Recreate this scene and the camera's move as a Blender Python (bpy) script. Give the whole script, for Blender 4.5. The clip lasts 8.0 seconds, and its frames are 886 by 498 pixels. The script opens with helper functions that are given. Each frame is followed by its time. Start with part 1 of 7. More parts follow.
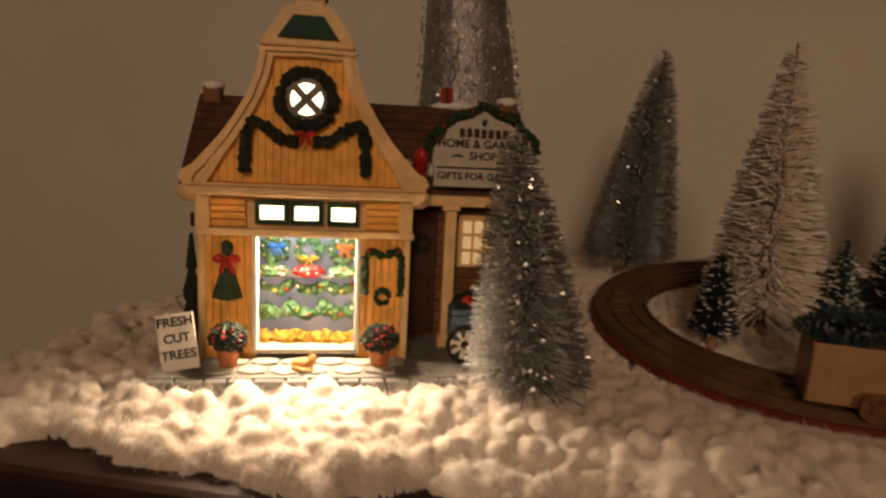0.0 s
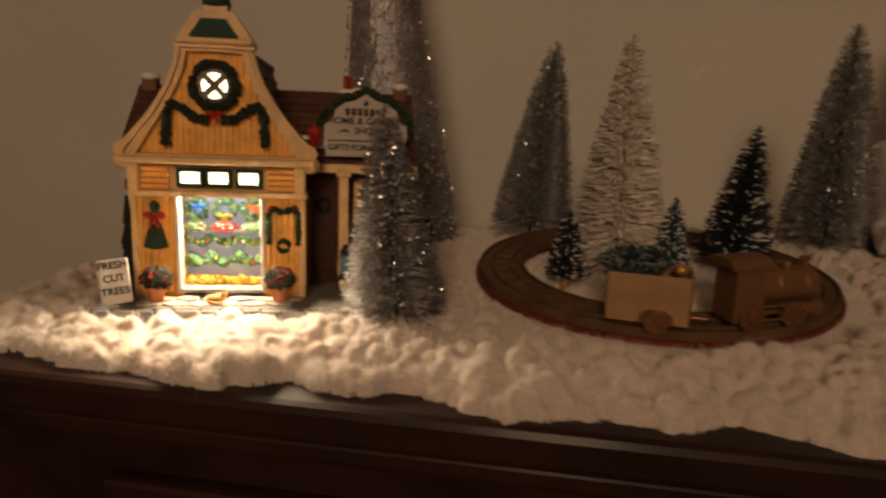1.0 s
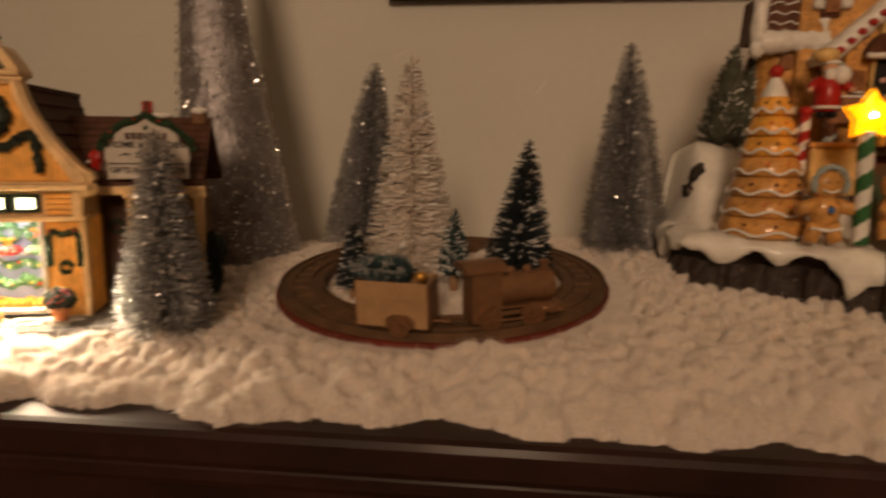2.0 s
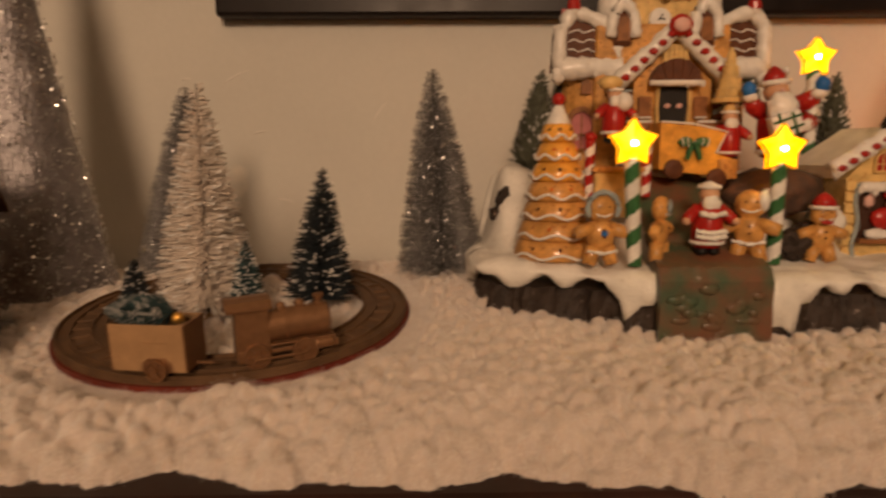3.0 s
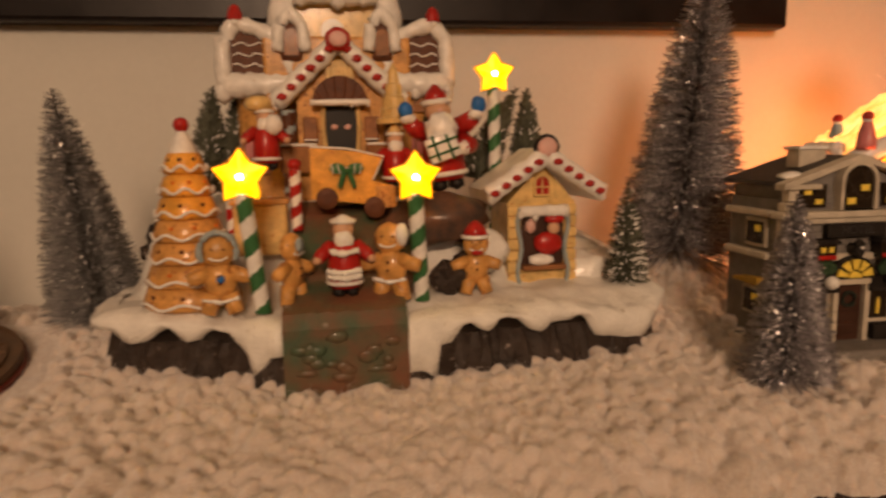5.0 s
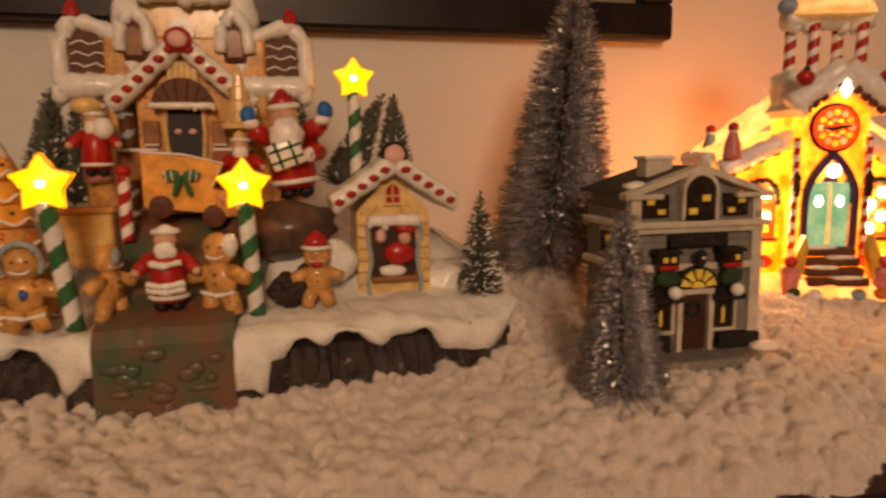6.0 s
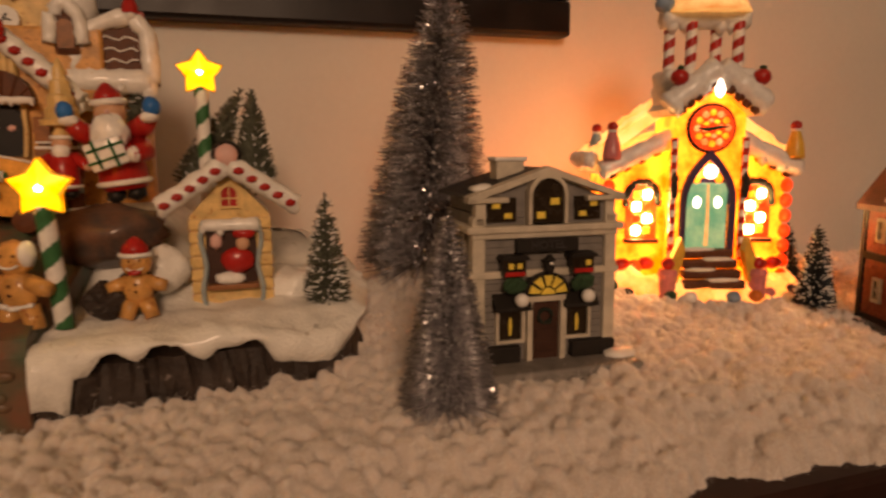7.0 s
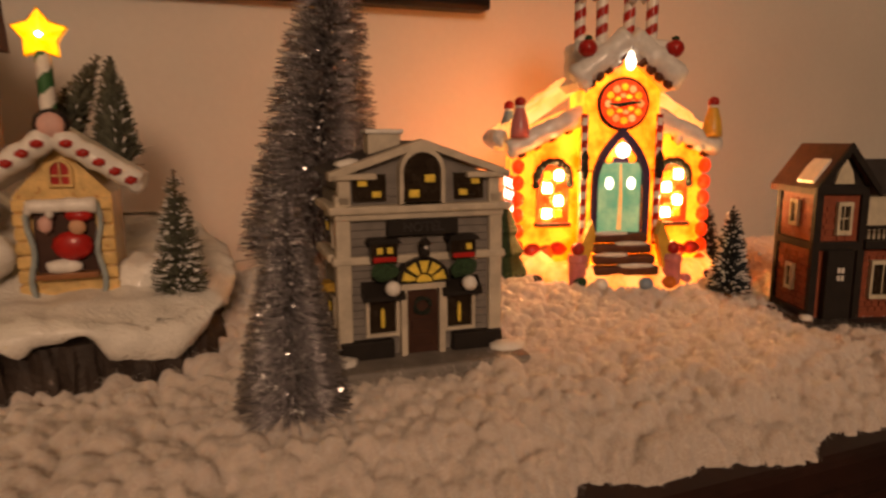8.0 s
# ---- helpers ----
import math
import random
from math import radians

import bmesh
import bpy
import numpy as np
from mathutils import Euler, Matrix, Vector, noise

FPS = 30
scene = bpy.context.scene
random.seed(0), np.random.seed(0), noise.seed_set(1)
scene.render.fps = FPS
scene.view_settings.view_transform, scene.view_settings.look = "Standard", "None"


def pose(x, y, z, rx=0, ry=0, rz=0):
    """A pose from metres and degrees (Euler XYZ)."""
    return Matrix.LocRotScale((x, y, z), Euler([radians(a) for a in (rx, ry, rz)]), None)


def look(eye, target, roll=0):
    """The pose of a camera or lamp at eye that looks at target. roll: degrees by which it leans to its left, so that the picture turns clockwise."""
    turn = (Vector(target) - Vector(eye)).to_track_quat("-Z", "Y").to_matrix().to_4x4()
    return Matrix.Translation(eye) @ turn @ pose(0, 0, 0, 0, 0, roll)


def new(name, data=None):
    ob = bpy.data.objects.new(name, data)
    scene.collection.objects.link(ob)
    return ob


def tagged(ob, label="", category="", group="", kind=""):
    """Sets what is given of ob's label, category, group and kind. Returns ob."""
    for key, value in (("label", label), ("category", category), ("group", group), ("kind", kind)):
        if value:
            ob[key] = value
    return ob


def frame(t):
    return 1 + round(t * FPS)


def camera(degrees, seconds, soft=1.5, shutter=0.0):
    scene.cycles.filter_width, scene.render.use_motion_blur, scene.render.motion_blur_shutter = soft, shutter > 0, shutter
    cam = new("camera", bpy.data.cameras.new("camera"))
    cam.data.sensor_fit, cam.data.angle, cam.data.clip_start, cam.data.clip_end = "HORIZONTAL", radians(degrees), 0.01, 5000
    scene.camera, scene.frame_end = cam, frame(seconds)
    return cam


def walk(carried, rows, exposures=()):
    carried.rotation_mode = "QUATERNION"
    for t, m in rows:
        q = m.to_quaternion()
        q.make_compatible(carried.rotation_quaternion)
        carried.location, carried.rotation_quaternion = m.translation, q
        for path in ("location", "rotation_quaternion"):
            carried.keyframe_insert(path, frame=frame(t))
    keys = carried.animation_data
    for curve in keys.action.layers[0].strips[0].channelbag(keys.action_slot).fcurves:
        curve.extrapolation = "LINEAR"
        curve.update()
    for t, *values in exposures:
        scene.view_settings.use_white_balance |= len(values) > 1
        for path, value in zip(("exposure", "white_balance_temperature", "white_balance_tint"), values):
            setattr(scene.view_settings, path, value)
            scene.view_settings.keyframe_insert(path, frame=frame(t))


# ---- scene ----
cam = camera(68.4, 8.0, soft=2.5, shutter=0.5)
# seconds, eye, a point looked at, lean; in decimetres
PATH = [
    (0.0, (0.49, -0.142, 1.056), (0.13, 1.794, 0.706), 2.9),
    (0.5, (0.792, -0.447, 1.029), (0.412, 1.484, 0.673), 2.5),
    (1.0, (1.256, -0.691, 0.997), (0.875, 1.238, 0.63), 2.1),
    (1.5, (1.785, -0.774, 0.999), (1.416, 1.159, 0.646), 1.1),
    (2.0, (2.32, -0.713, 1.05), (2.052, 1.243, 0.726), 0.7),
    (2.2, (2.481, -0.678, 1.064), (2.273, 1.285, 0.747), 0.6),
    (3.3, (3.325, -0.517, 1.213), (3.357, 1.462, 0.925), -0.3),
    (3.5, (3.481, -0.453, 1.243), (3.556, 1.523, 0.945), -0.5),
    (4.0, (3.872, -0.342, 1.272), (4.036, 1.629, 0.973), -0.7),
    (4.5, (4.221, -0.28, 1.265), (4.459, 1.684, 0.966), -0.8),
    (5.0, (4.577, -0.209, 1.33), (4.896, 1.743, 1.03), -1.2),
    (5.2, (4.713, -0.187, 1.325), (5.069, 1.759, 1.03), -1.3),
    (6.3, (5.393, -0.214, 1.337), (5.897, 1.7, 1.051), -0.5),
    (6.5, (5.542, -0.221, 1.361), (6.069, 1.686, 1.07), -0.5),
    (7.0, (5.895, -0.183, 1.352), (6.476, 1.707, 1.052), -0.4),
    (7.5, (6.192, -0.125, 1.333), (6.824, 1.748, 1.027), -0.5),
    (8.0, (6.493, -0.005, 1.255), (7.163, 1.85, 0.926), -0.3),
]
# stops, kelvin, tint
EXPOSURES = [(0.0, -0.48, 6850, 18), (1.0, -0.42, 6850, 18), (1.5, -0.16, 6850, 18), (2.0, 0.22, 6880, 18), (2.2, 0.42, 6900, 19), (3.3, 0.70, 6950, 21), (6.3, 0.52, 7050, 24), (8.0, 0.2, 7100, 25)]
walk(cam, [(t, look(Vector(eye) / 10, Vector(target) / 10, roll)) for t, eye, target, roll in PATH], EXPOSURES)

# ---- world and lamps ----
world = bpy.data.worlds.new("night_room")
scene.world = world
world.use_nodes = True
world.node_tree.nodes["Background"].inputs[0].default_value = (1.0, 0.72, 0.48, 1)
world.node_tree.nodes["Background"].inputs[1].default_value = 0.012


def lamp(name, kind, m, energy, color, size=0.1, size_y=None):
    data = bpy.data.lights.new(name, kind)
    data.energy, data.color = energy, color
    if kind == "AREA":
        data.size = size
        if size_y:
            data.shape, data.size_y = "RECTANGLE", size_y
        else:
            data.shape = "DISK"
    else:
        data.shadow_soft_size = size
    ob = new(name, data)
    ob.matrix_world = m
    return ob


# the room's warm lamp, high up behind the viewer
lamp("room_lamp", "AREA", look((0.28, -2.25, 1.0), (0.4, 0.4, 0.05)), 25.0, (1.0, 0.70, 0.44), 0.62)
# ---- materials ----
def material(name, color, rough=0.6, metal=0.0, var=0.25, scale=120.0, bump=0.25, fine=900.0, other=None, emit=None,
             strength=0.0, island=0.0, sheen=0.0, coat=0.0, worn=None, worn_at=0.62, depth=0.0006, spec=0.2):
    """Two scales of variation in colour, gloss and relief; lengths in metres."""
    m = bpy.data.materials.new(name)
    m.use_nodes = True
    nt = m.node_tree
    b = nt.nodes["Principled BSDF"]
    n, l = nt.nodes.new, nt.links.new
    co = n("ShaderNodeTexCoord")
    big, small = n("ShaderNodeTexNoise"), n("ShaderNodeTexNoise")
    big.inputs["Scale"].default_value, big.inputs["Detail"].default_value = scale, 4
    small.inputs["Scale"].default_value, small.inputs["Detail"].default_value = fine, 3
    for t in (big, small):
        l(co.outputs["Object"], t.inputs["Vector"])
    two = other or tuple(c * (1 - var) for c in color)
    ramp = n("ShaderNodeValToRGB")
    ramp.color_ramp.elements[0].position, ramp.color_ramp.elements[1].position = 0.35, 0.65
    ramp.color_ramp.elements[0].color, ramp.color_ramp.elements[1].color = (*two, 1), (*color, 1)
    l(big.outputs["Fac"], ramp.inputs["Fac"])
    hue = n("ShaderNodeMix")
    hue.data_type, hue.blend_type = "RGBA", "MULTIPLY"
    hue.inputs[0].default_value = 1.0
    grain = n("ShaderNodeMapRange")
    grain.inputs["To Min"].default_value, grain.inputs["To Max"].default_value = 1 - var * 0.6, 1 + var * 0.4
    l(small.outputs["Fac"], grain.inputs["Value"])
    l(ramp.outputs["Color"], hue.inputs[6])
    l(grain.outputs[0], hue.inputs[7])
    last = hue.outputs[2]
    if worn:
        mask = n("ShaderNodeValToRGB")
        mask.color_ramp.elements[0].position, mask.color_ramp.elements[1].position = worn_at, worn_at + 0.06
        third = n("ShaderNodeTexNoise")
        third.inputs["Scale"].default_value, third.inputs["Detail"].default_value = scale * 2.3, 6
        l(co.outputs["Object"], third.inputs["Vector"])
        l(third.outputs["Fac"], mask.inputs["Fac"])
        mix = n("ShaderNodeMix")
        mix.data_type = "RGBA"
        mix.inputs[7].default_value = (*worn, 1)
        l(mask.outputs["Color"], mix.inputs[0])
        l(last, mix.inputs[6])
        last = mix.outputs[2]
    if island:
        geo, vary = n("ShaderNodeNewGeometry"), n("ShaderNodeMapRange")
        vary.inputs["To Min"].default_value, vary.inputs["To Max"].default_value = 1 - island, 1 + island
        l(geo.outputs["Random Per Island"], vary.inputs["Value"])
        mul = n("ShaderNodeMix")
        mul.data_type, mul.blend_type = "RGBA", "MULTIPLY"
        mul.inputs[0].default_value = 1.0
        l(last, mul.inputs[6])
        l(vary.outputs[0], mul.inputs[7])
        last = mul.outputs[2]
    l(last, b.inputs["Base Color"])
    gloss = n("ShaderNodeMapRange")
    gloss.inputs["To Min"].default_value, gloss.inputs["To Max"].default_value = max(0.03, rough - 0.12), min(1, rough + 0.12)
    l(big.outputs["Fac"], gloss.inputs["Value"])
    l(gloss.outputs[0], b.inputs["Roughness"])
    b.inputs["Metallic"].default_value = metal
    b.inputs["Specular IOR Level"].default_value = spec
    b.inputs["Sheen Weight"].default_value = sheen
    b.inputs["Coat Weight"].default_value = coat
    b.inputs["Coat Roughness"].default_value = 0.15
    if bump:
        bp = n("ShaderNodeBump")
        bp.inputs["Strength"].default_value, bp.inputs["Distance"].default_value = bump, depth
        add = n("ShaderNodeMath")
        add.operation = "ADD"
        l(big.outputs["Fac"], add.inputs[0])
        l(small.outputs["Fac"], add.inputs[1])
        l(add.outputs[0], bp.inputs["Height"])
        l(bp.outputs["Normal"], b.inputs["Normal"])
    if emit:
        tint = n("ShaderNodeMix")
        tint.data_type, tint.blend_type = "RGBA", "MULTIPLY"
        tint.inputs[0].default_value = 1.0
        tint.inputs[6].default_value = (*emit, 1)
        l(ramp.outputs["Color"], tint.inputs[7])
        l(tint.outputs[2], b.inputs["Emission Color"])
        b.inputs["Emission Strength"].default_value = strength
    return m


M = {}
M["plaster"] = material("plaster", (0.635, 0.62, 0.56), 0.62, var=0.07, scale=6, fine=160, bump=0.18, depth=0.0012, worn=(0.74, 0.69, 0.60), worn_at=0.72)
M["ceiling"] = material("ceiling_paint", (0.75, 0.72, 0.66), 0.8, var=0.05, scale=3, fine=80)
M["carpet"] = material("carpet", (0.20, 0.13, 0.08), 0.95, var=0.3, scale=20, fine=300)
M["mahogany"] = material("mahogany", (0.034, 0.012, 0.008), 0.52, var=0.5, scale=14, fine=220, bump=0.08, coat=0.08, other=(0.015, 0.006, 0.004))
M["mahogany_panel"] = material("mahogany_panel", (0.085, 0.026, 0.012), 0.36, var=0.45, scale=11, fine=180, bump=0.08, coat=0.4)
M["black_frame"] = material("black_lacquer", (0.014, 0.010, 0.009), 0.35, var=0.3, scale=30, fine=260, bump=0.1)
M["canvas"] = material("canvas", (0.22, 0.19, 0.15), 0.8, var=0.3, scale=9, fine=900)
M["fluff"] = material("cotton_fluff", (0.88, 0.83, 0.77), 0.58, spec=0.5, var=0.05, scale=220, fine=2200, bump=0.35, depth=0.0008, sheen=0.6, island=0.04)
def seethrough(m, share, color):
    """Lets part of the light pass on through the fluff."""
    nt = m.node_tree
    out, b = nt.nodes["Material Output"], nt.nodes["Principled BSDF"]
    thin, mix = nt.nodes.new("ShaderNodeBsdfTranslucent"), nt.nodes.new("ShaderNodeMixShader")
    thin.inputs["Color"].default_value = (*color, 1)
    mix.inputs[0].default_value = share
    nt.links.new(b.outputs[0], mix.inputs[1])
    nt.links.new(thin.outputs[0], mix.inputs[2])
    nt.links.new(mix.outputs[0], out.inputs["Surface"])


seethrough(M["fluff"], 0.45, (0.93, 0.88, 0.82))
M["fleece"] = material("cotton_fleece", (0.67, 0.592, 0.525), 0.75, spec=0.15, var=0.06, scale=90, fine=2600, bump=0.5, depth=0.0006, sheen=0.5)
inner = M["fleece"].node_tree.nodes["Principled BSDF"]
inner.inputs["Subsurface Weight"].default_value = 1.0
inner.inputs["Subsurface Radius"].default_value = (1.0, 0.88, 0.76)
inner.inputs["Subsurface Scale"].default_value = 0.0020
M["silver"] = material("silver_tinsel", (0.37, 0.35, 0.36), 0.30, metal=0.7, var=0.3, scale=260, fine=1500, bump=0, island=0.35)
M["grey_tinsel"] = material("grey_tinsel", (0.33, 0.325, 0.32), 0.36, metal=0.55, var=0.3, scale=260, fine=1500, bump=0, island=0.35)
M["flake"] = material("glitter_flake", (0.95, 0.95, 0.95), 0.33, metal=1.0, var=0.05, scale=50, bump=0)
M["white_sisal"] = material("white_sisal", (0.74, 0.66, 0.58), 0.7, var=0.15, scale=200, bump=0, island=0.14)
M["navy_sisal"] = material("navy_sisal", (0.022, 0.030, 0.036), 0.6, var=0.3, scale=200, bump=0, island=0.5)
M["teal_sisal"] = material("teal_sisal", (0.045, 0.085, 0.092), 0.6, var=0.3, scale=200, bump=0, island=0.5)
M["green_sisal"] = material("green_sisal", (0.120, 0.125, 0.090), 0.65, var=0.3, scale=200, bump=0, island=0.45)
M["frost"] = material("frost", (0.80, 0.79, 0.76), 0.6, var=0.1, scale=200, bump=0, island=0.1)
M["wire"] = material("twisted_wire", (0.10, 0.09, 0.08), 0.4, metal=0.8, var=0.3, scale=300)
M["turned_wood"] = material("turned_wood", (0.33, 0.19, 0.10), 0.55, var=0.35, scale=90)
M["foil"] = material("crinkled_foil", (0.36, 0.34, 0.35), 0.42, metal=0.75, var=0.35, scale=90, fine=420, bump=0.8, depth=0.0014, worn=(0.60, 0.59, 0.60), worn_at=0.62)
M["track"] = material("brown_track", (0.150, 0.085, 0.045), 0.55, var=0.35, scale=70, fine=700, bump=0.3)
M["track_red"] = material("dark_red_rim", (0.17, 0.032, 0.020), 0.5, var=0.3, scale=80)
M["brass"] = material("aged_brass", (0.29, 0.155, 0.080), 0.38, metal=0.6, var=0.14, scale=260, fine=1100, bump=0.15)
M["card"] = material("tan_wagon_side", (0.42, 0.255, 0.13), 0.62, metal=0.1, var=0.18, scale=90, fine=700)
M["gold"] = material("gold_ball", (0.75, 0.42, 0.10), 0.3, metal=0.8, var=0.2, scale=90)


# ---- builders ----
def part(name, bm, mat, parent, label="", smooth=False):
    me = bpy.data.meshes.new(name)
    bmesh.ops.recalc_face_normals(bm, faces=bm.faces)
    bm.to_mesh(me)
    bm.free()
    if smooth:
        me.polygons.foreach_set("use_smooth", [True] * len(me.polygons))
    me.materials.append(M[mat] if isinstance(mat, str) else mat)
    ob = new(name, me)
    ob.parent = parent
    if label:
        tagged(ob, label)
    return ob


def thing(name, label, category, m=None, group="", kind=""):
    ob = new(name)
    ob.empty_display_size = 0.01
    if m is not None:
        ob.matrix_world = m
    return tagged(ob, label, category, group, kind)


def raw(name, verts, faces, mat, parent, label="", smooth=False):
    me = bpy.data.meshes.new(name)
    verts, faces = np.asarray(verts, float), np.asarray(faces, int)
    k = faces.shape[1]
    me.vertices.add(len(verts))
    me.vertices.foreach_set("co", verts.ravel())
    me.loops.add(faces.size)
    me.loops.foreach_set("vertex_index", faces.ravel())
    me.polygons.add(len(faces))
    me.polygons.foreach_set("loop_start", np.arange(0, faces.size, k))
    me.polygons.foreach_set("loop_total", np.full(len(faces), k))
    me.update(calc_edges=True)
    if smooth:
        me.polygons.foreach_set("use_smooth", [True] * len(me.polygons))
    me.validate()
    me.materials.append(M[mat])
    ob = new(name, me)
    ob.parent = parent
    if label:
        tagged(ob, label)
    return ob


def box(c, s, rz=0.0, bev=0.0, bm=None, rx=0.0, ry=0.0):
    bm = bm or bmesh.new()
    m = pose(*c, rx, ry, rz) @ Matrix.Diagonal((*s, 1))
    made = bmesh.ops.create_cube(bm, size=1, matrix=m)
    if bev:
        edges = list({e for v in made["verts"] for e in v.link_edges})
        bmesh.ops.bevel(bm, geom=edges, offset=bev, segments=2, profile=0.5, affect="EDGES")
    return bm


def poly(pts, y0, y1, bm=None):
    """A flat outline in x and z, given thickness from y0 to y1."""
    bm = bm or bmesh.new()
    a = [bm.verts.new((x, y0, z)) for x, z in pts]
    b = [bm.verts.new((x, y1, z)) for x, z in pts]
    bm.faces.new(a)
    bm.faces.new(b[::-1])
    for i in range(len(pts)):
        j = (i + 1) % len(pts)
        bm.faces.new((a[i], b[i], b[j], a[j]))
    return bm


def holed(outer, inner, y0, y1, bm=None):
    """A band between two outlines with as many points each."""
    bm = bm or bmesh.new()
    rings = [[bm.verts.new((x, y, z)) for x, z in pts] for pts in (outer, inner) for y in (y0, y1)]
    oa, ob_, ia, ib = rings
    n = len(outer)
    for i in range(n):
        j = (i + 1) % n
        for q in ((oa[i], oa[j], ia[j], ia[i]), (ob_[i], ib[i], ib[j], ob_[j]), (oa[i], ob_[i], ob_[j], oa[j]), (ia[i], ia[j], ib[j], ib[i])):
            bm.faces.new(q)
    return bm


def lathe(prof, c=(0, 0, 0), seg=20, bm=None, m=None):
    bm = bm or bmesh.new()
    base = Matrix.Translation(c) if m is None else m
    rows = []
    for r, z in prof:
        rows.append([bm.verts.new(base @ Vector((r * math.cos(2 * math.pi * k / seg), r * math.sin(2 * math.pi * k / seg), z))) for k in range(seg)])
    for a, b in zip(rows, rows[1:]):
        for k in range(seg):
            bm.faces.new((a[k], a[(k + 1) % seg], b[(k + 1) % seg], b[k]))
    bm.faces.new(rows[0][::-1])
    bm.faces.new(rows[-1])
    return bm


def tube(pts, r, seg=8, bm=None, closed=False):
    bm = bm or bmesh.new()
    pts = [Vector(p) for p in pts]
    n = len(pts)
    radii = r if isinstance(r, (list, tuple)) else [r] * n
    rows = []
    for i, p in enumerate(pts):
        a = pts[(i - 1) % n] if closed or i else p
        b = pts[(i + 1) % n] if closed or i < n - 1 else p
        d = (b - a).normalized()
        u = d.cross(Vector((0.13, 0.21, 1) if abs(d.z) < 0.9 else (1, 0.1, 0))).normalized()
        v = d.cross(u)
        rows.append([bm.verts.new(p + radii[i] * (u * math.cos(2 * math.pi * k / seg) + v * math.sin(2 * math.pi * k / seg))) for k in range(seg)])
    pairs = list(zip(rows, rows[1:])) + ([(rows[-1], rows[0])] if closed else [])
    for a, b in pairs:
        for k in range(seg):
            bm.faces.new((a[k], a[(k + 1) % seg], b[(k + 1) % seg], b[k]))
    if not closed:
        bm.faces.new(rows[0][::-1])
        bm.faces.new(rows[-1])
    return bm


def blob(c, r, sub=2, rough=0.12, bm=None, seed=0.0, freq=1.6):
    """An uneven lump with radii r."""
    bm = bm or bmesh.new()
    r = (r, r, r) if isinstance(r, (int, float)) else r
    made = bmesh.ops.create_icosphere(bm, subdivisions=sub, radius=1)
    for v in made["verts"]:
        p = v.co.copy()
        k = 1 + rough * noise.noise(p * freq + Vector((seed, c[0] * 300, c[2] * 300)))
        v.co = Vector((c[0] + p.x * r[0] * k, c[1] + p.y * r[1] * k, c[2] + p.z * r[2] * k))
    return bm


def arch(w, h, n=8, x=0.0, z=0.0, pointed=False):
    """Outline of an arched opening, w wide and h high, standing on z."""
    pts = [(x - w / 2, z), (x + w / 2, z)]
    if pointed:
        spring = z + h * 0.5
        pts += [(x + w / 2 * (1 - (k / n) ** 1.6), spring + (h * 0.5) * (k / n) ** 0.8) for k in range(n + 1)]
        pts += [(x - w / 2 * (1 - (k / n) ** 1.6), spring + (h * 0.5) * (k / n) ** 0.8) for k in range(n - 1, -1, -1)]
    else:
        spring = z + h - w / 2
        pts += [(x + w / 2 * math.cos(math.pi * k / n), spring + w / 2 * math.sin(math.pi * k / n)) for k in range(n + 1)]
    return pts


def ring(r, n=24, x=0.0, z=0.0):
    return [(x + r * math.cos(2 * math.pi * k / n), z + r * math.sin(2 * math.pi * k / n)) for k in range(n)]


def words(text, size, mat, parent, m, label="", name="lettering", depth=0.0002):
    cu = bpy.data.curves.new(name, "FONT")
    cu.body, cu.size, cu.extrude, cu.align_x, cu.align_y = text, size, depth, "CENTER", "CENTER"
    cu.resolution_u, cu.offset = 3, size * 0.022
    tmp = bpy.data.objects.new(name, cu)
    scene.collection.objects.link(tmp)
    me = bpy.data.meshes.new_from_object(tmp.evaluated_get(bpy.context.evaluated_depsgraph_get()))
    bpy.data.objects.remove(tmp)
    me.materials.clear()
    me.materials.append(M[mat])
    ob = new(name, me)
    ob.parent = parent
    ob.matrix_local = m @ pose(0, 0, 0, 90, 0, 0)
    if label:
        tagged(ob, label)
    return ob


def prism(pts, x0, x1, bm=None):
    """An outline in y and z, drawn out from x0 to x1."""
    bm = bm or bmesh.new()
    a = [bm.verts.new((x0, y, z)) for y, z in pts]
    b = [bm.verts.new((x1, y, z)) for y, z in pts]
    bm.faces.new(a)
    bm.faces.new(b[::-1])
    for i in range(len(pts)):
        j = (i + 1) % len(pts)
        bm.faces.new((a[i], b[i], b[j], a[j]))
    return bm


# ---- the setting ----
TOP = -0.012          # height of the sideboard's top
FLOOR = -0.86
SLANT = 1.9           # degrees by which the sideboard is turned from the wall


def structure(name, bm, mat, label):
    ob = part(name, bm, mat, None, label)
    return tagged(ob, category=name.split("_")[0], kind="structure")


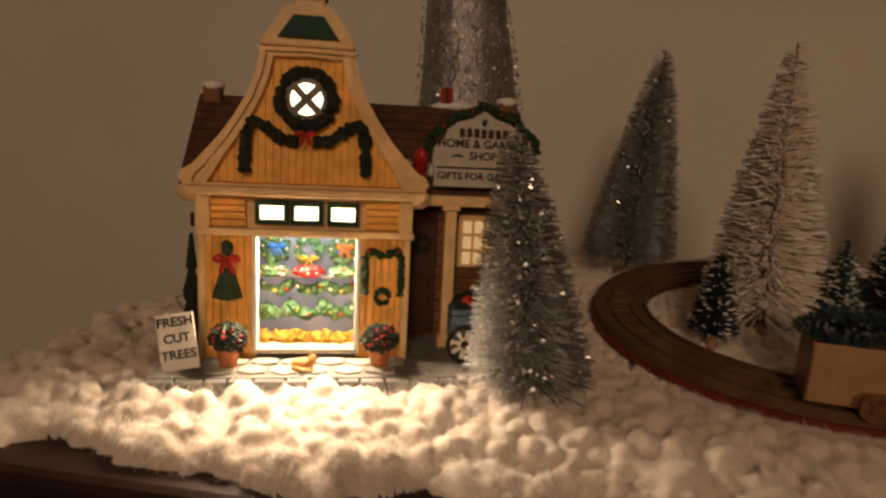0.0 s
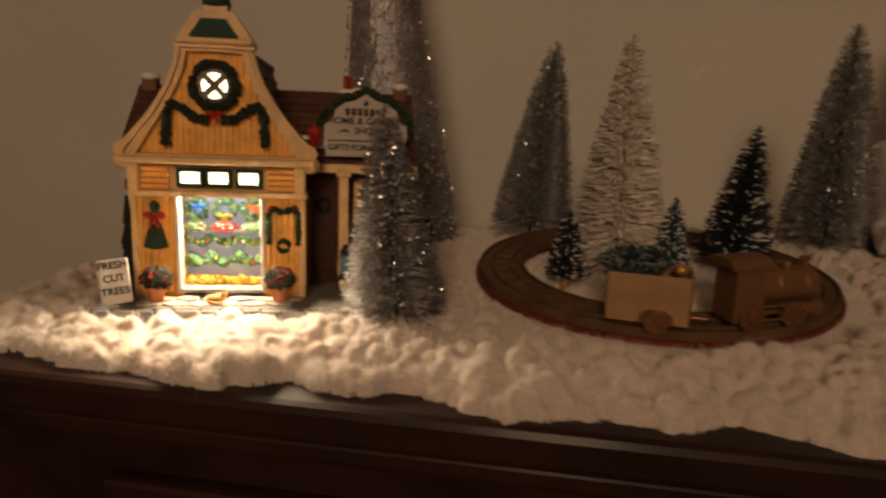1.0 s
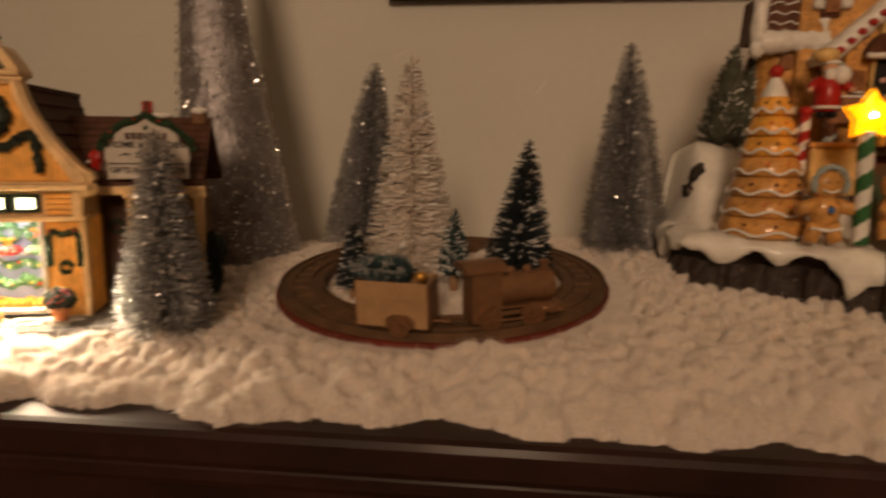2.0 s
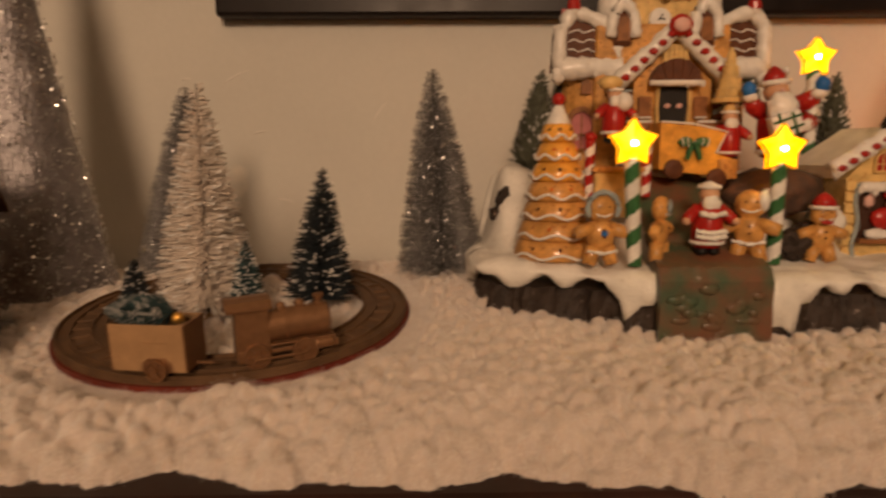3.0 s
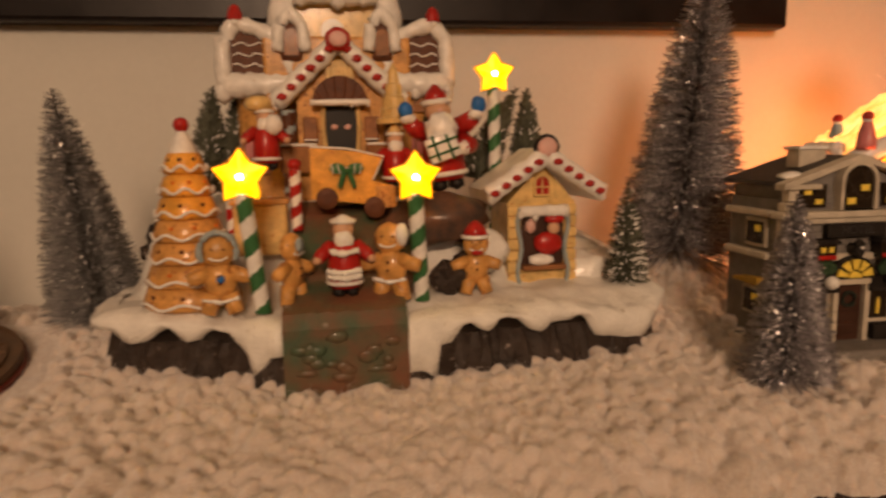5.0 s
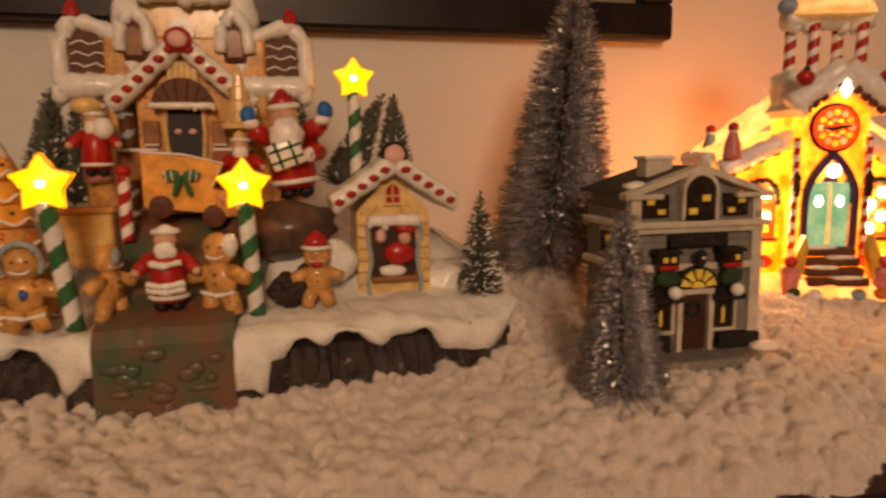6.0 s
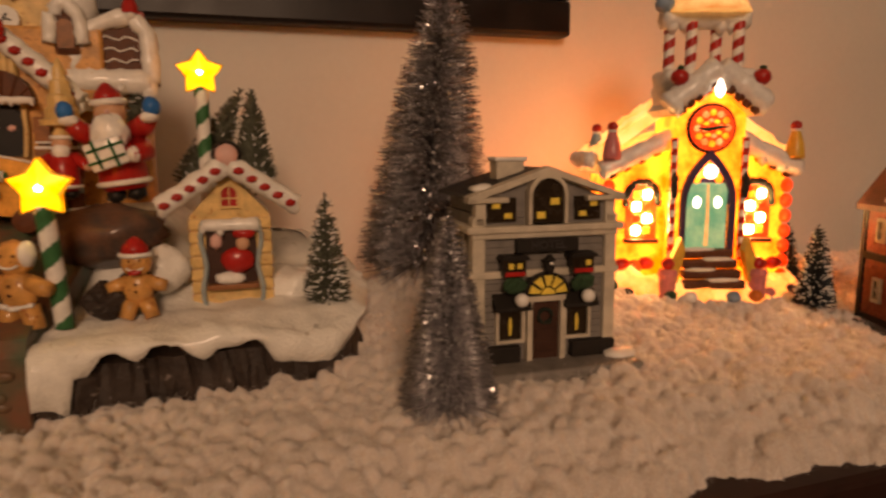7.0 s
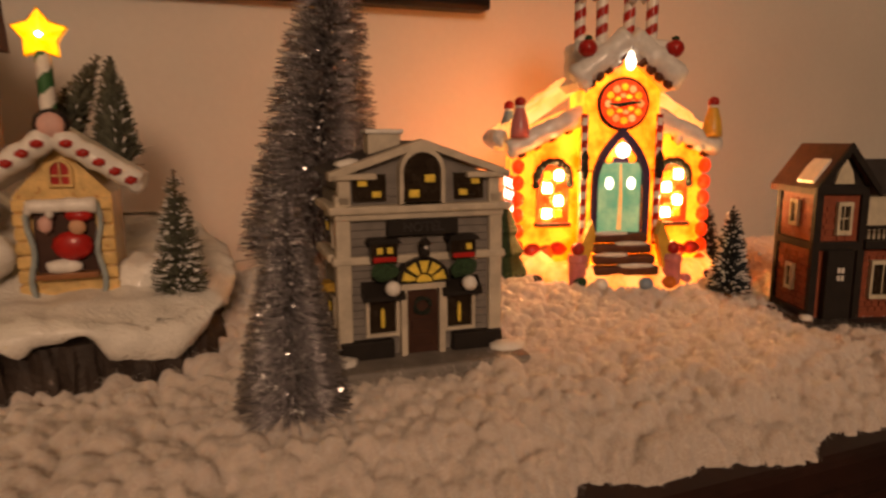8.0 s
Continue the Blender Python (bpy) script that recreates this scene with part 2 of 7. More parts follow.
structure("wall_back", box((0.6, 0.68, 0.34), (6.2, 0.12, 2.4)), "plaster", "beige plastered wall with scuffs behind the display")
for x, z, ln, a in ((0.089, 0.193, 0.030, 28), (0.112, 0.137, 0.016, 12), (0.136, 0.067, 0.020, -12), (0.039, 0.190, 0.010, 5), (0.235, 0.158, 0.024, 55), (0.020, 0.060, 0.014, -8), (0.60, 0.12, 0.018, 20), (1.05, 0.20, 0.02, -30)):
    rg = tube([(-ln / 2, 0, 0), (-ln / 5, 0, 0.0012), (ln / 4, 0, 0.0010), (ln / 2, 0, -0.0006)], [0.0003, 0.0011, 0.0009, 0.0002], 8)
    bmesh.ops.transform(rg, matrix=pose(x, 0.6198, z, 0, -a, 0) @ Matrix.Diagonal((1, 0.25, 0.8, 1)), verts=rg.verts)
    part("plaster_ridge", rg, "ceiling", bpy.data.objects["wall_back"], smooth=True)
structure("wall_left", box((-2.56, -1.5, 0.34), (0.12, 4.24, 2.4)), "plaster", "plain beige plaster side wall")
structure("wall_right", box((3.76, -1.5, 0.34), (0.12, 4.24, 2.4)), "plaster", "plain beige plaster side wall")
structure("wall_rear", box((0.6, -3.68, 0.34), (6.2, 0.12, 2.4)), "plaster", "plain beige plaster wall behind the viewer")
structure("ceiling", box((0.6, -1.5, 1.6), (6.44, 4.48, 0.12)), "ceiling", "off-white painted ceiling")
structure("floor", box((0.6, -1.5, FLOOR - 0.05), (6.44, 4.48, 0.1)), "carpet", "brown carpeted floor")

board = thing("sideboard", "dark mahogany sideboard with polished top and panelled doors", "sideboard", pose(0, 0.153, 0, 0, 0, SLANT))
part("tabletop", box((0.55, 0.231, TOP - 0.009), (1.50, 0.448, 0.018), bev=0.004), "mahogany", board)
part("moulding", box((0.562, 0.232, TOP - 0.0245), (1.474, 0.434, 0.013), bev=0.004), "mahogany", board)
part("carcass", box((0.561, 0.24, (TOP - 0.031 + FLOOR) / 2 + 0.03), (1.450, 0.40, TOP - 0.031 - FLOOR - 0.06)), "mahogany", board)
for k in range(3):
    x = 0.125 + k * 0.46
    door = part("door", box((x, 0.034, -0.42), (0.42, 0.012, 0.70), bev=0.003), "mahogany", board)
    part("door_panel", box((x, 0.0265, -0.42), (0.31, 0.010, 0.60), bev=0.004), "mahogany_panel", door, "reddish mahogany raised panel")
    part("knob", lathe([(0.004, 0), (0.004, 0.01), (0.010, 0.014), (0.011, 0.02), (0.006, 0.025)], seg=14, m=pose(x + 0.185, 0.028, -0.42, 90)), "brass", door, "small brass knob")
for x in (-0.10, 1.27):
    for y in (0.06, 0.42):
        part("leg", lathe([(0.022, FLOOR), (0.028, FLOOR + 0.02), (0.03, FLOOR + 0.07)], (x, y, 0), 14), "mahogany", board)

pic = thing("picture", "large picture in a black lacquered frame on the wall", "picture", pose(0.497, 0.62, 0.2475))
part("frame_rail", box((0, -0.012, 0.0175), (0.837, 0.024, 0.035), bev=0.004), "black_frame", pic)
part("frame_rail", box((0, -0.012, 0.5825), (0.837, 0.024, 0.035), bev=0.004), "black_frame", pic)
for s in (-1, 1):
    part("frame_stile", box((s * 0.401, -0.012, 0.30), (0.035, 0.024, 0.53), bev=0.004), "black_frame", pic)
part("canvas", box((0, -0.004, 0.30), (0.767, 0.006, 0.53)), "canvas", pic, "muted brown painted canvas")


# ---- the cotton snow ----
def snow_z(x, y):
    """Height of the snow's surface."""
    rise = 0.013 * np.clip((x + 0.02) / 0.35, 0, 1)
    back = 0.017 * np.exp(-((y - 0.44) / 0.10) ** 2) * np.clip((x + 0.1) / 0.25, 0, 1)
    dip = 0.005 * np.exp(-((x - 0.48) / 0.13) ** 2) * np.exp(-((y - 0.32) / 0.06) ** 2)
    heap = 0.020 * np.exp(-((x - 0.715) / 0.045) ** 2 - ((y - 0.445) / 0.045) ** 2)
    return -0.003 - dip + rise + back + heap - 0.012 * np.clip((y - 0.52) / 0.08, 0, 1) * np.clip((x + 0.1) / 0.2, 0, 1)


def front(x):
    """The front line of the snow on the top."""
    edge = 0.153 + 0.0332 * x
    return edge + 0.0265 + 0.005 * np.sin(x * 41) + 0.004 * np.sin(x * 97 + 1) - 0.012 * np.exp(-((x - 0.45) / 0.12) ** 2)


def rail_bed(x, y):
    """Height of the fleece where the railway lies on it."""
    return 0.0115 + 0.0096 * (x - 0.1744) + 0.098 * (y - 0.348)


def bare(x, y):
    """Where the houses' own bases lie on the top."""
    dx, dy = x + 0.0605, y - 0.2495
    u, v = dx * 0.9455 + dy * 0.3256, -dx * 0.3256 + dy * 0.9455
    if -0.057 < u < 0.108 and -0.0225 < v < 0.096:
        return True
    dx, dy = x - 0.939, y - 0.435
    u, v = dx * 0.9613 - dy * 0.2756, dx * 0.2756 + dy * 0.9613
    if (u / 0.080) ** 2 + (v / 0.060) ** 2 < 1:
        return True
    if 0.34 < x < 0.65 and 0.345 < y < 0.495:
        return True
    return 0.703 < x < 0.795 and 0.292 < y < 0.35


def waves(shape, cells, rng):
    """Smooth random relief on a grid, between -1 and 1."""
    h, w = shape
    a, b = max(2, int(cells[0])), max(2, int(cells[1]))
    seed = rng.uniform(-1, 1, (a + 1, b + 1))
    u, v = np.linspace(0, a - 1e-6, h), np.linspace(0, b - 1e-6, w)
    i, j = u.astype(int), v.astype(int)
    fu, fv = u - i, v - j
    fu, fv = (fu * fu * (3 - 2 * fu))[:, None], (fv * fv * (3 - 2 * fv))[None]
    top = seed[i][:, j] * (1 - fv) + seed[i][:, j + 1] * fv
    low = seed[i + 1][:, j] * (1 - fv) + seed[i + 1][:, j + 1] * fv
    return top * (1 - fu) + low * fu


def snow():
    rng = np.random.default_rng(4)
    spots = []
    step = 0.0066
    for gy in np.arange(0.15, 0.614, step):
        for gx in np.arange(-0.195, 1.28, step):
            x, y = gx + rng.uniform(-0.5, 0.5) * step, gy + rng.uniform(-0.5, 0.5) * step
            if y < front(x) or x > 1.262 or x < -0.186 + 0.006 * math.sin(y * 60) or bare(x, y):
                continue
            ahead = y - front(x)
            fringe = min(1.0, ahead / 0.03)
            r = rng.uniform(0.0032, 0.0058) * (1.12 if ahead < 0.09 else 1.0) * (1.45 if rng.random() < 0.10 else 1.0)
            z = TOP + (snow_z(x, y) - TOP) * (0.35 + 0.65 * fringe) - r * 0.58 + rng.uniform(-0.0022, 0.0026)
            z = max(z, TOP + r * 0.30)
            if 0.070 < math.hypot(x - 0.1744, y - 0.348) < 0.126:
                z = min(z, rail_bed(x, y) - r * 1.30)
            spots.append((x, y, z, r))
    # small puffs along the front
    for x in np.arange(-0.182, 1.258, 0.0034):
        r = rng.uniform(0.0026, 0.0046)
        spots.append((x, front(x) - rng.uniform(-0.003, 0.004), TOP + r * rng.uniform(0.15, 0.7), r))
    # one fleece whose puffs run softly into each other
    cell = 0.00112
    x0, y0 = -0.20, 0.145
    nx, ny = int(1.475 / cell), int(0.467 / cell)
    xs, ys = x0 + np.arange(nx) * cell, y0 + np.arange(ny) * cell
    gx, gy = np.meshgrid(xs, ys)
    sharp = 1 / 0.00020
    ground = np.where((gy > front(gx) + 0.005) & (gx > -0.180) & (gx < 1.256), TOP + (snow_z(gx, gy) - TOP) * (0.35 + 0.65 * np.clip((gy - front(gx)) / 0.03, 0, 1)) - 0.0022, TOP - 0.006)
    ground = np.where(abs(np.hypot(gx - 0.1744, gy - 0.348) - 0.0975) < 0.0265, np.minimum(ground, rail_bed(gx, gy)), ground)
    heap = np.exp((ground - TOP) * sharp)
    stray_x, stray_y = waves(gx.shape, (ny / 3.2, nx / 3.2), rng) * 0.0011, waves(gx.shape, (ny / 3.2, nx / 3.2), rng) * 0.0011
    for x, y, z, r in spots:
        wx, wy = r * rng.uniform(0.96, 1.22), r * rng.uniform(0.92, 1.08)
        a = rng.uniform(0, 3.14)
        c, s = math.cos(a), math.sin(a)
        i0, i1 = int((y - 0.013 - y0) / cell), int((y + 0.013 - y0) / cell) + 1
        j0, j1 = int((x - 0.013 - x0) / cell), int((x + 0.013 - x0) / cell) + 1
        i0, j0 = max(0, i0), max(0, j0)
        dx, dy = gx[i0:i1, j0:j1] - x + stray_x[i0:i1, j0:j1], gy[i0:i1, j0:j1] - y + stray_y[i0:i1, j0:j1]
        d = ((dx * c + dy * s) / wx) ** 2 + ((dy * c - dx * s) / wy) ** 2
        h = z + np.where(d < 1, r * 1.30 * np.sqrt(np.clip(1 - d, 0, 1)), (1 - np.sqrt(d)) * r * 2.6) - TOP
        heap[i0:i1, j0:j1] += np.exp(np.maximum(h, -0.006) * sharp)
    z = TOP + np.log(heap) / sharp
    z += 0.00030 * waves(z.shape, (ny / 2.2, nx / 2.2), rng) + 0.00045 * waves(z.shape, (ny / 5, nx / 5), rng)
    soft = z.copy()
    soft[1:-1, 1:-1] = (soft[1:-1, 1:-1] * 2 + soft[:-2, 1:-1] + soft[2:, 1:-1] + soft[1:-1, :-2] + soft[1:-1, 2:]) / 6
    z = np.where(gy < front(gx) + 0.010, soft, z)
    keep = z > TOP - 0.0030
    index = np.full(z.shape, -1)
    index[keep] = np.arange(keep.sum())
    quads = np.stack([index[:-1, :-1], index[:-1, 1:], index[1:, 1:], index[1:, :-1]], -1).reshape(-1, 4)
    quads = quads[(quads >= 0).all(1)]
    ob = raw("cotton_snow", np.stack([gx[keep], gy[keep], z[keep]], 1), quads, "fleece", None, smooth=True)
    tagged(ob, "fluffy white cotton fleece spread as snow round the houses", "fake snow", kind="stuff")

    # fine fibres that stand and lie on the fleece
    normal = np.stack([-np.gradient(z, cell, axis=1), -np.gradient(z, cell, axis=0), np.ones_like(z)], -1)
    normal /= np.linalg.norm(normal, axis=2)[..., None]
    rows, cols = np.nonzero(z > TOP + 0.0010)
    near = ys[rows] - front(xs[cols])
    share = np.where(near < 0.004, 3.5, np.where(near < 0.10, 1.0, 0.40))
    pick = rng.choice(len(rows), 210000, p=share / share.sum())
    i, j = rows[pick], cols[pick]
    m = len(pick)
    d = normal[i, j] + rng.normal(0, 0.35, (m, 3))
    d /= np.linalg.norm(d, axis=1)[:, None]
    e = np.cross(d, rng.normal(size=(m, 3)))
    e /= np.linalg.norm(e, axis=1)[:, None]
    p0 = np.stack([gx[i, j], gy[i, j], z[i, j] - 0.0003], 1) + rng.uniform(-0.5, 0.5, (m, 3)) * (cell, cell, 0)
    ln = rng.uniform(0.0012, 0.0044, m)[:, None]
    p1, p2 = p0 + (d * 0.50 + e * 0.5) * ln, p0 + (d * 0.42 + e * 1.30) * ln
    w = np.cross(d, e) * rng.uniform(0.00004, 0.00011, m)[:, None]
    v = np.stack([p0 - w, p0 + w, p1 - w, p1 + w, p2 - w * 0.5, p2 + w * 0.5], 1).reshape(-1, 3)
    q = np.array([[0, 1, 3, 2], [2, 3, 5, 4]])
    tagged(raw("cotton_fibres", v, (q[None] + (np.arange(m) * 6)[:, None, None]).reshape(-1, 4), "fluff", ob, smooth=True), kind="stuff")


snow()
# ---- bottle-brush trees ----
def brush_tree(label, x, y, z0, z1, r, mat, count, lean=(0.0, 0.0), flakes=0, frost=0.0, base="turned_wood", thick=0.00030, start=0.05, curve=0.68, droop=0.25, seed=1, name="bottle_brush_tree", parent=None, blunt=0.10, category="tree"):
    rng = np.random.default_rng(seed)
    shiny = mat in ("silver", "grey_tinsel")
    count = int(count * (1.55 if shiny else 1.0))
    thick *= 0.78 if shiny else 1.0
    h = z1 - z0
    if parent is None:
        tree = thing(name, label, category, pose(x, y, z0), group="bottle-brush trees")
    else:
        tree = new(name)
        tree.parent = parent
        tree.matrix_local = pose(x, y, z0)
    axis = np.array((lean[0], lean[1], 1.0))
    part("stem", tube([tuple(axis * h * t) for t in (0, 0.3, 0.6, 1.0)], [0.0011, 0.0010, 0.0009, 0.0005], 7), "wire", tree)
    if base:
        part("foot", lathe([(r * 0.26, -0.010), (r * 0.27, -0.003), (r * 0.23, 0.0), (r * 0.10, 0.002)], seg=18), base, tree)
    t = start + (1 - start) * (1 - np.sqrt(rng.random(count)))          # denser towards the foot
    ang = rng.uniform(0, 2 * math.pi, count)
    length = r * ((1 - t) ** curve + blunt) * rng.uniform(0.72, 1.08, count)
    rise = rng.normal(droop, 0.16, count)
    out = np.stack([np.cos(ang) * np.cos(rise), np.sin(ang) * np.cos(rise), np.sin(rise)], 1)
    p0 = axis[None] * (t * h)[:, None]
    p1 = p0 + out * length[:, None] + np.array((0, 0, -1.0)) * (length ** 2 * 3.0)[:, None]
    side = np.stack([-np.sin(ang), np.cos(ang), np.zeros(count)], 1)
    up = np.cross(out, side)
    w = thick * 1.35
    corners = [p0 + side * w, p0 - side * w * 0.5 + up * w * 0.87, p0 - side * w * 0.5 - up * w * 0.87]
    tips = [p1 + side * w * 0.6, p1 - side * w * 0.3 + up * w * 0.5, p1 - side * w * 0.3 - up * w * 0.5]
    verts = np.stack(corners + tips, 1).reshape(-1, 3)
    tri = np.array([[0, 1, 4], [0, 4, 3], [1, 2, 5], [1, 5, 4], [2, 0, 3], [2, 3, 5], [3, 4, 5]])
    faces = (tri[None] + (np.arange(count) * 6)[:, None, None]).reshape(-1, 3)
    tagged(raw("bristles", verts, faces, mat, tree), kind="stuff")
    if flakes:
        n = flakes * 2
        pick = rng.integers(0, count, n)
        s = rng.uniform(0.45, 1.0, n)
        c = p0[pick] + (p1 - p0)[pick] * s[:, None]
        a, b = rng.normal(size=(n, 3)), rng.normal(size=(n, 3))
        a /= np.linalg.norm(a, axis=1)[:, None]
        b = np.cross(a, b)
        b /= np.linalg.norm(b, axis=1)[:, None]
        k = rng.uniform(0.0004, 0.0011, n)[:, None]
        v = np.stack([c + a * k, c + b * k, c - a * k, c - b * k], 1).reshape(-1, 3)
        q = (np.arange(4)[None] + (np.arange(n) * 4)[:, None])
        tagged(raw("glitter", v, q, "flake", tree), kind="stuff")
    if frost:
        n = int(count * frost)
        pick = rng.integers(0, count, n)
        d = (p1 - p0)[pick]
        c0, c1 = p0[pick] + d * 0.72, p0[pick] + d * 1.03
        w2 = thick * 1.7
        cs = [c + o * w2 for c in (c0, c1) for o in (side[pick], -side[pick] * 0.5 + up[pick] * 0.87, -side[pick] * 0.5 - up[pick] * 0.87)]
        v = np.stack(cs, 1).reshape(-1, 3)
        fc = (tri[None] + (np.arange(n) * 6)[:, None, None]).reshape(-1, 3)
        tagged(raw("frosting", v, fc, "frost", tree, "white frosted bristle tips"), kind="stuff")
    return tree


SN = lambda x, y: float(snow_z(np.float64(x), np.float64(y)))
brush_tree("silver tinsel bottle-brush tree with glitter beside the shop", 0.0405, 0.2440, 0.002, 0.1105, 0.0255, "grey_tinsel", 2500, lean=(-0.135, 0.19), flakes=2600, seed=11, droop=0.1, thick=0.00044)
brush_tree("tall grey tinsel bottle-brush tree near the wall", 0.0925, 0.450, 0.018, 0.1665, 0.0305, "grey_tinsel", 5200, lean=(0.085, 0), flakes=1500, seed=12, curve=0.70)
brush_tree("cream white sisal bottle-brush tree inside the track", 0.154, 0.345, 0.014, 0.158, 0.0300, "white_sisal", 4200, flakes=0, seed=13, frost=0.1, thick=0.00040, curve=0.8, droop=0.12, blunt=0.12)
brush_tree("tiny dark teal bottle-brush tree inside the track", 0.1240, 0.3130, 0.0130, 0.0560, 0.0120, "navy_sisal", 1500, frost=0.12, seed=14)
brush_tree("tiny dark teal bottle-brush tree behind the engine", 0.1845, 0.330, 0.020, 0.0645, 0.0115, "teal_sisal", 1100, frost=0.22, seed=15)
brush_tree("dark navy green bottle-brush tree with frosted tips", 0.2235, 0.354, 0.019, 0.1075, 0.0225, "navy_sisal", 2700, lean=(0.06, -0.08), frost=0.07, seed=16, curve=0.8)
brush_tree("grey silver bottle-brush tree between track and castle", 0.3020, 0.4330, 0.020, 0.174, 0.0325, "grey_tinsel", 5200, lean=(-0.045, -0.17), flakes=1700, seed=17, curve=0.75)
brush_tree("large silver tinsel bottle-brush tree near the wall", 0.7135, 0.440, 0.044, 0.262, 0.0455, "silver", 4600, lean=(0.10, 0), flakes=3000, seed=18, curve=0.62, thick=0.00046, droop=0.12)
brush_tree("silver tinsel bottle-brush tree beside the hotel", 0.678, 0.262, 0.012, 0.1085, 0.0225, "silver", 3200, flakes=1300, seed=19, droop=0.12, curve=0.8, thick=0.00042)
brush_tree("small dark green bottle-brush tree beside the church", 0.984, 0.346, 0.018, 0.081, 0.0145, "navy_sisal", 1700, frost=0.18, seed=20, thick=0.00034)
brush_tree("small dark grey bottle-brush tree behind the church corner", 1.022, 0.412, 0.016, 0.074, 0.0130, "navy_sisal", 1300, frost=0.05, seed=21)


def foil_cone():
    ob = thing("foil_cone_tree", "tall cone tree of crinkled silver glitter foil behind the shop", "tree", pose(-0.015, 0.452, 0.0, 0, -4.5, 0))
    rng = np.random.default_rng(5)
    prof = [(0.047 * (1 - t) + 0.003, 0.40 * t) for t in np.linspace(0, 1, 34)]
    bm = lathe(prof, seg=40)
    for v in bm.verts:
        d = Vector((v.co.x, v.co.y, 0))
        if d.length > 1e-4:
            k = 0.0020 * noise.noise(v.co * 45) + 0.0008 * noise.noise(v.co * 160)
            v.co += d.normalized() * k
    part("cone", bm, "foil", ob, smooth=False)
    n = 3200
    t = rng.random(n) ** 1.3
    a = rng.uniform(0, 6.283, n)
    rr = 0.047 * (1 - t) + 0.0055
    c = np.stack([rr * np.cos(a), rr * np.sin(a), 0.40 * t], 1)
    u, w = rng.normal(size=(n, 3)), rng.normal(size=(n, 3))
    u /= np.linalg.norm(u, axis=1)[:, None]
    w = np.cross(u, w)
    w /= np.linalg.norm(w, axis=1)[:, None]
    k = rng.uniform(0.0006, 0.0015, n)[:, None]
    v = np.stack([c + u * k, c + w * k, c - u * k, c - w * k], 1).reshape(-1, 3)
    tagged(raw("glitter", v, np.arange(4)[None] + (np.arange(n) * 4)[:, None], "flake", ob), kind="stuff")


foil_cone()


# ---- the toy railway ----
TRACK = pose(0.1744, 0.348, 0.0176, 5.6, -0.5, 0)
R0, R1 = 0.0772, 0.1056
RM = (R0 + R1) / 2


def railway():
    ob = thing("train_track", "circular brown toy railway track lying on cotton snow", "track", TRACK)
    n = 72

    def band(ra, rb, za, zb):
        return lathe([(ra, za), (rb, za), (rb, zb), (ra, zb)], seg=n)

    def hoop(ra, rb, za, zb):
        bm = bmesh.new()
        rows = [[bm.verts.new((r * math.cos(2 * math.pi * k / n), r * math.sin(2 * math.pi * k / n), z)) for k in range(n)] for r, z in ((ra, za), (rb, za), (rb, zb), (ra, zb))]
        for i in range(4):
            a, b = rows[i], rows[(i + 1) % 4]
            for k in range(n):
                bm.faces.new((a[k], a[(k + 1) % n], b[(k + 1) % n], b[k]))
        return bm
    part("bed", hoop(R0, R1, -0.003, 0.0), "track", ob)
    part("rim", hoop(R0 + 0.002, R1 + 0.0018, -0.0065, -0.0030), "track_red", ob, "dark red underside rim")
    for r in (R0 + 0.0012, R1 - 0.0012, RM - 0.0056, RM + 0.0056):
        part("rail", hoop(r - 0.0008, r + 0.0008, 0.0, 0.0016), "track", ob)
    for k in range(40):
        a = 2 * math.pi * (k + 0.5) / 40
        b = box((RM * math.cos(a), RM * math.sin(a), 0.0003), (0.0094, 0.0042, 0.0016), rz=math.degrees(a), bev=0.0004)
        part("sleeper", b, "track", ob)
    for k in range(20):
        a = 2 * math.pi * (k + 0.25) / 20
        part("snow_patch", box((RM * math.cos(a), RM * math.sin(a), 0.0006), (0.0075, 0.0026, 0.0008), rz=math.degrees(a)), "frost", ob, "white snow showing through a slot")


railway()


def wheel(x, y, z, r, parent, w=0.003):
    wh = part("wheel", lathe([(r, -w / 2), (r, w / 2), (r * 0.82, w / 2), (r * 0.78, w * 0.2), (r * 0.3, w * 0.2), (r * 0.25, w * 0.7), (0.0003, w * 0.7)], seg=20, m=pose(x, y, z, 90)), "brass", parent)
    for k in range(6):
        a = k * math.pi / 3
        part("spoke", box((x + 0.5 * r * math.cos(a), y - w * 0.36, z + 0.5 * r * math.sin(a)), (r * 0.75, w * 0.3, r * 0.1), ry=-math.degrees(a)), "brass", wh)
    return wh


def on_track(deg, r=RM, turn=0.0):
    a = math.radians(deg)
    return TRACK @ pose(r * math.cos(a), r * math.sin(a), 0.0010, 0, 0, deg + 90 + turn)


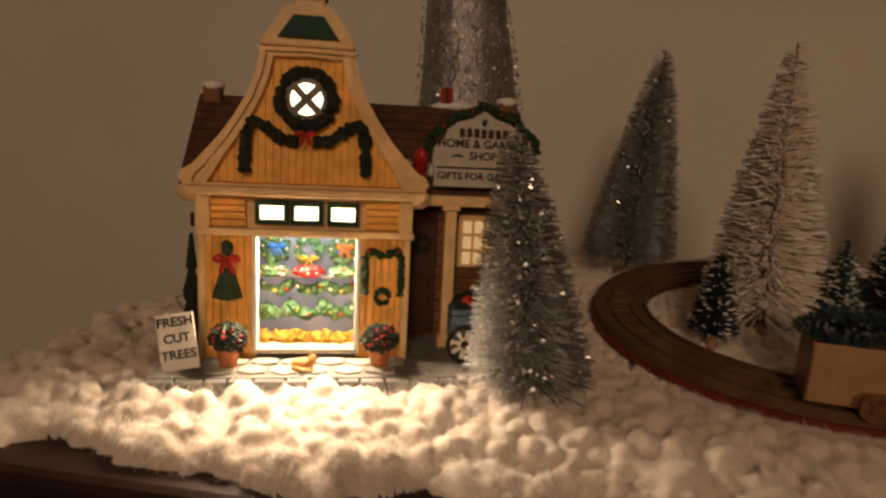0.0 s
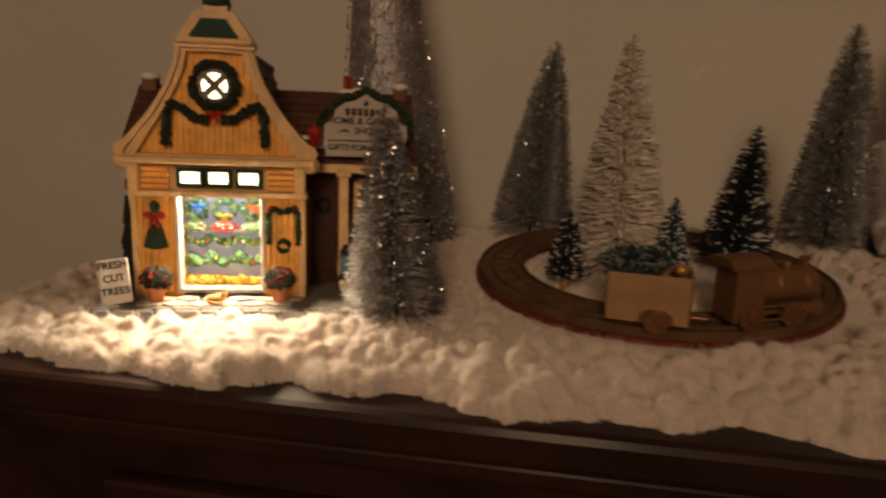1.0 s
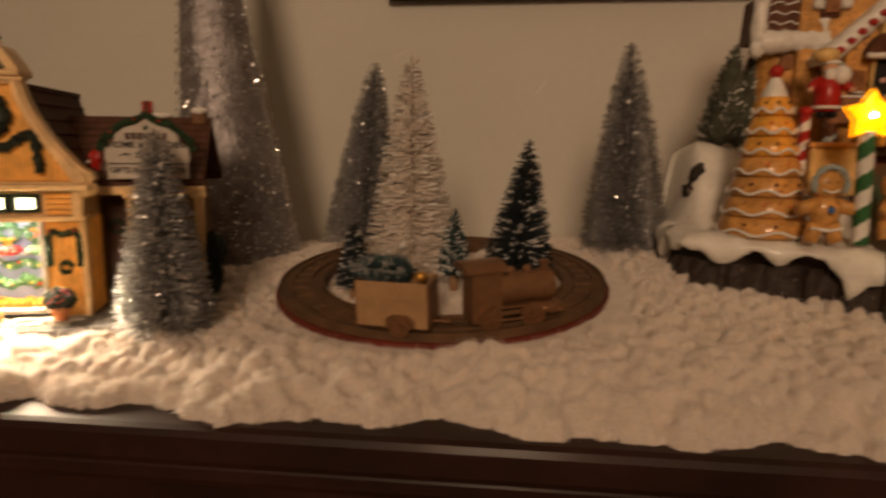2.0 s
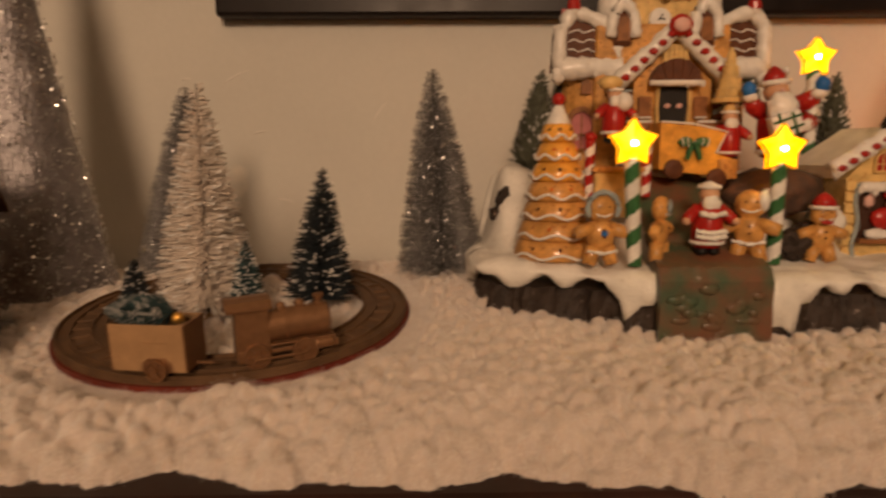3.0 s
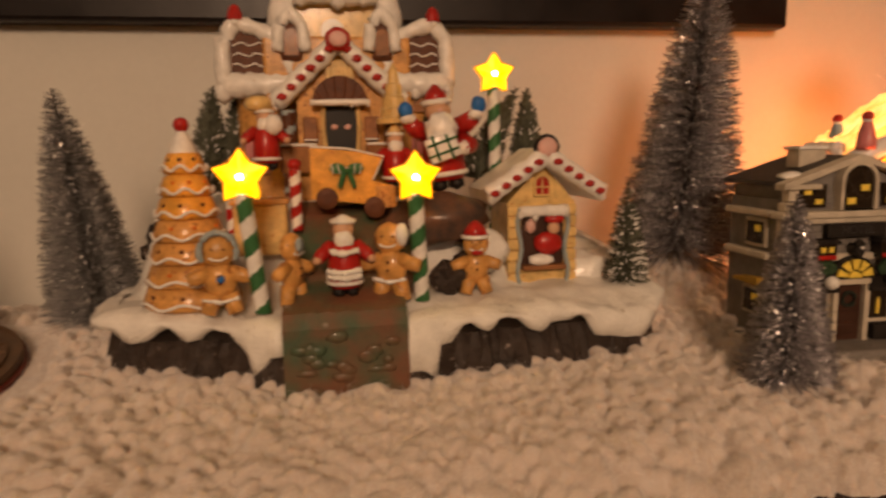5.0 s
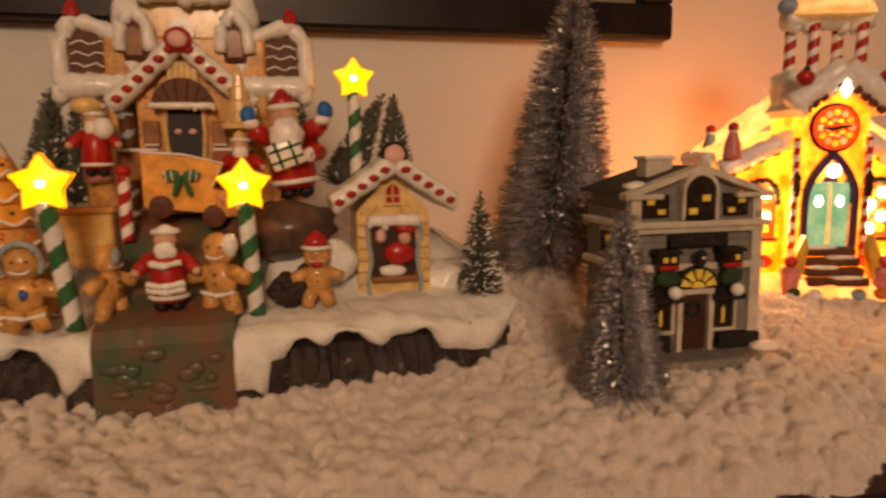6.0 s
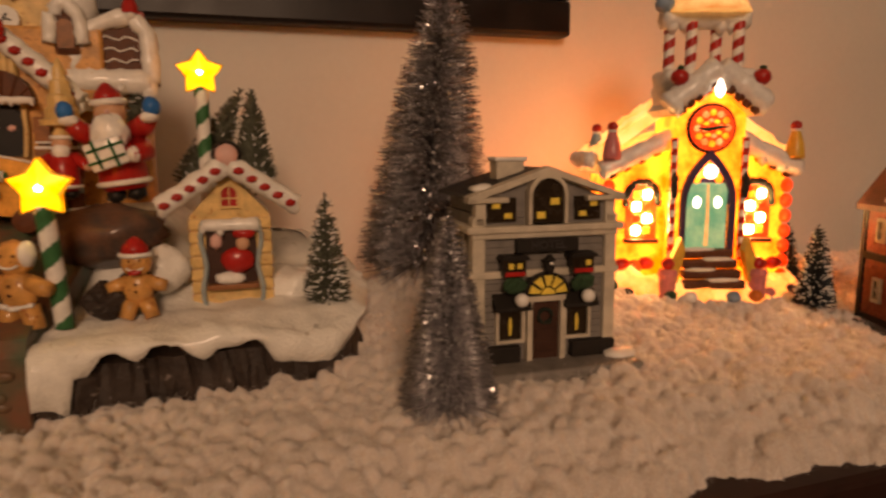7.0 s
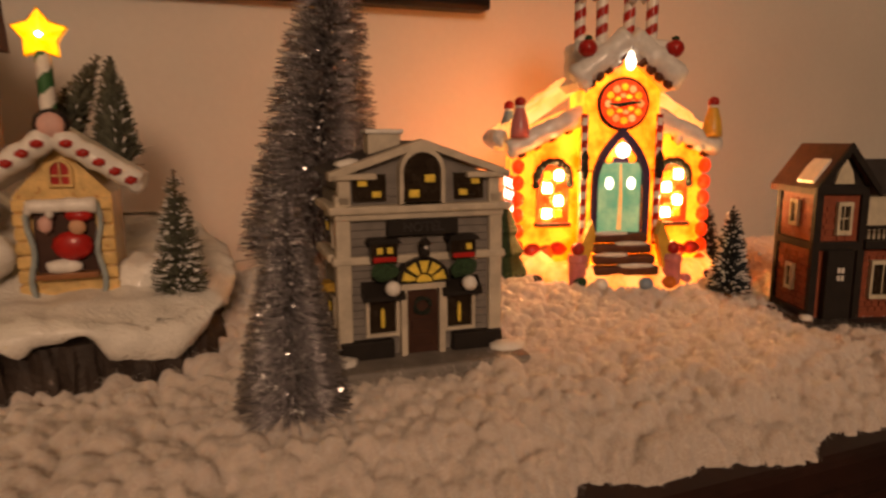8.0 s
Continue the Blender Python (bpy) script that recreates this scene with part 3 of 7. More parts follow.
def wagon():
    ob = thing("toy_wagon", "tan toy goods wagon loaded with a small frosted tree", "toy wagon", on_track(-96.0, 0.0962) @ Matrix.Scale(1.07, 4))
    L, W, H = 0.0353, 0.0175, 0.0222
    z = 0.0034
    part("floor_board", box((0, 0, z + 0.0007), (L, W, 0.0014)), "card", ob)
    for s in (-1, 1):
        side = part("side_board", box((0, s * W / 2, z + H / 2), (L, 0.0012, H), bev=0.0003), "card", ob)
        part("rib", box((0.004, s * (W / 2 + 0.0008), z + H * 0.62), (0.012, 0.0006, 0.0006)), "card", side)
        part("end_board", box((s * L / 2, 0, z + H / 2), (0.0012, W + 0.0012, H), bev=0.0003), "brass", ob)
        for x in (0.004,):
            part("axle_guard", poly([(x - 0.0075, z), (x - 0.007, z + 0.004), (x - 0.004, z + 0.0066), (x + 0.004, z + 0.0066), (x + 0.007, z + 0.004), (x + 0.0075, z)], s * (W / 2 + 0.0006) - 0.0004, s * (W / 2 + 0.0006) + 0.0004), "brass", ob)
            wheel(x, s * (W / 2 + 0.0014), 0.0046, 0.0052, ob)
    part("coupling", box((L / 2 + 0.004, 0, 0.005), (0.009, 0.002, 0.0012), bev=0.0004), "brass", ob)
    cargo = thing("cargo_tree", "small dark frosted bottle-brush tree laid in the wagon", "tree", on_track(-96.0, 0.0962) @ pose(-0.0245, 0, z + H + 0.0050, 0, 88, 0), group="bottle-brush trees")
    rng = np.random.default_rng(8)
    part("stem", tube([(0, 0, 0), (0, 0, 0.036)], 0.0008, 6), "wire", cargo)
    n = 1000
    t, a = rng.random(n), rng.uniform(0, 6.283, n)
    ln = 0.0078 * (0.25 + 0.75 * np.minimum(1, t * 2.4)) * rng.uniform(0.8, 1.1, n)
    p0 = np.stack([0 * t, 0 * t, t * 0.034], 1)
    d = np.stack([np.cos(a), np.sin(a), -0.55 + 0 * t], 1)
    p1 = p0 + d * ln[:, None]
    s = np.stack([-np.sin(a), np.cos(a), 0 * t], 1) * 0.0003
    u = np.cross(d, s)
    v = np.stack([p0 + s, p0 - s, p1 - s * 0.7, p1 + s * 0.7, p0 + u, p1 + u * 0.7], 1).reshape(-1, 3)
    tri = np.array([[0, 1, 2], [0, 2, 3], [1, 4, 5], [1, 5, 2], [4, 0, 3], [4, 3, 5]])
    tagged(raw("bristles", v, (tri[None] + (np.arange(n) * 6)[:, None, None]).reshape(-1, 3), "teal_sisal", cargo), kind="stuff")
    m = 420
    pick = rng.integers(0, n, m)
    v2 = np.stack([p1[pick] + s[pick] * 1.6, p1[pick] - s[pick] * 1.6, (p1 - d * 0.0018)[pick] - s[pick] * 1.6, (p1 - d * 0.0018)[pick] + s[pick] * 1.6], 1).reshape(-1, 3)
    tagged(raw("frosting", v2, np.arange(4)[None] + (np.arange(m) * 4)[:, None], "frost", cargo), kind="stuff")
    ball = part("gold_bauble", blob((0, 0, 0), 0.0032, rough=0.02), "gold", None, smooth=True)
    ball.matrix_world = on_track(-96.0, 0.0962) @ pose(0.0135, -0.003, z + H + 0.0035)
    tagged(ball, "small shiny gold bauble in the wagon", "bauble")


wagon()


def engine():
    ob = thing("toy_engine", "aged brass toy steam engine on the track", "toy train", on_track(-58.6, 0.0923, -6) @ Matrix.Scale(1.0, 4))
    W = 0.0165
    part("frame", box((0, 0, 0.0065), (0.050, W * 0.8, 0.0025), bev=0.0005), "brass", ob)
    cab = part("cab", box((-0.0165, 0, 0.0195), (0.0165, W, 0.0235), bev=0.0006), "brass", ob)
    part("cab_roof", prism([(-W / 2 - 0.0026, 0.0305), (-W / 2 - 0.0026, 0.0318), (-0.006, 0.0342), (0, 0.0348), (0.006, 0.0342), (W / 2 + 0.0026, 0.0318), (W / 2 + 0.0026, 0.0305)], -0.0290, -0.0065), "brass", ob)
    part("cab_base", box((-0.021, 0, 0.0062), (0.0075, W + 0.001, 0.0065), bev=0.0006), "brass", ob)
    part("boiler", lathe([(0.0078, 0), (0.0082, 0.001), (0.0082, 0.009), (0.0086, 0.0095), (0.0086, 0.0108), (0.0082, 0.0113), (0.0082, 0.024), (0.0086, 0.0245), (0.0086, 0.031), (0.006, 0.0325), (0.001, 0.033)], seg=28, m=pose(-0.009, 0, 0.0185, 0, 90)), "brass", ob, smooth=False)
    part("chimney", lathe([(0.0022, 0), (0.0020, 0.0035), (0.0026, 0.0045), (0.0028, 0.0058), (0.0022, 0.0062)], (0.0185, 0, 0.0258), 18), "brass", ob)
    for x in (-0.001, 0.0085):
        part("dome", lathe([(0.0026, 0), (0.0025, 0.0022), (0.0016, 0.0036), (0.0004, 0.0041)], (x, 0, 0.0262), 16), "brass", ob)
    part("running_board", box((0.008, 0, 0.0105), (0.034, W + 0.001, 0.0012), bev=0.0004), "brass", ob)
    for s in (-1, 1):
        for x in (-0.0155, 0.0085):
            wheel(x, s * (W / 2 + 0.0005), 0.0058, 0.0067, ob)
        part("coupling_rod", box((-0.004, s * (W / 2 + 0.003), 0.0050), (0.027, 0.0008, 0.0013), bev=0.0003), "brass", ob)
        part("cylinder", lathe([(0.003, -0.0045), (0.0032, -0.004), (0.0032, 0.004), (0.003, 0.0045)], seg=14, m=pose(0.019, s * (W / 2 - 0.001), 0.0075, 0, 90)), "brass", ob)
    part("buffer_beam", box((0.0255, 0, 0.0068), (0.002, W, 0.0042), bev=0.0004), "brass", ob)


engine()
# ---- the garden shop ----
M["cream"] = material("cream_glaze", (0.86, 0.59, 0.30), 0.42, var=0.22, scale=110, fine=900, bump=0.2, coat=0.25)
# faint emission in the boards stands in for light through the ceramic
M["yellow_board"] = material("glowing_yellow_boards", (0.92, 0.48, 0.12), 0.45, var=0.28, scale=120, fine=900, bump=0.25, coat=0.2, emit=(1.0, 0.62, 0.30), strength=0.075)
M["shingle"] = material("brown_shingles", (0.115, 0.052, 0.032), 0.6, var=0.4, scale=140, fine=700, bump=0.4)
M["brown_clap"] = material("brown_clapboard", (0.20, 0.095, 0.040), 0.55, var=0.3, scale=120)
M["dark_door"] = material("dark_door", (0.060, 0.026, 0.016), 0.5, var=0.3, scale=120)
M["garland"] = material("green_garland", (0.035, 0.075, 0.035), 0.6, var=0.5, scale=600, fine=1800, bump=1.0, depth=0.001, island=0.3)
M["dark_garland"] = material("dark_garland", (0.030, 0.040, 0.028), 0.6, var=0.5, scale=600, fine=1800, bump=1.0, depth=0.001)
M["red"] = material("red_glaze", (0.45, 0.022, 0.016), 0.35, var=0.25, scale=200, coat=0.3)
M["blue_bow"] = material("blue_glaze", (0.03, 0.17, 0.50), 0.4, var=0.25, scale=200)
M["orange_bow"] = material("orange_glaze", (0.70, 0.18, 0.03), 0.4, var=0.25, scale=200)
M["yellow_bow"] = material("yellow_glaze", (0.75, 0.50, 0.08), 0.4, var=0.25, scale=200)
M["green_roof"] = material("green_roof", (0.016, 0.060, 0.042), 0.6, var=0.35, scale=140)
# backdrop emits by itself, so the display needs no lamp behind it
M["display"] = material("glowing_display_backdrop", (0.36, 0.38, 0.44), 0.6, var=0.25, scale=60, emit=(0.95, 0.95, 1.0), strength=0.55)
M["lit_glass"] = material("lit_window", (1.0, 0.95, 0.85), 0.4, var=0.1, scale=150, bump=0, emit=(1.0, 0.86, 0.58), strength=5.0)
M["dim_glass"] = material("dim_lit_window", (1.0, 0.9, 0.7), 0.4, var=0.2, scale=200, bump=0, emit=(1.0, 0.75, 0.38), strength=0.5)
M["stone"] = material("grey_stone", (0.23, 0.22, 0.21), 0.75, var=0.35, scale=130, fine=800, bump=0.5)
M["flag"] = material("flagstone", (0.42, 0.39, 0.33), 0.7, var=0.25, scale=130, fine=800, bump=0.4)
M["terracotta"] = material("terracotta", (0.42, 0.15, 0.055), 0.6, var=0.25, scale=160)
M["white_paint"] = material("white_paint", (0.76, 0.73, 0.66), 0.45, var=0.12, scale=140)
M["sign_paint"] = material("sign_paint", (0.52, 0.47, 0.41), 0.6, var=0.15, scale=140)
# lighter copy of the garland, with the display's light put into the colour
M["garland_lit"] = material("lightened_garland", (0.10, 0.24, 0.09), 0.6, var=0.6, scale=500, fine=1500, bump=1.0, depth=0.001, other=(0.13, 0.26, 0.15))
M["black_paint"] = material("black_paint", (0.018, 0.016, 0.015), 0.45, var=0.2, scale=140)
M["blue_paint"] = material("blue_grey_paint", (0.10, 0.16, 0.24), 0.5, var=0.25, scale=140)
M["tan"] = material("tan_glaze", (0.52, 0.27, 0.10), 0.45, var=0.2, scale=160)
M["icing"] = material("white_icing", (0.84, 0.81, 0.75), 0.40, var=0.16, scale=160, fine=900, bump=0.45, coat=0.4, worn=(0.60, 0.50, 0.38), worn_at=0.66)
M["pale_rose"] = material("rose_glaze", (0.75, 0.22, 0.18), 0.4, var=0.2, scale=200)
M["straw"] = material("gold_straw", (0.55, 0.33, 0.05), 0.6, var=0.4, scale=500, fine=1500, bump=0.8)


def leafy(pts, r, seed=0, seg=9, step=0.0011, wild=0.30, closed=False):
    """A bushy rope along a line of points."""
    rng = random.Random(seed)
    fine = []
    q = [Vector(p) for p in pts] + ([Vector(pts[0])] if closed else [])
    for a, b in zip(q, q[1:]):
        n = max(1, int((b - a).length / step))
        fine += [a.lerp(b, k / n) for k in range(n)]
    if not closed:
        fine.append(q[-1])
    bm = tube(fine, [r * rng.uniform(1 - wild, 1 + wild) for _ in fine], seg, closed=closed)
    for v in bm.verts:
        v.co += Vector((rng.uniform(-1, 1), rng.uniform(-1, 1), rng.uniform(-1, 1))) * r * wild * 0.8
    return bm


def bow(c, s, bm=None):
    """A ribbon bow with two loops, a knot and two tails."""
    bm = bm or bmesh.new()
    x, y, z = c
    for k in (-1, 1):
        blob((x + k * s * 0.55, y, z + s * 0.15), (s * 0.5, s * 0.25, s * 0.34), 2, 0.2, bm)
        tube([(x + k * s * 0.1, y, z), (x + k * s * 0.3, y - s * 0.1, z - s * 0.5), (x + k * s * 0.45, y - s * 0.05, z - s * 1.0)], [s * 0.16, s * 0.2, s * 0.15], 6, bm)
    return blob((x, y - s * 0.15, z + s * 0.05), s * 0.22, 1, 0.1, bm)


def dots(cs, r, parent, mat="red", name="berry"):
    for c in cs:
        part(name, blob(c, r, 1, 0.08), mat, parent, smooth=True)


SHOP = pose(-0.0605, 0.2495, 0, 0, 0, 19)


def shop():
    ob = thing("garden_shop", "lit ceramic garden shop with yellow curved gable and wreaths", "model house", SHOP)
    # paved base
    base = part("base", prism([(-0.0245, -0.012), (0.10, -0.012), (0.10, 0.0035), (-0.0245, 0.0035)], -0.060, 0.112), "stone", ob)
    rng = random.Random(3)
    x = -0.060
    while x < 0.108:
        w = rng.uniform(0.009, 0.0135)
        part("kerb_stone", box((x + w / 2, -0.0255 + rng.uniform(-0.0006, 0.0006), -0.0035), (w - 0.0008, 0.005, 0.013), bev=0.0008, rz=rng.uniform(-2, 2)), "stone", base)
        x += w
    for i in range(6):
        for j in range(2):
            cx, cy = -0.034 + i * 0.0135 + 0.005 * j + rng.uniform(-0.001, 0.001), -0.0175 + j * 0.0105
            n = 6
            pts = [(cx + 0.0066 * rng.uniform(0.85, 1.1) * math.cos(6.283 * k / n + 0.4), cy + 0.0052 * rng.uniform(0.85, 1.05) * math.sin(6.283 * k / n + 0.4)) for k in range(n)]
            bm = bmesh.new()
            lo, hi = [bm.verts.new((a, b, 0.003)) for a, b in pts], [bm.verts.new((a, b, 0.0044 + 0.0003 * (i % 2))) for a, b in pts]
            bm.faces.new(hi)
            for k in range(n):
                bm.faces.new((lo[k], lo[(k + 1) % n], hi[(k + 1) % n], hi[k]))
            part("flagstone", bm, "flag", base)
    # front volume
    for s, a, b in ((-1, -0.0435, -0.0215), (1, 0.0225, 0.0435)):
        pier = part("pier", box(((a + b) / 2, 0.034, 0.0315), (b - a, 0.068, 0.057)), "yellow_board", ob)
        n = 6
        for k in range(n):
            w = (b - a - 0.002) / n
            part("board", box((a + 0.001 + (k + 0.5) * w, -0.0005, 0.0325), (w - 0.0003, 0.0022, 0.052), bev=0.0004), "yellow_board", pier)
        part("corner_post", box((a if s < 0 else b, 0.0, 0.032), (0.0035, 0.0055, 0.058), bev=0.0008), "cream", ob)
    for a in (-0.0215, 0.0225):
        part("window_jamb", box((a, -0.0005, 0.0335), (0.0022, 0.0062, 0.0545), bev=0.0005), "white_paint", ob)
    part("lintel", box((0.0005, 0.030, 0.0665), (0.086, 0.060, 0.0165)), "cream", ob)
    part("ledge", box((0.0005, -0.001, 0.0603), (0.092, 0.009, 0.0032), bev=0.0008), "cream", ob)
    for s in (-1, 1):
        for k in range(4):
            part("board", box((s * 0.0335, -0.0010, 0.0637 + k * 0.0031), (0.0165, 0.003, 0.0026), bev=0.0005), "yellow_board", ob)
        part("pilaster", box((s * 0.0425, -0.002, 0.069), (0.006, 0.008, 0.018), bev=0.0012), "cream", ob)
        part("bracket", blob((s * 0.0475, -0.001, 0.0765), (0.006, 0.006, 0.0045), 2, 0.1), "cream", ob, smooth=True)
    for x in (-0.0145, 0.0, 0.0155):
        o = [(x - 0.0068, 0.0640), (x + 0.0068, 0.0640), (x + 0.0068, 0.0735), (x - 0.0068, 0.0735)]
        i = [(x - 0.0050, 0.0657), (x + 0.0050, 0.0657), (x + 0.0050, 0.0718), (x - 0.0050, 0.0718)]
        fr = part("transom_window", holed(o, i, -0.0035, 0.0015), "green_roof", ob)
        part("pane", box((x, -0.0008, 0.06875), (0.0104, 0.001, 0.0066)), "lit_glass", fr)
    part("cornice", box((0.0005, -0.003, 0.0778), (0.100, 0.014, 0.0038), bev=0.0012), "cream", ob)
    # gable
    half = [(0.0, 0.0795), (0.046, 0.0795), (0.0500, 0.0798), (0.0520, 0.0825), (0.0505, 0.0860), (0.0465, 0.0882), (0.0425, 0.0925), (0.0355, 0.1005), (0.0295, 0.1090), (0.0245, 0.1175), (0.0210, 0.1265), (0.0190, 0.1345), (0.0205, 0.1365), (0.0, 0.1370)]
    inner = [(0.0, 0.0808), (0.041, 0.0808), (0.0410, 0.0808), (0.0405, 0.0815), (0.0390, 0.0835), (0.0370, 0.0870), (0.0340, 0.0920), (0.0290, 0.0990), (0.0240, 0.1070), (0.0195, 0.1155), (0.0158, 0.1245), (0.0140, 0.1325), (0.0138, 0.1330), (0.0, 0.1335)]
    full = half + [(-x, z) for x, z in half[-2:0:-1]]
    full_in = inner + [(-x, z) for x, z in inner[-2:0:-1]]
    part("gable_trim", holed(full, full_in, -0.0045, 0.004), "cream", ob)
    mid = [((a * 0.5 + c * 0.5), (b * 0.5 + d * 0.5)) for (a, b), (c, d) in zip(full, full_in)]
    thin = [((a * 0.72 + c * 0.28), (b * 0.72 + d * 0.28)) for (a, b), (c, d) in zip(full, full_in)]
    part("trim_ridge", holed(thin, mid, -0.0062, -0.0040), "cream", ob)
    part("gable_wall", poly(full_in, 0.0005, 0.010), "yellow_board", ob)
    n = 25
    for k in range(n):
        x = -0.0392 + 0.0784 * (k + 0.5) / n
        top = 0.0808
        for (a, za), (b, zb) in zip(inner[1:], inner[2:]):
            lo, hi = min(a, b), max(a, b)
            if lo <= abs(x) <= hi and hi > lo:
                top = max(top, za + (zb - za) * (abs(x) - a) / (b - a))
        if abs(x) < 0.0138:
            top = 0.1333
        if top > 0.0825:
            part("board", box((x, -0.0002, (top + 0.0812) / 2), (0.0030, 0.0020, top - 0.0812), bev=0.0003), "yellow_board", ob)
    # cupola
    part("cap_ledge", box((0, 0.004, 0.1385), (0.0380, 0.020, 0.0032), bev=0.0012), "cream", ob)
    part("cap_frame", poly([(-0.0185, 0.1400), (0.0185, 0.1400), (0.0105, 0.1520), (0.0085, 0.1535), (-0.0085, 0.1535), (-0.0105, 0.1520)], -0.0030, 0.016), "cream", ob)
    part("cap_roof", poly([(-0.0122, 0.1408), (0.0122, 0.1408), (0.0085, 0.1460), (0.0060, 0.1495), (-0.0060, 0.1495), (-0.0085, 0.1460)], -0.0050, -0.0025), "green_roof", ob, "dark green cupola roof")
    part("neck", box((0, 0.005, 0.1552), (0.0125, 0.010, 0.0042), bev=0.001), "cream", ob)
    part("finial", lathe([(0.0075, 0.157), (0.0070, 0.159), (0.0058, 0.1625), (0.0030, 0.165), (0.0006, 0.166)], (0, 0.005, 0), 16), "green_roof", ob, "green domed finial")
    # roof of the front volume
    prof = [(x * 0.93, 0.0785 + (z - 0.0795) * 0.97) for x, z in half]
    body = prof + [(-x, z) for x, z in prof[-2:0:-1]]
    rf = part("gable_roof", poly(body, 0.005, 0.090), "shingle", ob)
    for s in (-1, 1):
        for (a, za), (b, zb) in zip(prof[5:12], prof[6:13]):
            part("shingle_course", tube([(s * (a + 0.0004), 0.006, za), (s * (a + 0.0004), 0.089, za)], 0.0011, 5), "shingle", rf)
        part("snow_patch", blob((s * 0.043, 0.03, 0.0905), (0.005, 0.013, 0.0022), 2, 0.3), "icing", rf, smooth=True)
    # long wing behind, with porch at its end
    part("wing_wall", box((0.024, 0.060, 0.0405), (0.150, 0.058, 0.073)), "brown_clap", ob)
    for k in range(11):
        part("clapboard", box((0.0725, 0.0305, 0.0085 + k * 0.0058), (0.056, 0.0022, 0.0050), bev=0.0004, rx=6), "brown_clap", ob)
    rf = part("wing_roof", prism([(0.016, 0.0765), (0.016, 0.0795), (0.060, 0.1170), (0.066, 0.1170), (0.104, 0.0795), (0.104, 0.0765), (0.063, 0.1120)], -0.0565, 0.1060), "shingle", ob)
    for k in range(9):
        t = k / 9
        part("shingle_course", box((0.025, 0.0165 + 0.0435 * t + 0.003, 0.0806 + 0.0375 * t + 0.0022), (0.163, 0.0060, 0.0012), rx=38), "shingle", rf)
    part("ridge_tile", tube([(-0.057, 0.063, 0.1175), (0.1065, 0.063, 0.1175)], 0.0014, 8), "shingle", rf)
    for x in (-0.050, 0.099):
        ch = part("chimney", box((x, 0.060, 0.1175), (0.0085, 0.0085, 0.010), bev=0.0008), "brown_clap", ob)
        part("snow_cap", blob((x, 0.060, 0.1230), (0.0058, 0.0056, 0.0030), 2, 0.3), "icing", ch, smooth=True)
    part("ridge_snow", blob((0.0700, 0.0630, 0.1195), (0.0120, 0.0045, 0.0026), 2, 0.3), "icing", rf, smooth=True)
    orn = part("ridge_ornament", box((0.0670, 0.0615, 0.1250), (0.0062, 0.0050, 0.0078), bev=0.0010), "red", ob, "small red parcel on the ridge")
    part("ribbon", box((0.0670, 0.0588, 0.1250), (0.0013, 0.0008, 0.0080)), "garland", orn)
    part("fascia", box((0.0755, 0.0165, 0.0745), (0.064, 0.005, 0.0050), bev=0.0008), "cream", ob)
    for x in (0.0655, 0.1035):
        post = part("porch_post", prism([(0.0145, 0.004), (0.0205, 0.004), (0.0195, 0.072), (0.0150, 0.072)], x - 0.0026, x + 0.0026), "cream", ob)
        part("post_cap", box((x, 0.0172, 0.0715), (0.0085, 0.0075, 0.0032), bev=0.0008), "cream", post)
        part("post_foot", box((x, 0.0172, 0.006), (0.0080, 0.0080, 0.005), bev=0.0008), "cream", post)
    dr = part("door", box((0.0535, 0.0290, 0.037), (0.0150, 0.003, 0.062), bev=0.0006), "dark_door", ob)
    part("door_panel", box((0.0535, 0.0272, 0.024), (0.0095, 0.0015, 0.022), bev=0.0005), "dark_door", dr)
    part("door_wreath", leafy([(0.0535 + 0.0038 * math.cos(a * 0.524), 0.0265, 0.052 + 0.0038 * math.sin(a * 0.524)) for a in range(12)], 0.0013, 1, closed=True), "dark_garland", dr)
    win = part("porch_window", box((0.0815, 0.0287, 0.0535), (0.0205, 0.003, 0.0260), bev=0.0006), "cream", ob)
    for i in range(3):
        for j in range(3):
            part("pane", box((0.0757 + i * 0.0058, 0.0268, 0.0452 + j * 0.0078), (0.0042, 0.0012, 0.0060), bev=0.0005), "dim_glass", win)
    # shop sign on the wing roof
    sg = part("sign_board", poly([(0.0555, 0.0818), (0.0995, 0.0818), (0.0995, 0.0905), (0.1005, 0.0930), (0.1000, 0.0990), (0.0955, 0.1030), (0.0940, 0.1075), (0.0890, 0.1110), (0.0830, 0.1125), (0.0775, 0.1160), (0.0720, 0.1125), (0.0660, 0.1110), (0.0610, 0.1075), (0.0595, 0.1030), (0.0550, 0.0990), (0.0545, 0.0930), (0.0555, 0.0905)], 0.0085, 0.0125), "sign_paint", ob, "off-white shop sign with dark lettering")
    part("sign_line", box((0.0775, 0.0083, 0.0905), (0.042, 0.0006, 0.0007)), "black_paint", sg)
    rng = random.Random(7)
    for k in range(7):
        part("lettering_bar", box((0.0675 + k * 0.0033, 0.0083, 0.1062 + rng.uniform(-0.0002, 0.0002)), (0.0024, 0.0006, 0.0040), ry=rng.uniform(-10, 10)), "dark_door", sg)
    words("HOME & GARDEN", 0.0052, "black_paint", sg, pose(0.0775, 0.0083, 0.1012), "dark lettering HOME & GARDEN")
    words("SHOP", 0.0050, "black_paint", sg, pose(0.0775, 0.0083, 0.0958), "dark lettering SHOP")
    words("GIFTS FOR GARDEN", 0.0046, "black_paint", sg, pose(0.0775, 0.0083, 0.0866), "dark lettering GIFTS FOR GARDEN")
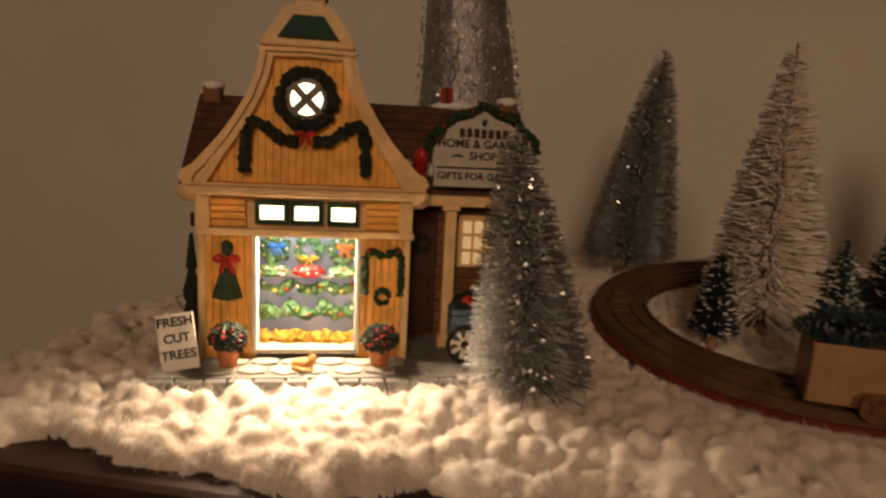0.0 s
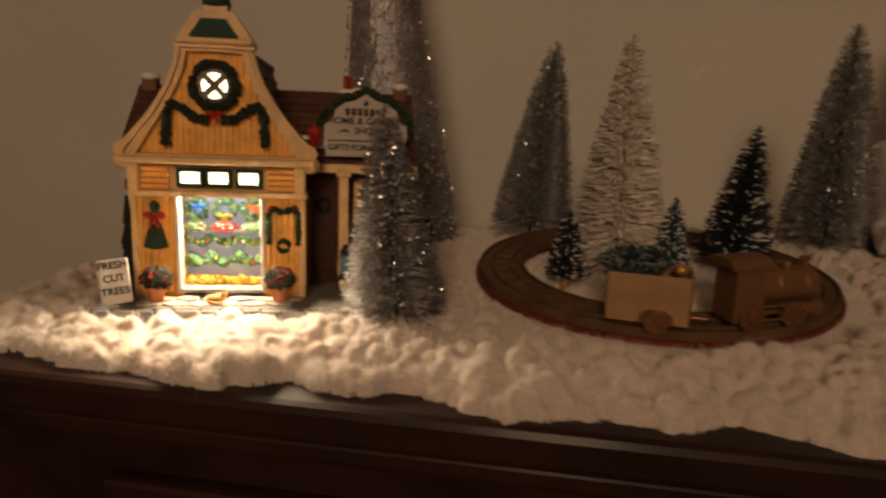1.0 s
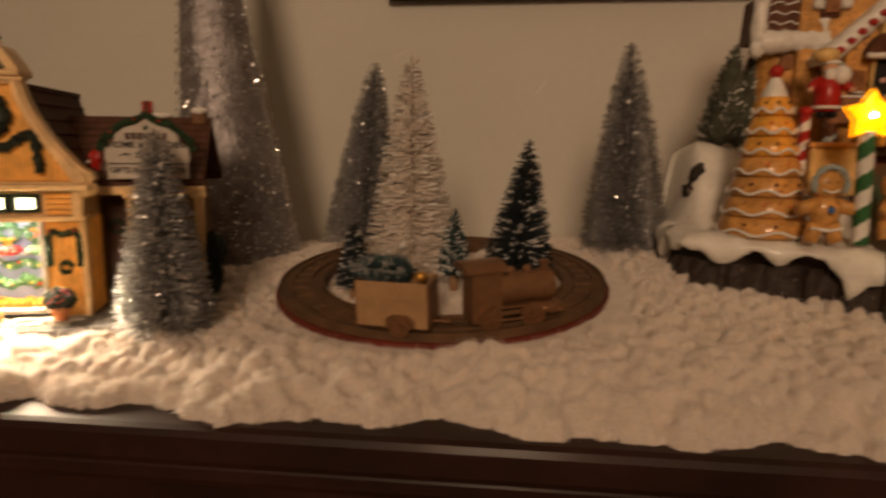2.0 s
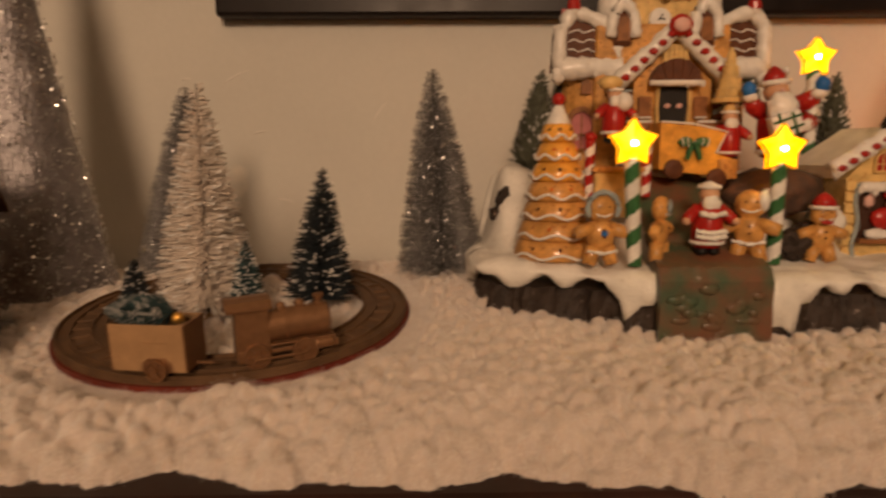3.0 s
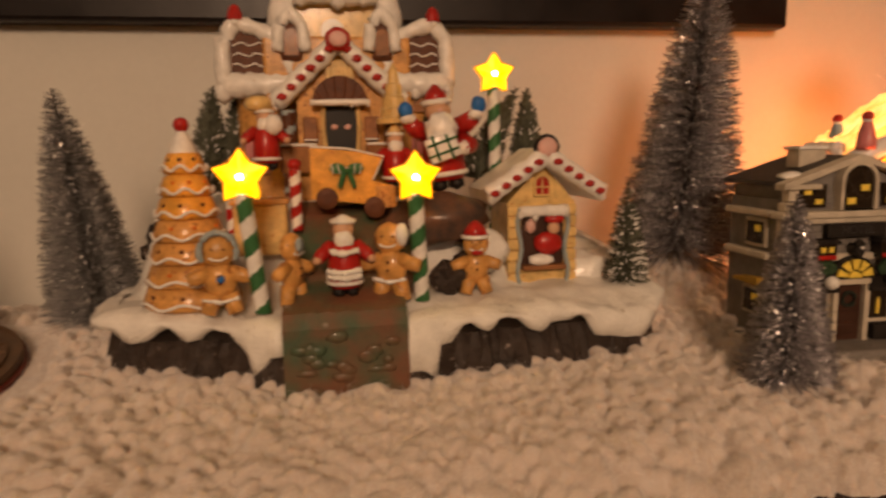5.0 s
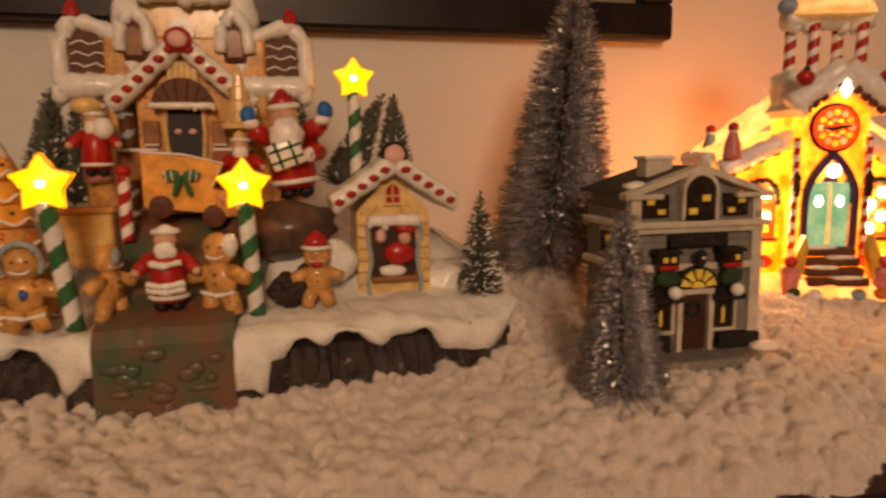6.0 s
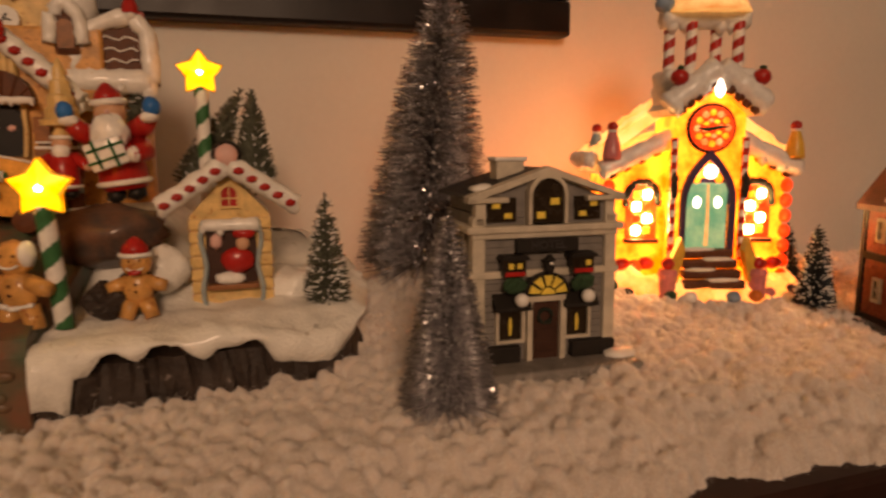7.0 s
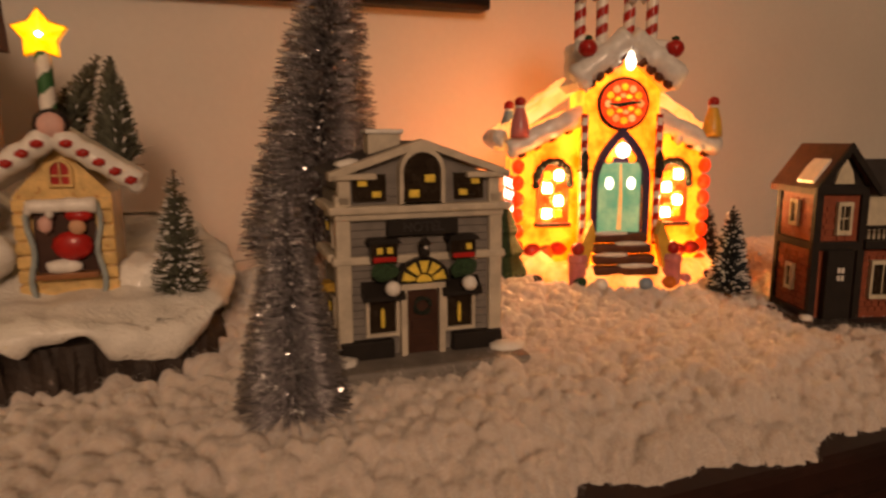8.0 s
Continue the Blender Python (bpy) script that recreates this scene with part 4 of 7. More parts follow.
    part("emblem", blob((0.0775, 0.0084, 0.1110), (0.0014, 0.0006, 0.0017), 1, 0.3), "green_roof", sg)
    for s in (-1, 1):
        part("flourish", tube([(0.0775 + s * 0.0090, 0.0083, 0.0955), (0.0775 + s * 0.0115, 0.0083, 0.0962), (0.0775 + s * 0.0150, 0.0083, 0.0952)], [0.0003, 0.0007, 0.0002], 5), "black_paint", sg)
    top = [(0.0520, 0.0980), (0.0540, 0.1040), (0.0585, 0.1080), (0.0640, 0.1130), (0.0710, 0.1150), (0.0775, 0.1185), (0.0840, 0.1150), (0.0910, 0.1130), (0.0965, 0.1080), (0.1010, 0.1040), (0.1030, 0.0980)]
    part("sign_garland", leafy([(x, 0.0095, z) for x, z in top], 0.0021, 5), "garland", ob)
    dots([(0.0585, 0.0075, 0.1085), (0.0715, 0.0075, 0.1155), (0.0850, 0.0075, 0.1150)], 0.0009, ob)
    part("poinsettia", blob((0.0495, 0.010, 0.0925), (0.0034, 0.0035, 0.0060), 2, 0.5), "red", ob)
    part("snow_patch", blob((0.0545, 0.022, 0.0880), (0.006, 0.005, 0.0035), 2, 0.3), "icing", ob, smooth=True)
    # round window with wreath and swags
    C = (-0.0005, 0.1165)
    rw = part("round_window", holed(ring(0.0086, 28, *C), ring(0.0066, 28, *C), -0.0045, 0.001), "stone", ob)
    part("pane", poly(ring(0.0070, 28, *C), -0.0030, -0.0018), "lit_glass", rw)
    for a in (45, 135):
        part("glazing_bar", box((C[0], -0.0036, C[1]), (0.0150, 0.0012, 0.0030), ry=a), "stone", rw)
    part("wreath", leafy([(C[0] + 0.0108 * math.cos(k * 0.2618), -0.0035, C[1] + 0.0108 * math.sin(k * 0.2618)) for k in range(24)], 0.0027, 2, closed=True, wild=0.22), "dark_garland", ob)
    part("bow", bow((C[0], -0.0068, 0.1018), 0.0044), "red", ob, "red ribbon bow")
    for s in (-1, 1):
        part("swag", leafy([(C[0] + s * 0.003, -0.0035, 0.0990), (C[0] + s * 0.010, -0.0035, 0.0995), (C[0] + s * 0.0165, -0.0035, 0.1045), (C[0] + s * 0.0215, -0.0035, 0.1068), (C[0] + s * 0.0240, -0.0035, 0.1040), (C[0] + s * 0.0248, -0.0035, 0.0950), (C[0] + s * 0.0250, -0.0035, 0.0855)], 0.0026, 9 + s, wild=0.22), "dark_garland", ob)
    # display window
    dw = part("display_back", box((0.0005, 0.0135, 0.0345), (0.045, 0.003, 0.052)), "display", ob, "grey display backdrop with a faint glow")
    part("display_floor", box((0.0005, 0.005, 0.0075), (0.044, 0.018, 0.002)), "flag", ob)
    part("shelf", box((0.0005, 0.0105, 0.0385), (0.043, 0.004, 0.0010)), "white_paint", dw)
    for x, mt, sd in ((-0.0145, "blue_bow", 1), (0.0005, "yellow_bow", 2), (0.0155, "orange_bow", 3)):
        wr = part("wreath", leafy([(x + 0.0050 * math.cos(k * 0.5236), 0.0105, 0.0508 + 0.0052 * math.sin(k * 0.5236)) for k in range(12)], 0.0021, sd, closed=True, wild=0.45), "garland_lit", dw)
        part("bow", bow((x + (0.0012 if sd != 2 else 0.0), 0.0080, 0.0522 if sd != 2 else 0.0468), 0.0040), mt, dw)
        for k in range(7):
            a = k * 0.9 + sd
            part("berry", blob((x + 0.0052 * math.cos(a), 0.0086, 0.0508 + 0.0052 * math.sin(a)), 0.0007, 1, 0.05), ("white_paint", "yellow_bow")[k % 2], wr)
    for x, mt, sd in ((-0.0150, "garland_lit", 5), (0.0005, "red", 6), (0.0158, "garland_lit", 7)):
        dish = part("flower_dish", blob((x, 0.0085, 0.0412), (0.0068, 0.0034, 0.0030), 3, 0.35, seed=sd, freq=3.5), mt, dw)
        rng = random.Random(sd)
        for k in range(12):
            part("petal", blob((x + rng.uniform(-0.0058, 0.0058), 0.0060, 0.0412 + rng.uniform(-0.0016, 0.0022)), 0.0008, 1, 0.1), "white_paint" if k % 2 else "pale_rose", dish)
    for z, sd, r in ((0.0335, 4, 0.0021), (0.0225, 5, 0.0028)):
        pts = [(-0.021 + 0.043 * k / 24, 0.0105, z - 0.0036 * abs(math.sin(k * math.pi / 8)) + 0.0018) for k in range(25)]
        gl = part("garland", leafy(pts, r, sd, wild=0.45), "garland_lit", dw)
        for k in range(9):
            part("berry", blob((-0.019 + k * 0.0049, 0.0080, z - 0.0036 * abs(math.sin(k * 3 * math.pi / 8)) + 0.0020), 0.0010, 1, 0.05), ("red", "white_paint", "yellow_bow")[(k + sd) % 3], gl)
    part("straw", leafy([(-0.020 + 0.0041 * k, 0.0085, 0.0098) for k in range(11)], 0.0034, 6, wild=0.4), "straw", dw)
    # ornaments on the piers
    x = -0.0330
    part("topiary_head", blob((x, -0.0030, 0.0530), (0.0026, 0.0018, 0.0038), 2, 0.3), "garland", ob)
    part("bow", bow((x, -0.0040, 0.0478), 0.0056), "red", ob, "red ribbon bow")
    part("topiary_skirt", poly([(x - 0.0026, 0.0440), (x + 0.0026, 0.0440), (x + 0.0064, 0.0315), (x + 0.0030, 0.0305), (x, 0.0300), (x - 0.0030, 0.0305), (x - 0.0064, 0.0315)], -0.0035, -0.0008), "garland", ob)
    x = 0.0335
    part("garland", leafy([(x - 0.0078, -0.0030, 0.0335), (x - 0.0080, -0.0030, 0.0500), (x - 0.0055, -0.0030, 0.0535), (x, -0.0030, 0.0510), (x + 0.0055, -0.0030, 0.0535), (x + 0.0080, -0.0030, 0.0500), (x + 0.0078, -0.0030, 0.0335)], 0.0017, 12), "garland", ob)
    dots([(x - 0.0065, -0.0045, 0.0535), (x + 0.0065, -0.0045, 0.0535)], 0.0011, ob)
    part("wreath", leafy([(x + 0.0030 * math.cos(k * 0.5236), -0.0025, 0.0325 + 0.0030 * math.sin(k * 0.5236)) for k in range(12)], 0.0013, 13, closed=True), "garland", ob)
    part("medallion", holed(ring(0.0035, 16, x, 0.0410), ring(0.0016, 16, x, 0.0410), -0.0022, 0.0), "yellow_board", ob)
    # pots, figurine, side greenery
    for x, sd in ((-0.0310, 1), (0.0325, 2)):
        pot = part("plant_pot", lathe([(0.0035, 0.0042), (0.0046, 0.0105), (0.0052, 0.0108), (0.0052, 0.0125), (0.0040, 0.0125)], (x, -0.0125, 0), 18), "terracotta", ob)
        part("bush", blob((x, -0.0125, 0.0165), (0.0076, 0.0070, 0.0062), 4, 0.42, seed=sd, freq=8), "dark_garland", pot)
        rng = random.Random(sd)
        for k in range(16):
            a, b = rng.uniform(3.3, 6.1), rng.uniform(-0.3, 1.1)
            part("berry", blob((x + 0.0074 * math.cos(a) * math.cos(b), -0.0125 + 0.0068 * math.sin(a) * math.cos(b), 0.0165 + 0.006 * math.sin(b)), 0.0008, 1, 0.05), "red", pot)
    fox = blob((0.0000, -0.0165, 0.0068), (0.0052, 0.0028, 0.0026), 2, 0.15)
    blob((0.0042, -0.0175, 0.0092), (0.0019, 0.0018, 0.0020), 2, 0.1, fox)
    for k in (-1, 1):
        blob((0.0042 + k * 0.001, -0.0170, 0.0112), (0.0005, 0.0005, 0.0010), 1, 0.1, fox)
    tube([(-0.004, -0.0180, 0.0055), (0.0, -0.0205, 0.0052), (0.0042, -0.0205, 0.0052)], 0.0010, 6, fox)
    part("figurine", fox, "tan", ob, "tan reclining figurine", smooth=True)
    for k in range(3):
        part("side_fir", lathe([(0.0060 - 0.001 * k, 0.004 + 0.014 * k), (0.0035 - 0.001 * k, 0.014 + 0.014 * k), (0.0045 - 0.001 * k, 0.015 + 0.014 * k), (0.0008, 0.030 + 0.014 * k)], (-0.0490, 0.004, 0), 9), "dark_garland", ob)
    part("side_lantern", box((-0.0475, 0.004, 0.0640), (0.003, 0.003, 0.0060), bev=0.0006), "black_paint", ob)
    # barrow with greenery in front of the porch
    cart = part("barrow", prism([(-0.0080, 0.0150), (0.0010, 0.0150), (0.0020, 0.0285), (-0.0090, 0.0285)], 0.0640, 0.0850), "blue_paint", ob, "blue grey barrow")
    for z in (0.0195, 0.0240):
        part("barrow_board", box((0.0745, -0.0088, z), (0.0205, 0.0010, 0.0036), bev=0.0003), "blue_paint", cart)
    x, z = 0.0705, 0.0132
    wl = part("barrow_wheel", holed(ring(0.0084, 28, x, z), ring(0.0068, 28, x, z), -0.0116, -0.0092), "black_paint", cart, "black wheel with white spokes")
    for a in range(4):
        part("spoke", box((x, -0.0104, z), (0.0142, 0.0012, 0.0018), ry=a * 45 + 12), "white_paint", wl)
    part("hub", blob((x, -0.0112, z), 0.0022, 1, 0.02), "black_paint", wl)
    part("barrow_handle", tube([(0.0840, -0.0070, 0.0240), (0.0930, -0.0080, 0.0262), (0.0985, -0.0085, 0.0250)], 0.0009, 6), "blue_paint", cart)
    part("barrow_plants", blob((0.0750, -0.0035, 0.0310), (0.0100, 0.0060, 0.0050), 3, 0.5, freq=4), "dark_garland", cart)
    part("poinsettia", blob((0.0715, -0.0075, 0.0325), (0.0030, 0.0022, 0.0026), 2, 0.5), "red", cart)
    dots([(0.0770, -0.0085, 0.0330), (0.0800, -0.0080, 0.0315)], 0.0012, cart)
    for x, z in ((0.1085, 0.020), (0.1110, 0.036)):
        part("end_shrub", blob((x, 0.020, z), (0.0065, 0.0065, 0.012), 3, 0.45, freq=3.5), "dark_garland", ob)
    # tree sign standing on the snow end of the base
    bd = thing("board_sign", "white board sign reading fresh cut trees, leaning by the shop", "sign", SHOP @ pose(-0.0490, -0.0165, 0.0040, -14, -8, 8))
    part("board", box((0, 0, 0.0115), (0.0150, 0.0016, 0.0235), bev=0.0005), "white_paint", bd)
    for k, t in enumerate(("FRESH", "CUT", "TREES")):
        words(t, 0.0052, "black_paint", bd, pose(0, -0.0010, 0.0198 - k * 0.0068), "black lettering " + t)
    part("prop", box((0, 0.0045, 0.0105), (0.012, 0.0012, 0.0215), rx=26), "white_paint", bd)


shop()
# unseen strip added under the ledge, for window light spilling onto the snow
lamp("shop_spill_light", "AREA", SHOP @ look((0.0005, -0.0015, 0.0585), (0.0005, -0.034, 0.030)), 0.68, (1.0, 0.80, 0.52), 0.038, 0.005).data.spread = radians(158)
# small fill added to brighten the garlands and wreaths on display
lamp("display_fill_light", "AREA", SHOP @ look((0.0005, 0.0020, 0.0580), (0.0005, 0.0125, 0.038)), 0.011, (0.90, 0.96, 1.0), 0.038, 0.003)
# ---- the hotel and the brick house ----
M["hotel_cream"] = material("hotel_cream", (0.58, 0.51, 0.40), 0.5, var=0.22, scale=130, fine=900, bump=0.2)
M["hotel_grey"] = material("hotel_grey", (0.22, 0.20, 0.18), 0.55, var=0.25, scale=130, fine=900, bump=0.2)
M["slate"] = material("slate", (0.045, 0.040, 0.038), 0.55, var=0.35, scale=150)
M["window_dark"] = material("dark_window", (0.030, 0.020, 0.012), 0.25, var=0.3, scale=150, bump=0.1)
M["gold_pane"] = material("gold_pane", (0.85, 0.62, 0.10), 0.4, var=0.25, scale=300, bump=0, emit=(1.0, 0.72, 0.12), strength=0.035)
M["brick_red"] = material("orange_brick", (0.31, 0.085, 0.042), 0.6, var=0.3, scale=150, fine=800, bump=0.3)
M["timber"] = material("dark_timber", (0.020, 0.016, 0.013), 0.6, var=0.3, scale=140)
M["pale_trim"] = material("pale_trim", (0.60, 0.54, 0.40), 0.5, var=0.2, scale=140)


def hotel():
    ob = thing("hotel", "cream and grey ceramic hotel with dark door and signboard", "model house", pose(0.749, 0.3085, 0.0, 0, 0, -1.5))
    W, D = 0.0425, 0.054
    part("base", box((0.0, 0.018, 0.0115), (0.103, 0.085, 0.0135), bev=0.002), "hotel_grey", ob)
    part("wall", box((0, D / 2, 0.0595), (2 * W - 0.004, D, 0.083)), "hotel_grey", ob)
    for k in range(20):
        part("clapboard", box((0, -0.0004, 0.0245 + k * 0.0040), (2 * W - 0.010, 0.0010, 0.0037), rx=4), "hotel_grey", ob)
    for s in (-1, 1):
        part("corner_pilaster", box((s * (W - 0.003), 0.0005, 0.0615), (0.0072, 0.0080, 0.0760), bev=0.0008), "hotel_cream", ob)
        part("plinth", box((s * (W - 0.0135), -0.0018, 0.0225), (0.0270, 0.0085, 0.0095), bev=0.0008), "timber", ob)
        part("snow_mound", blob((s * (W + 0.002), -0.008, 0.0185), (0.0105, 0.0075, 0.0035), 2, 0.25), "icing", ob, smooth=True)
    part("lower_band", box((0, 0.0, 0.0675), (2 * W + 0.005, 0.0075, 0.0042), bev=0.001), "hotel_cream", ob)
    part("upper_cornice", box((0, 0.0, 0.0925), (2 * W + 0.008, 0.0125, 0.0040), bev=0.001), "hotel_cream", ob)
    part("cornice_step", box((0, 0.0, 0.0890), (2 * W + 0.002, 0.0085, 0.0034), bev=0.001), "hotel_cream", ob)
    # side face
    for z, h in ((0.0925, 0.0040), (0.0675, 0.0042)):
        part("side_band", box((-W + 0.0005, D / 2 + 0.004, z), (0.0070, D - 0.010, h), bev=0.001), "hotel_cream", ob)
    for z0 in (0.0300, 0.0720):
        o = [(0.014, z0), (0.034, z0), (0.034, z0 + 0.0170), (0.014, z0 + 0.0170)]
        sw = part("side_window", prism(o, -W - 0.0002, -W + 0.0025), "hotel_cream", ob)
        part("glass", box((-W - 0.0002, 0.024, z0 + 0.0085), (0.0014, 0.0160, 0.0130)), "window_dark", sw)
        part("pane", box((-W - 0.0010, 0.0205, z0 + 0.0110), (0.0010, 0.0050, 0.0040)), "gold_pane", sw)
    part("side_awning", prism([(0.012, 0.0500), (0.036, 0.0500), (0.036, 0.0520), (0.012, 0.0545)], -W - 0.0060, -W + 0.001), "straw", ob, "mustard awning strip")
    part("roof_snow", blob((-0.0340, 0.0060, 0.1140), (0.0075, 0.0060, 0.0030), 2, 0.3), "icing", ob, smooth=True)
    # attic storey with gable
    part("attic_wall", box((0, D / 2, 0.1010), (2 * W - 0.008, D, 0.015)), "hotel_grey", ob)
    for s in (-1, 1):
        part("attic_pilaster", box((s * (W - 0.004), 0.0, 0.1015), (0.0060, 0.0070, 0.0140), bev=0.0006), "hotel_cream", ob)
    part("gable_wall", poly([(-W + 0.004, 0.1075), (W - 0.004, 0.1075), (0.0, 0.1230)], 0.0005, D), "hotel_grey", ob)
    for s in (-1, 1):
        part("raking_cornice", poly([(s * (W + 0.0035), 0.1070), (s * (W + 0.0035), 0.1105), (0.0, 0.1262), (0.0, 0.1225)], -0.0060, 0.0030), "hotel_cream", ob)
        part("roof_slope", poly([(s * (W + 0.0035), 0.1095), (s * (W + 0.0025), 0.1115), (0.0, 0.1255), (0.0, 0.1225)], 0.0032, D + 0.003), "slate", ob)
        part("eave_return", box((s * (W - 0.008), -0.002, 0.1085), (0.0230, 0.0080, 0.0030), bev=0.0008), "hotel_cream", ob)
    ch = part("chimney", box((-0.0140, 0.022, 0.1240), (0.0170, 0.0120, 0.0110), bev=0.0008), "hotel_cream", ob)
    part("chimney_cap", box((-0.0140, 0.022, 0.1300), (0.0200, 0.0150, 0.0024), bev=0.0010), "icing", ch)

    def window(x, z, w, h, arched=False, lit=(), y=-0.001, frame="window_dark", rows=2):
        o = arch(w, h, 8, x, z) if arched else [(x - w / 2, z), (x + w / 2, z), (x + w / 2, z + h), (x - w / 2, z + h)]
        fr = part("window", poly(o, y - 0.0015, y + 0.002), frame, ob)
        for i in range(2):
            for j in range(rows):
                part("pane", box((x + (i - 0.5) * w * 0.42, y - 0.0017, z + h * ((j + 0.6) / (rows + 0.35))), (w * 0.28, 0.0010, h / rows * 0.46), bev=0.0003), "gold_pane" if (i, j) in lit else "window_dark", fr)
        return fr
    window(-0.0262, 0.0965, 0.0165, 0.0130, lit=((0, 1), (1, 0)))
    window(0.0250, 0.0965, 0.0155, 0.0130, lit=((1, 1), (0, 0)))
    window(-0.0005, 0.0955, 0.0190, 0.0245, True, lit=((1, 1), (0, 0)), y=-0.0035, rows=3)
    part("arch_trim", holed(arch(0.0230, 0.0275, 12, -0.0005, 0.0950), arch(0.0192, 0.0250, 12, -0.0005, 0.0950), -0.0065, 0.0), "hotel_cream", ob)
    # sign
    sg = part("sign_board", box((-0.0005, -0.0055, 0.0836), (0.0365, 0.0030, 0.0082), bev=0.0006), "timber", ob, "dark signboard with raised letters")
    words("HOTEL", 0.0066, "slate", sg, pose(-0.0005, -0.0073, 0.0835), "grey raised lettering HOTEL")
    # bay boxes on the first floor
    for s in (-1, 1):
        x = s * 0.0203 - 0.0005
        bay = part("bay_window", box((x, -0.0045, 0.0722), (0.0130, 0.0095, 0.0104), bev=0.0006), "window_dark", ob)
        part("bay_roof", poly([(x - 0.0085, 0.0765), (x + 0.0085, 0.0765), (x + 0.0066, 0.0788), (x - 0.0066, 0.0788)], -0.0105, 0.0), "timber", bay)
        for i in (0, 1):
            part("pane", box((x - 0.0025 + i * 0.005, -0.0096, 0.0732), (0.0028, 0.0008, 0.0030)), "gold_pane" if s < 0 or i else "window_dark", bay)
        part("bay_sill", box((x, -0.0075, 0.0688), (0.0115, 0.0050, 0.0026), bev=0.0005), "red", bay)
        part("wreath", blob((x, -0.0085, 0.0625), (0.0070, 0.0030, 0.0050), 2, 0.4, freq=4), "garland", bay)
        part("awning", prism([(0.0, 0.0575), (-0.0085, 0.0500), (-0.0085, 0.0480), (0.0, 0.0500)], x - 0.0105, x + 0.0105), "timber", ob)
        part("lamp_globe", blob((x + s * -0.0005 + 0.003, -0.0105, 0.0545), 0.0040, 2, 0.03), "icing", ob, smooth=True)
        o = [(x - 0.0085, 0.0285), (x + 0.0085, 0.0285), (x + 0.0085, 0.0500), (x - 0.0085, 0.0500)]
        i_ = [(x - 0.0068, 0.0302), (x + 0.0068, 0.0302), (x + 0.0068, 0.0500), (x - 0.0068, 0.0500)]
        win = part("window", holed(o, i_, -0.0030, 0.0), "hotel_cream", ob)
        part("glass", box((x, -0.0008, 0.0400), (0.0136, 0.0010, 0.0195)), "window_dark", win)
        part("candle_light", lathe([(0.0008, 0.0330), (0.0011, 0.0375), (0.0009, 0.0410), (0.0003, 0.0430)], (x, -0.0022, 0), 8), "gold_pane", win)
    # door with fanlight
    part("door_frame", holed([(-0.0120, 0.0180), (0.0110, 0.0180), (0.0110, 0.0550), (-0.0120, 0.0550)], [(-0.0090, 0.0180), (0.0080, 0.0180), (0.0080, 0.0520), (-0.0090, 0.0520)], -0.0060, 0.0), "hotel_cream", ob)
    dr = part("door", box((-0.0005, -0.0015, 0.0350), (0.0172, 0.0024, 0.0345), bev=0.0004), "dark_door", ob)
    part("door_wreath", leafy([(-0.0005 + 0.0040 * math.cos(k * 0.5236), -0.0038, 0.0430 + 0.0040 * math.sin(k * 0.5236)) for k in range(12)], 0.0011, 3, closed=True), "dark_garland", dr)
    for z in (0.0250, 0.0330):
        part("door_panel", box((-0.0005, -0.0030, z), (0.0110, 0.0010, 0.0055), bev=0.0003), "dark_door", dr)
    half = [(-0.0005 + 0.0140 * math.cos(math.pi * k / 14), 0.0555 + 0.0130 * math.sin(math.pi * k / 14)) for k in range(15)]
    fan = part("fanlight", poly(half, -0.0065, 0.0), "timber", ob)
    for k in range(5):
        a = math.pi * (k + 0.5) / 5
        part("fan_pane", poly([(-0.0005 + r * math.cos(b), 0.0562 + r * 0.93 * math.sin(b)) for r, b in ((0.0050, a - 0.2), (0.0115, a - 0.22), (0.0115, a + 0.22), (0.0050, a + 0.2))], -0.0078, -0.0060), "gold_pane", fan)
    part("fan_hub", poly([(-0.0005 + 0.0040 * math.cos(math.pi * k / 8), 0.0562 + 0.0036 * math.sin(math.pi * k / 8)) for k in range(9)], -0.0078, -0.0060), "gold_pane", fan)
    lan = part("lantern", lathe([(0.0018, 0.0685), (0.0028, 0.0705), (0.0024, 0.0745), (0.0036, 0.0755), (0.0010, 0.0785)], (-0.0005, -0.0085, 0), 10), "timber", ob)
    part("lantern_glow", blob((-0.0005, -0.0110, 0.0740), 0.0011, 1, 0.02), "icing", lan)


hotel()


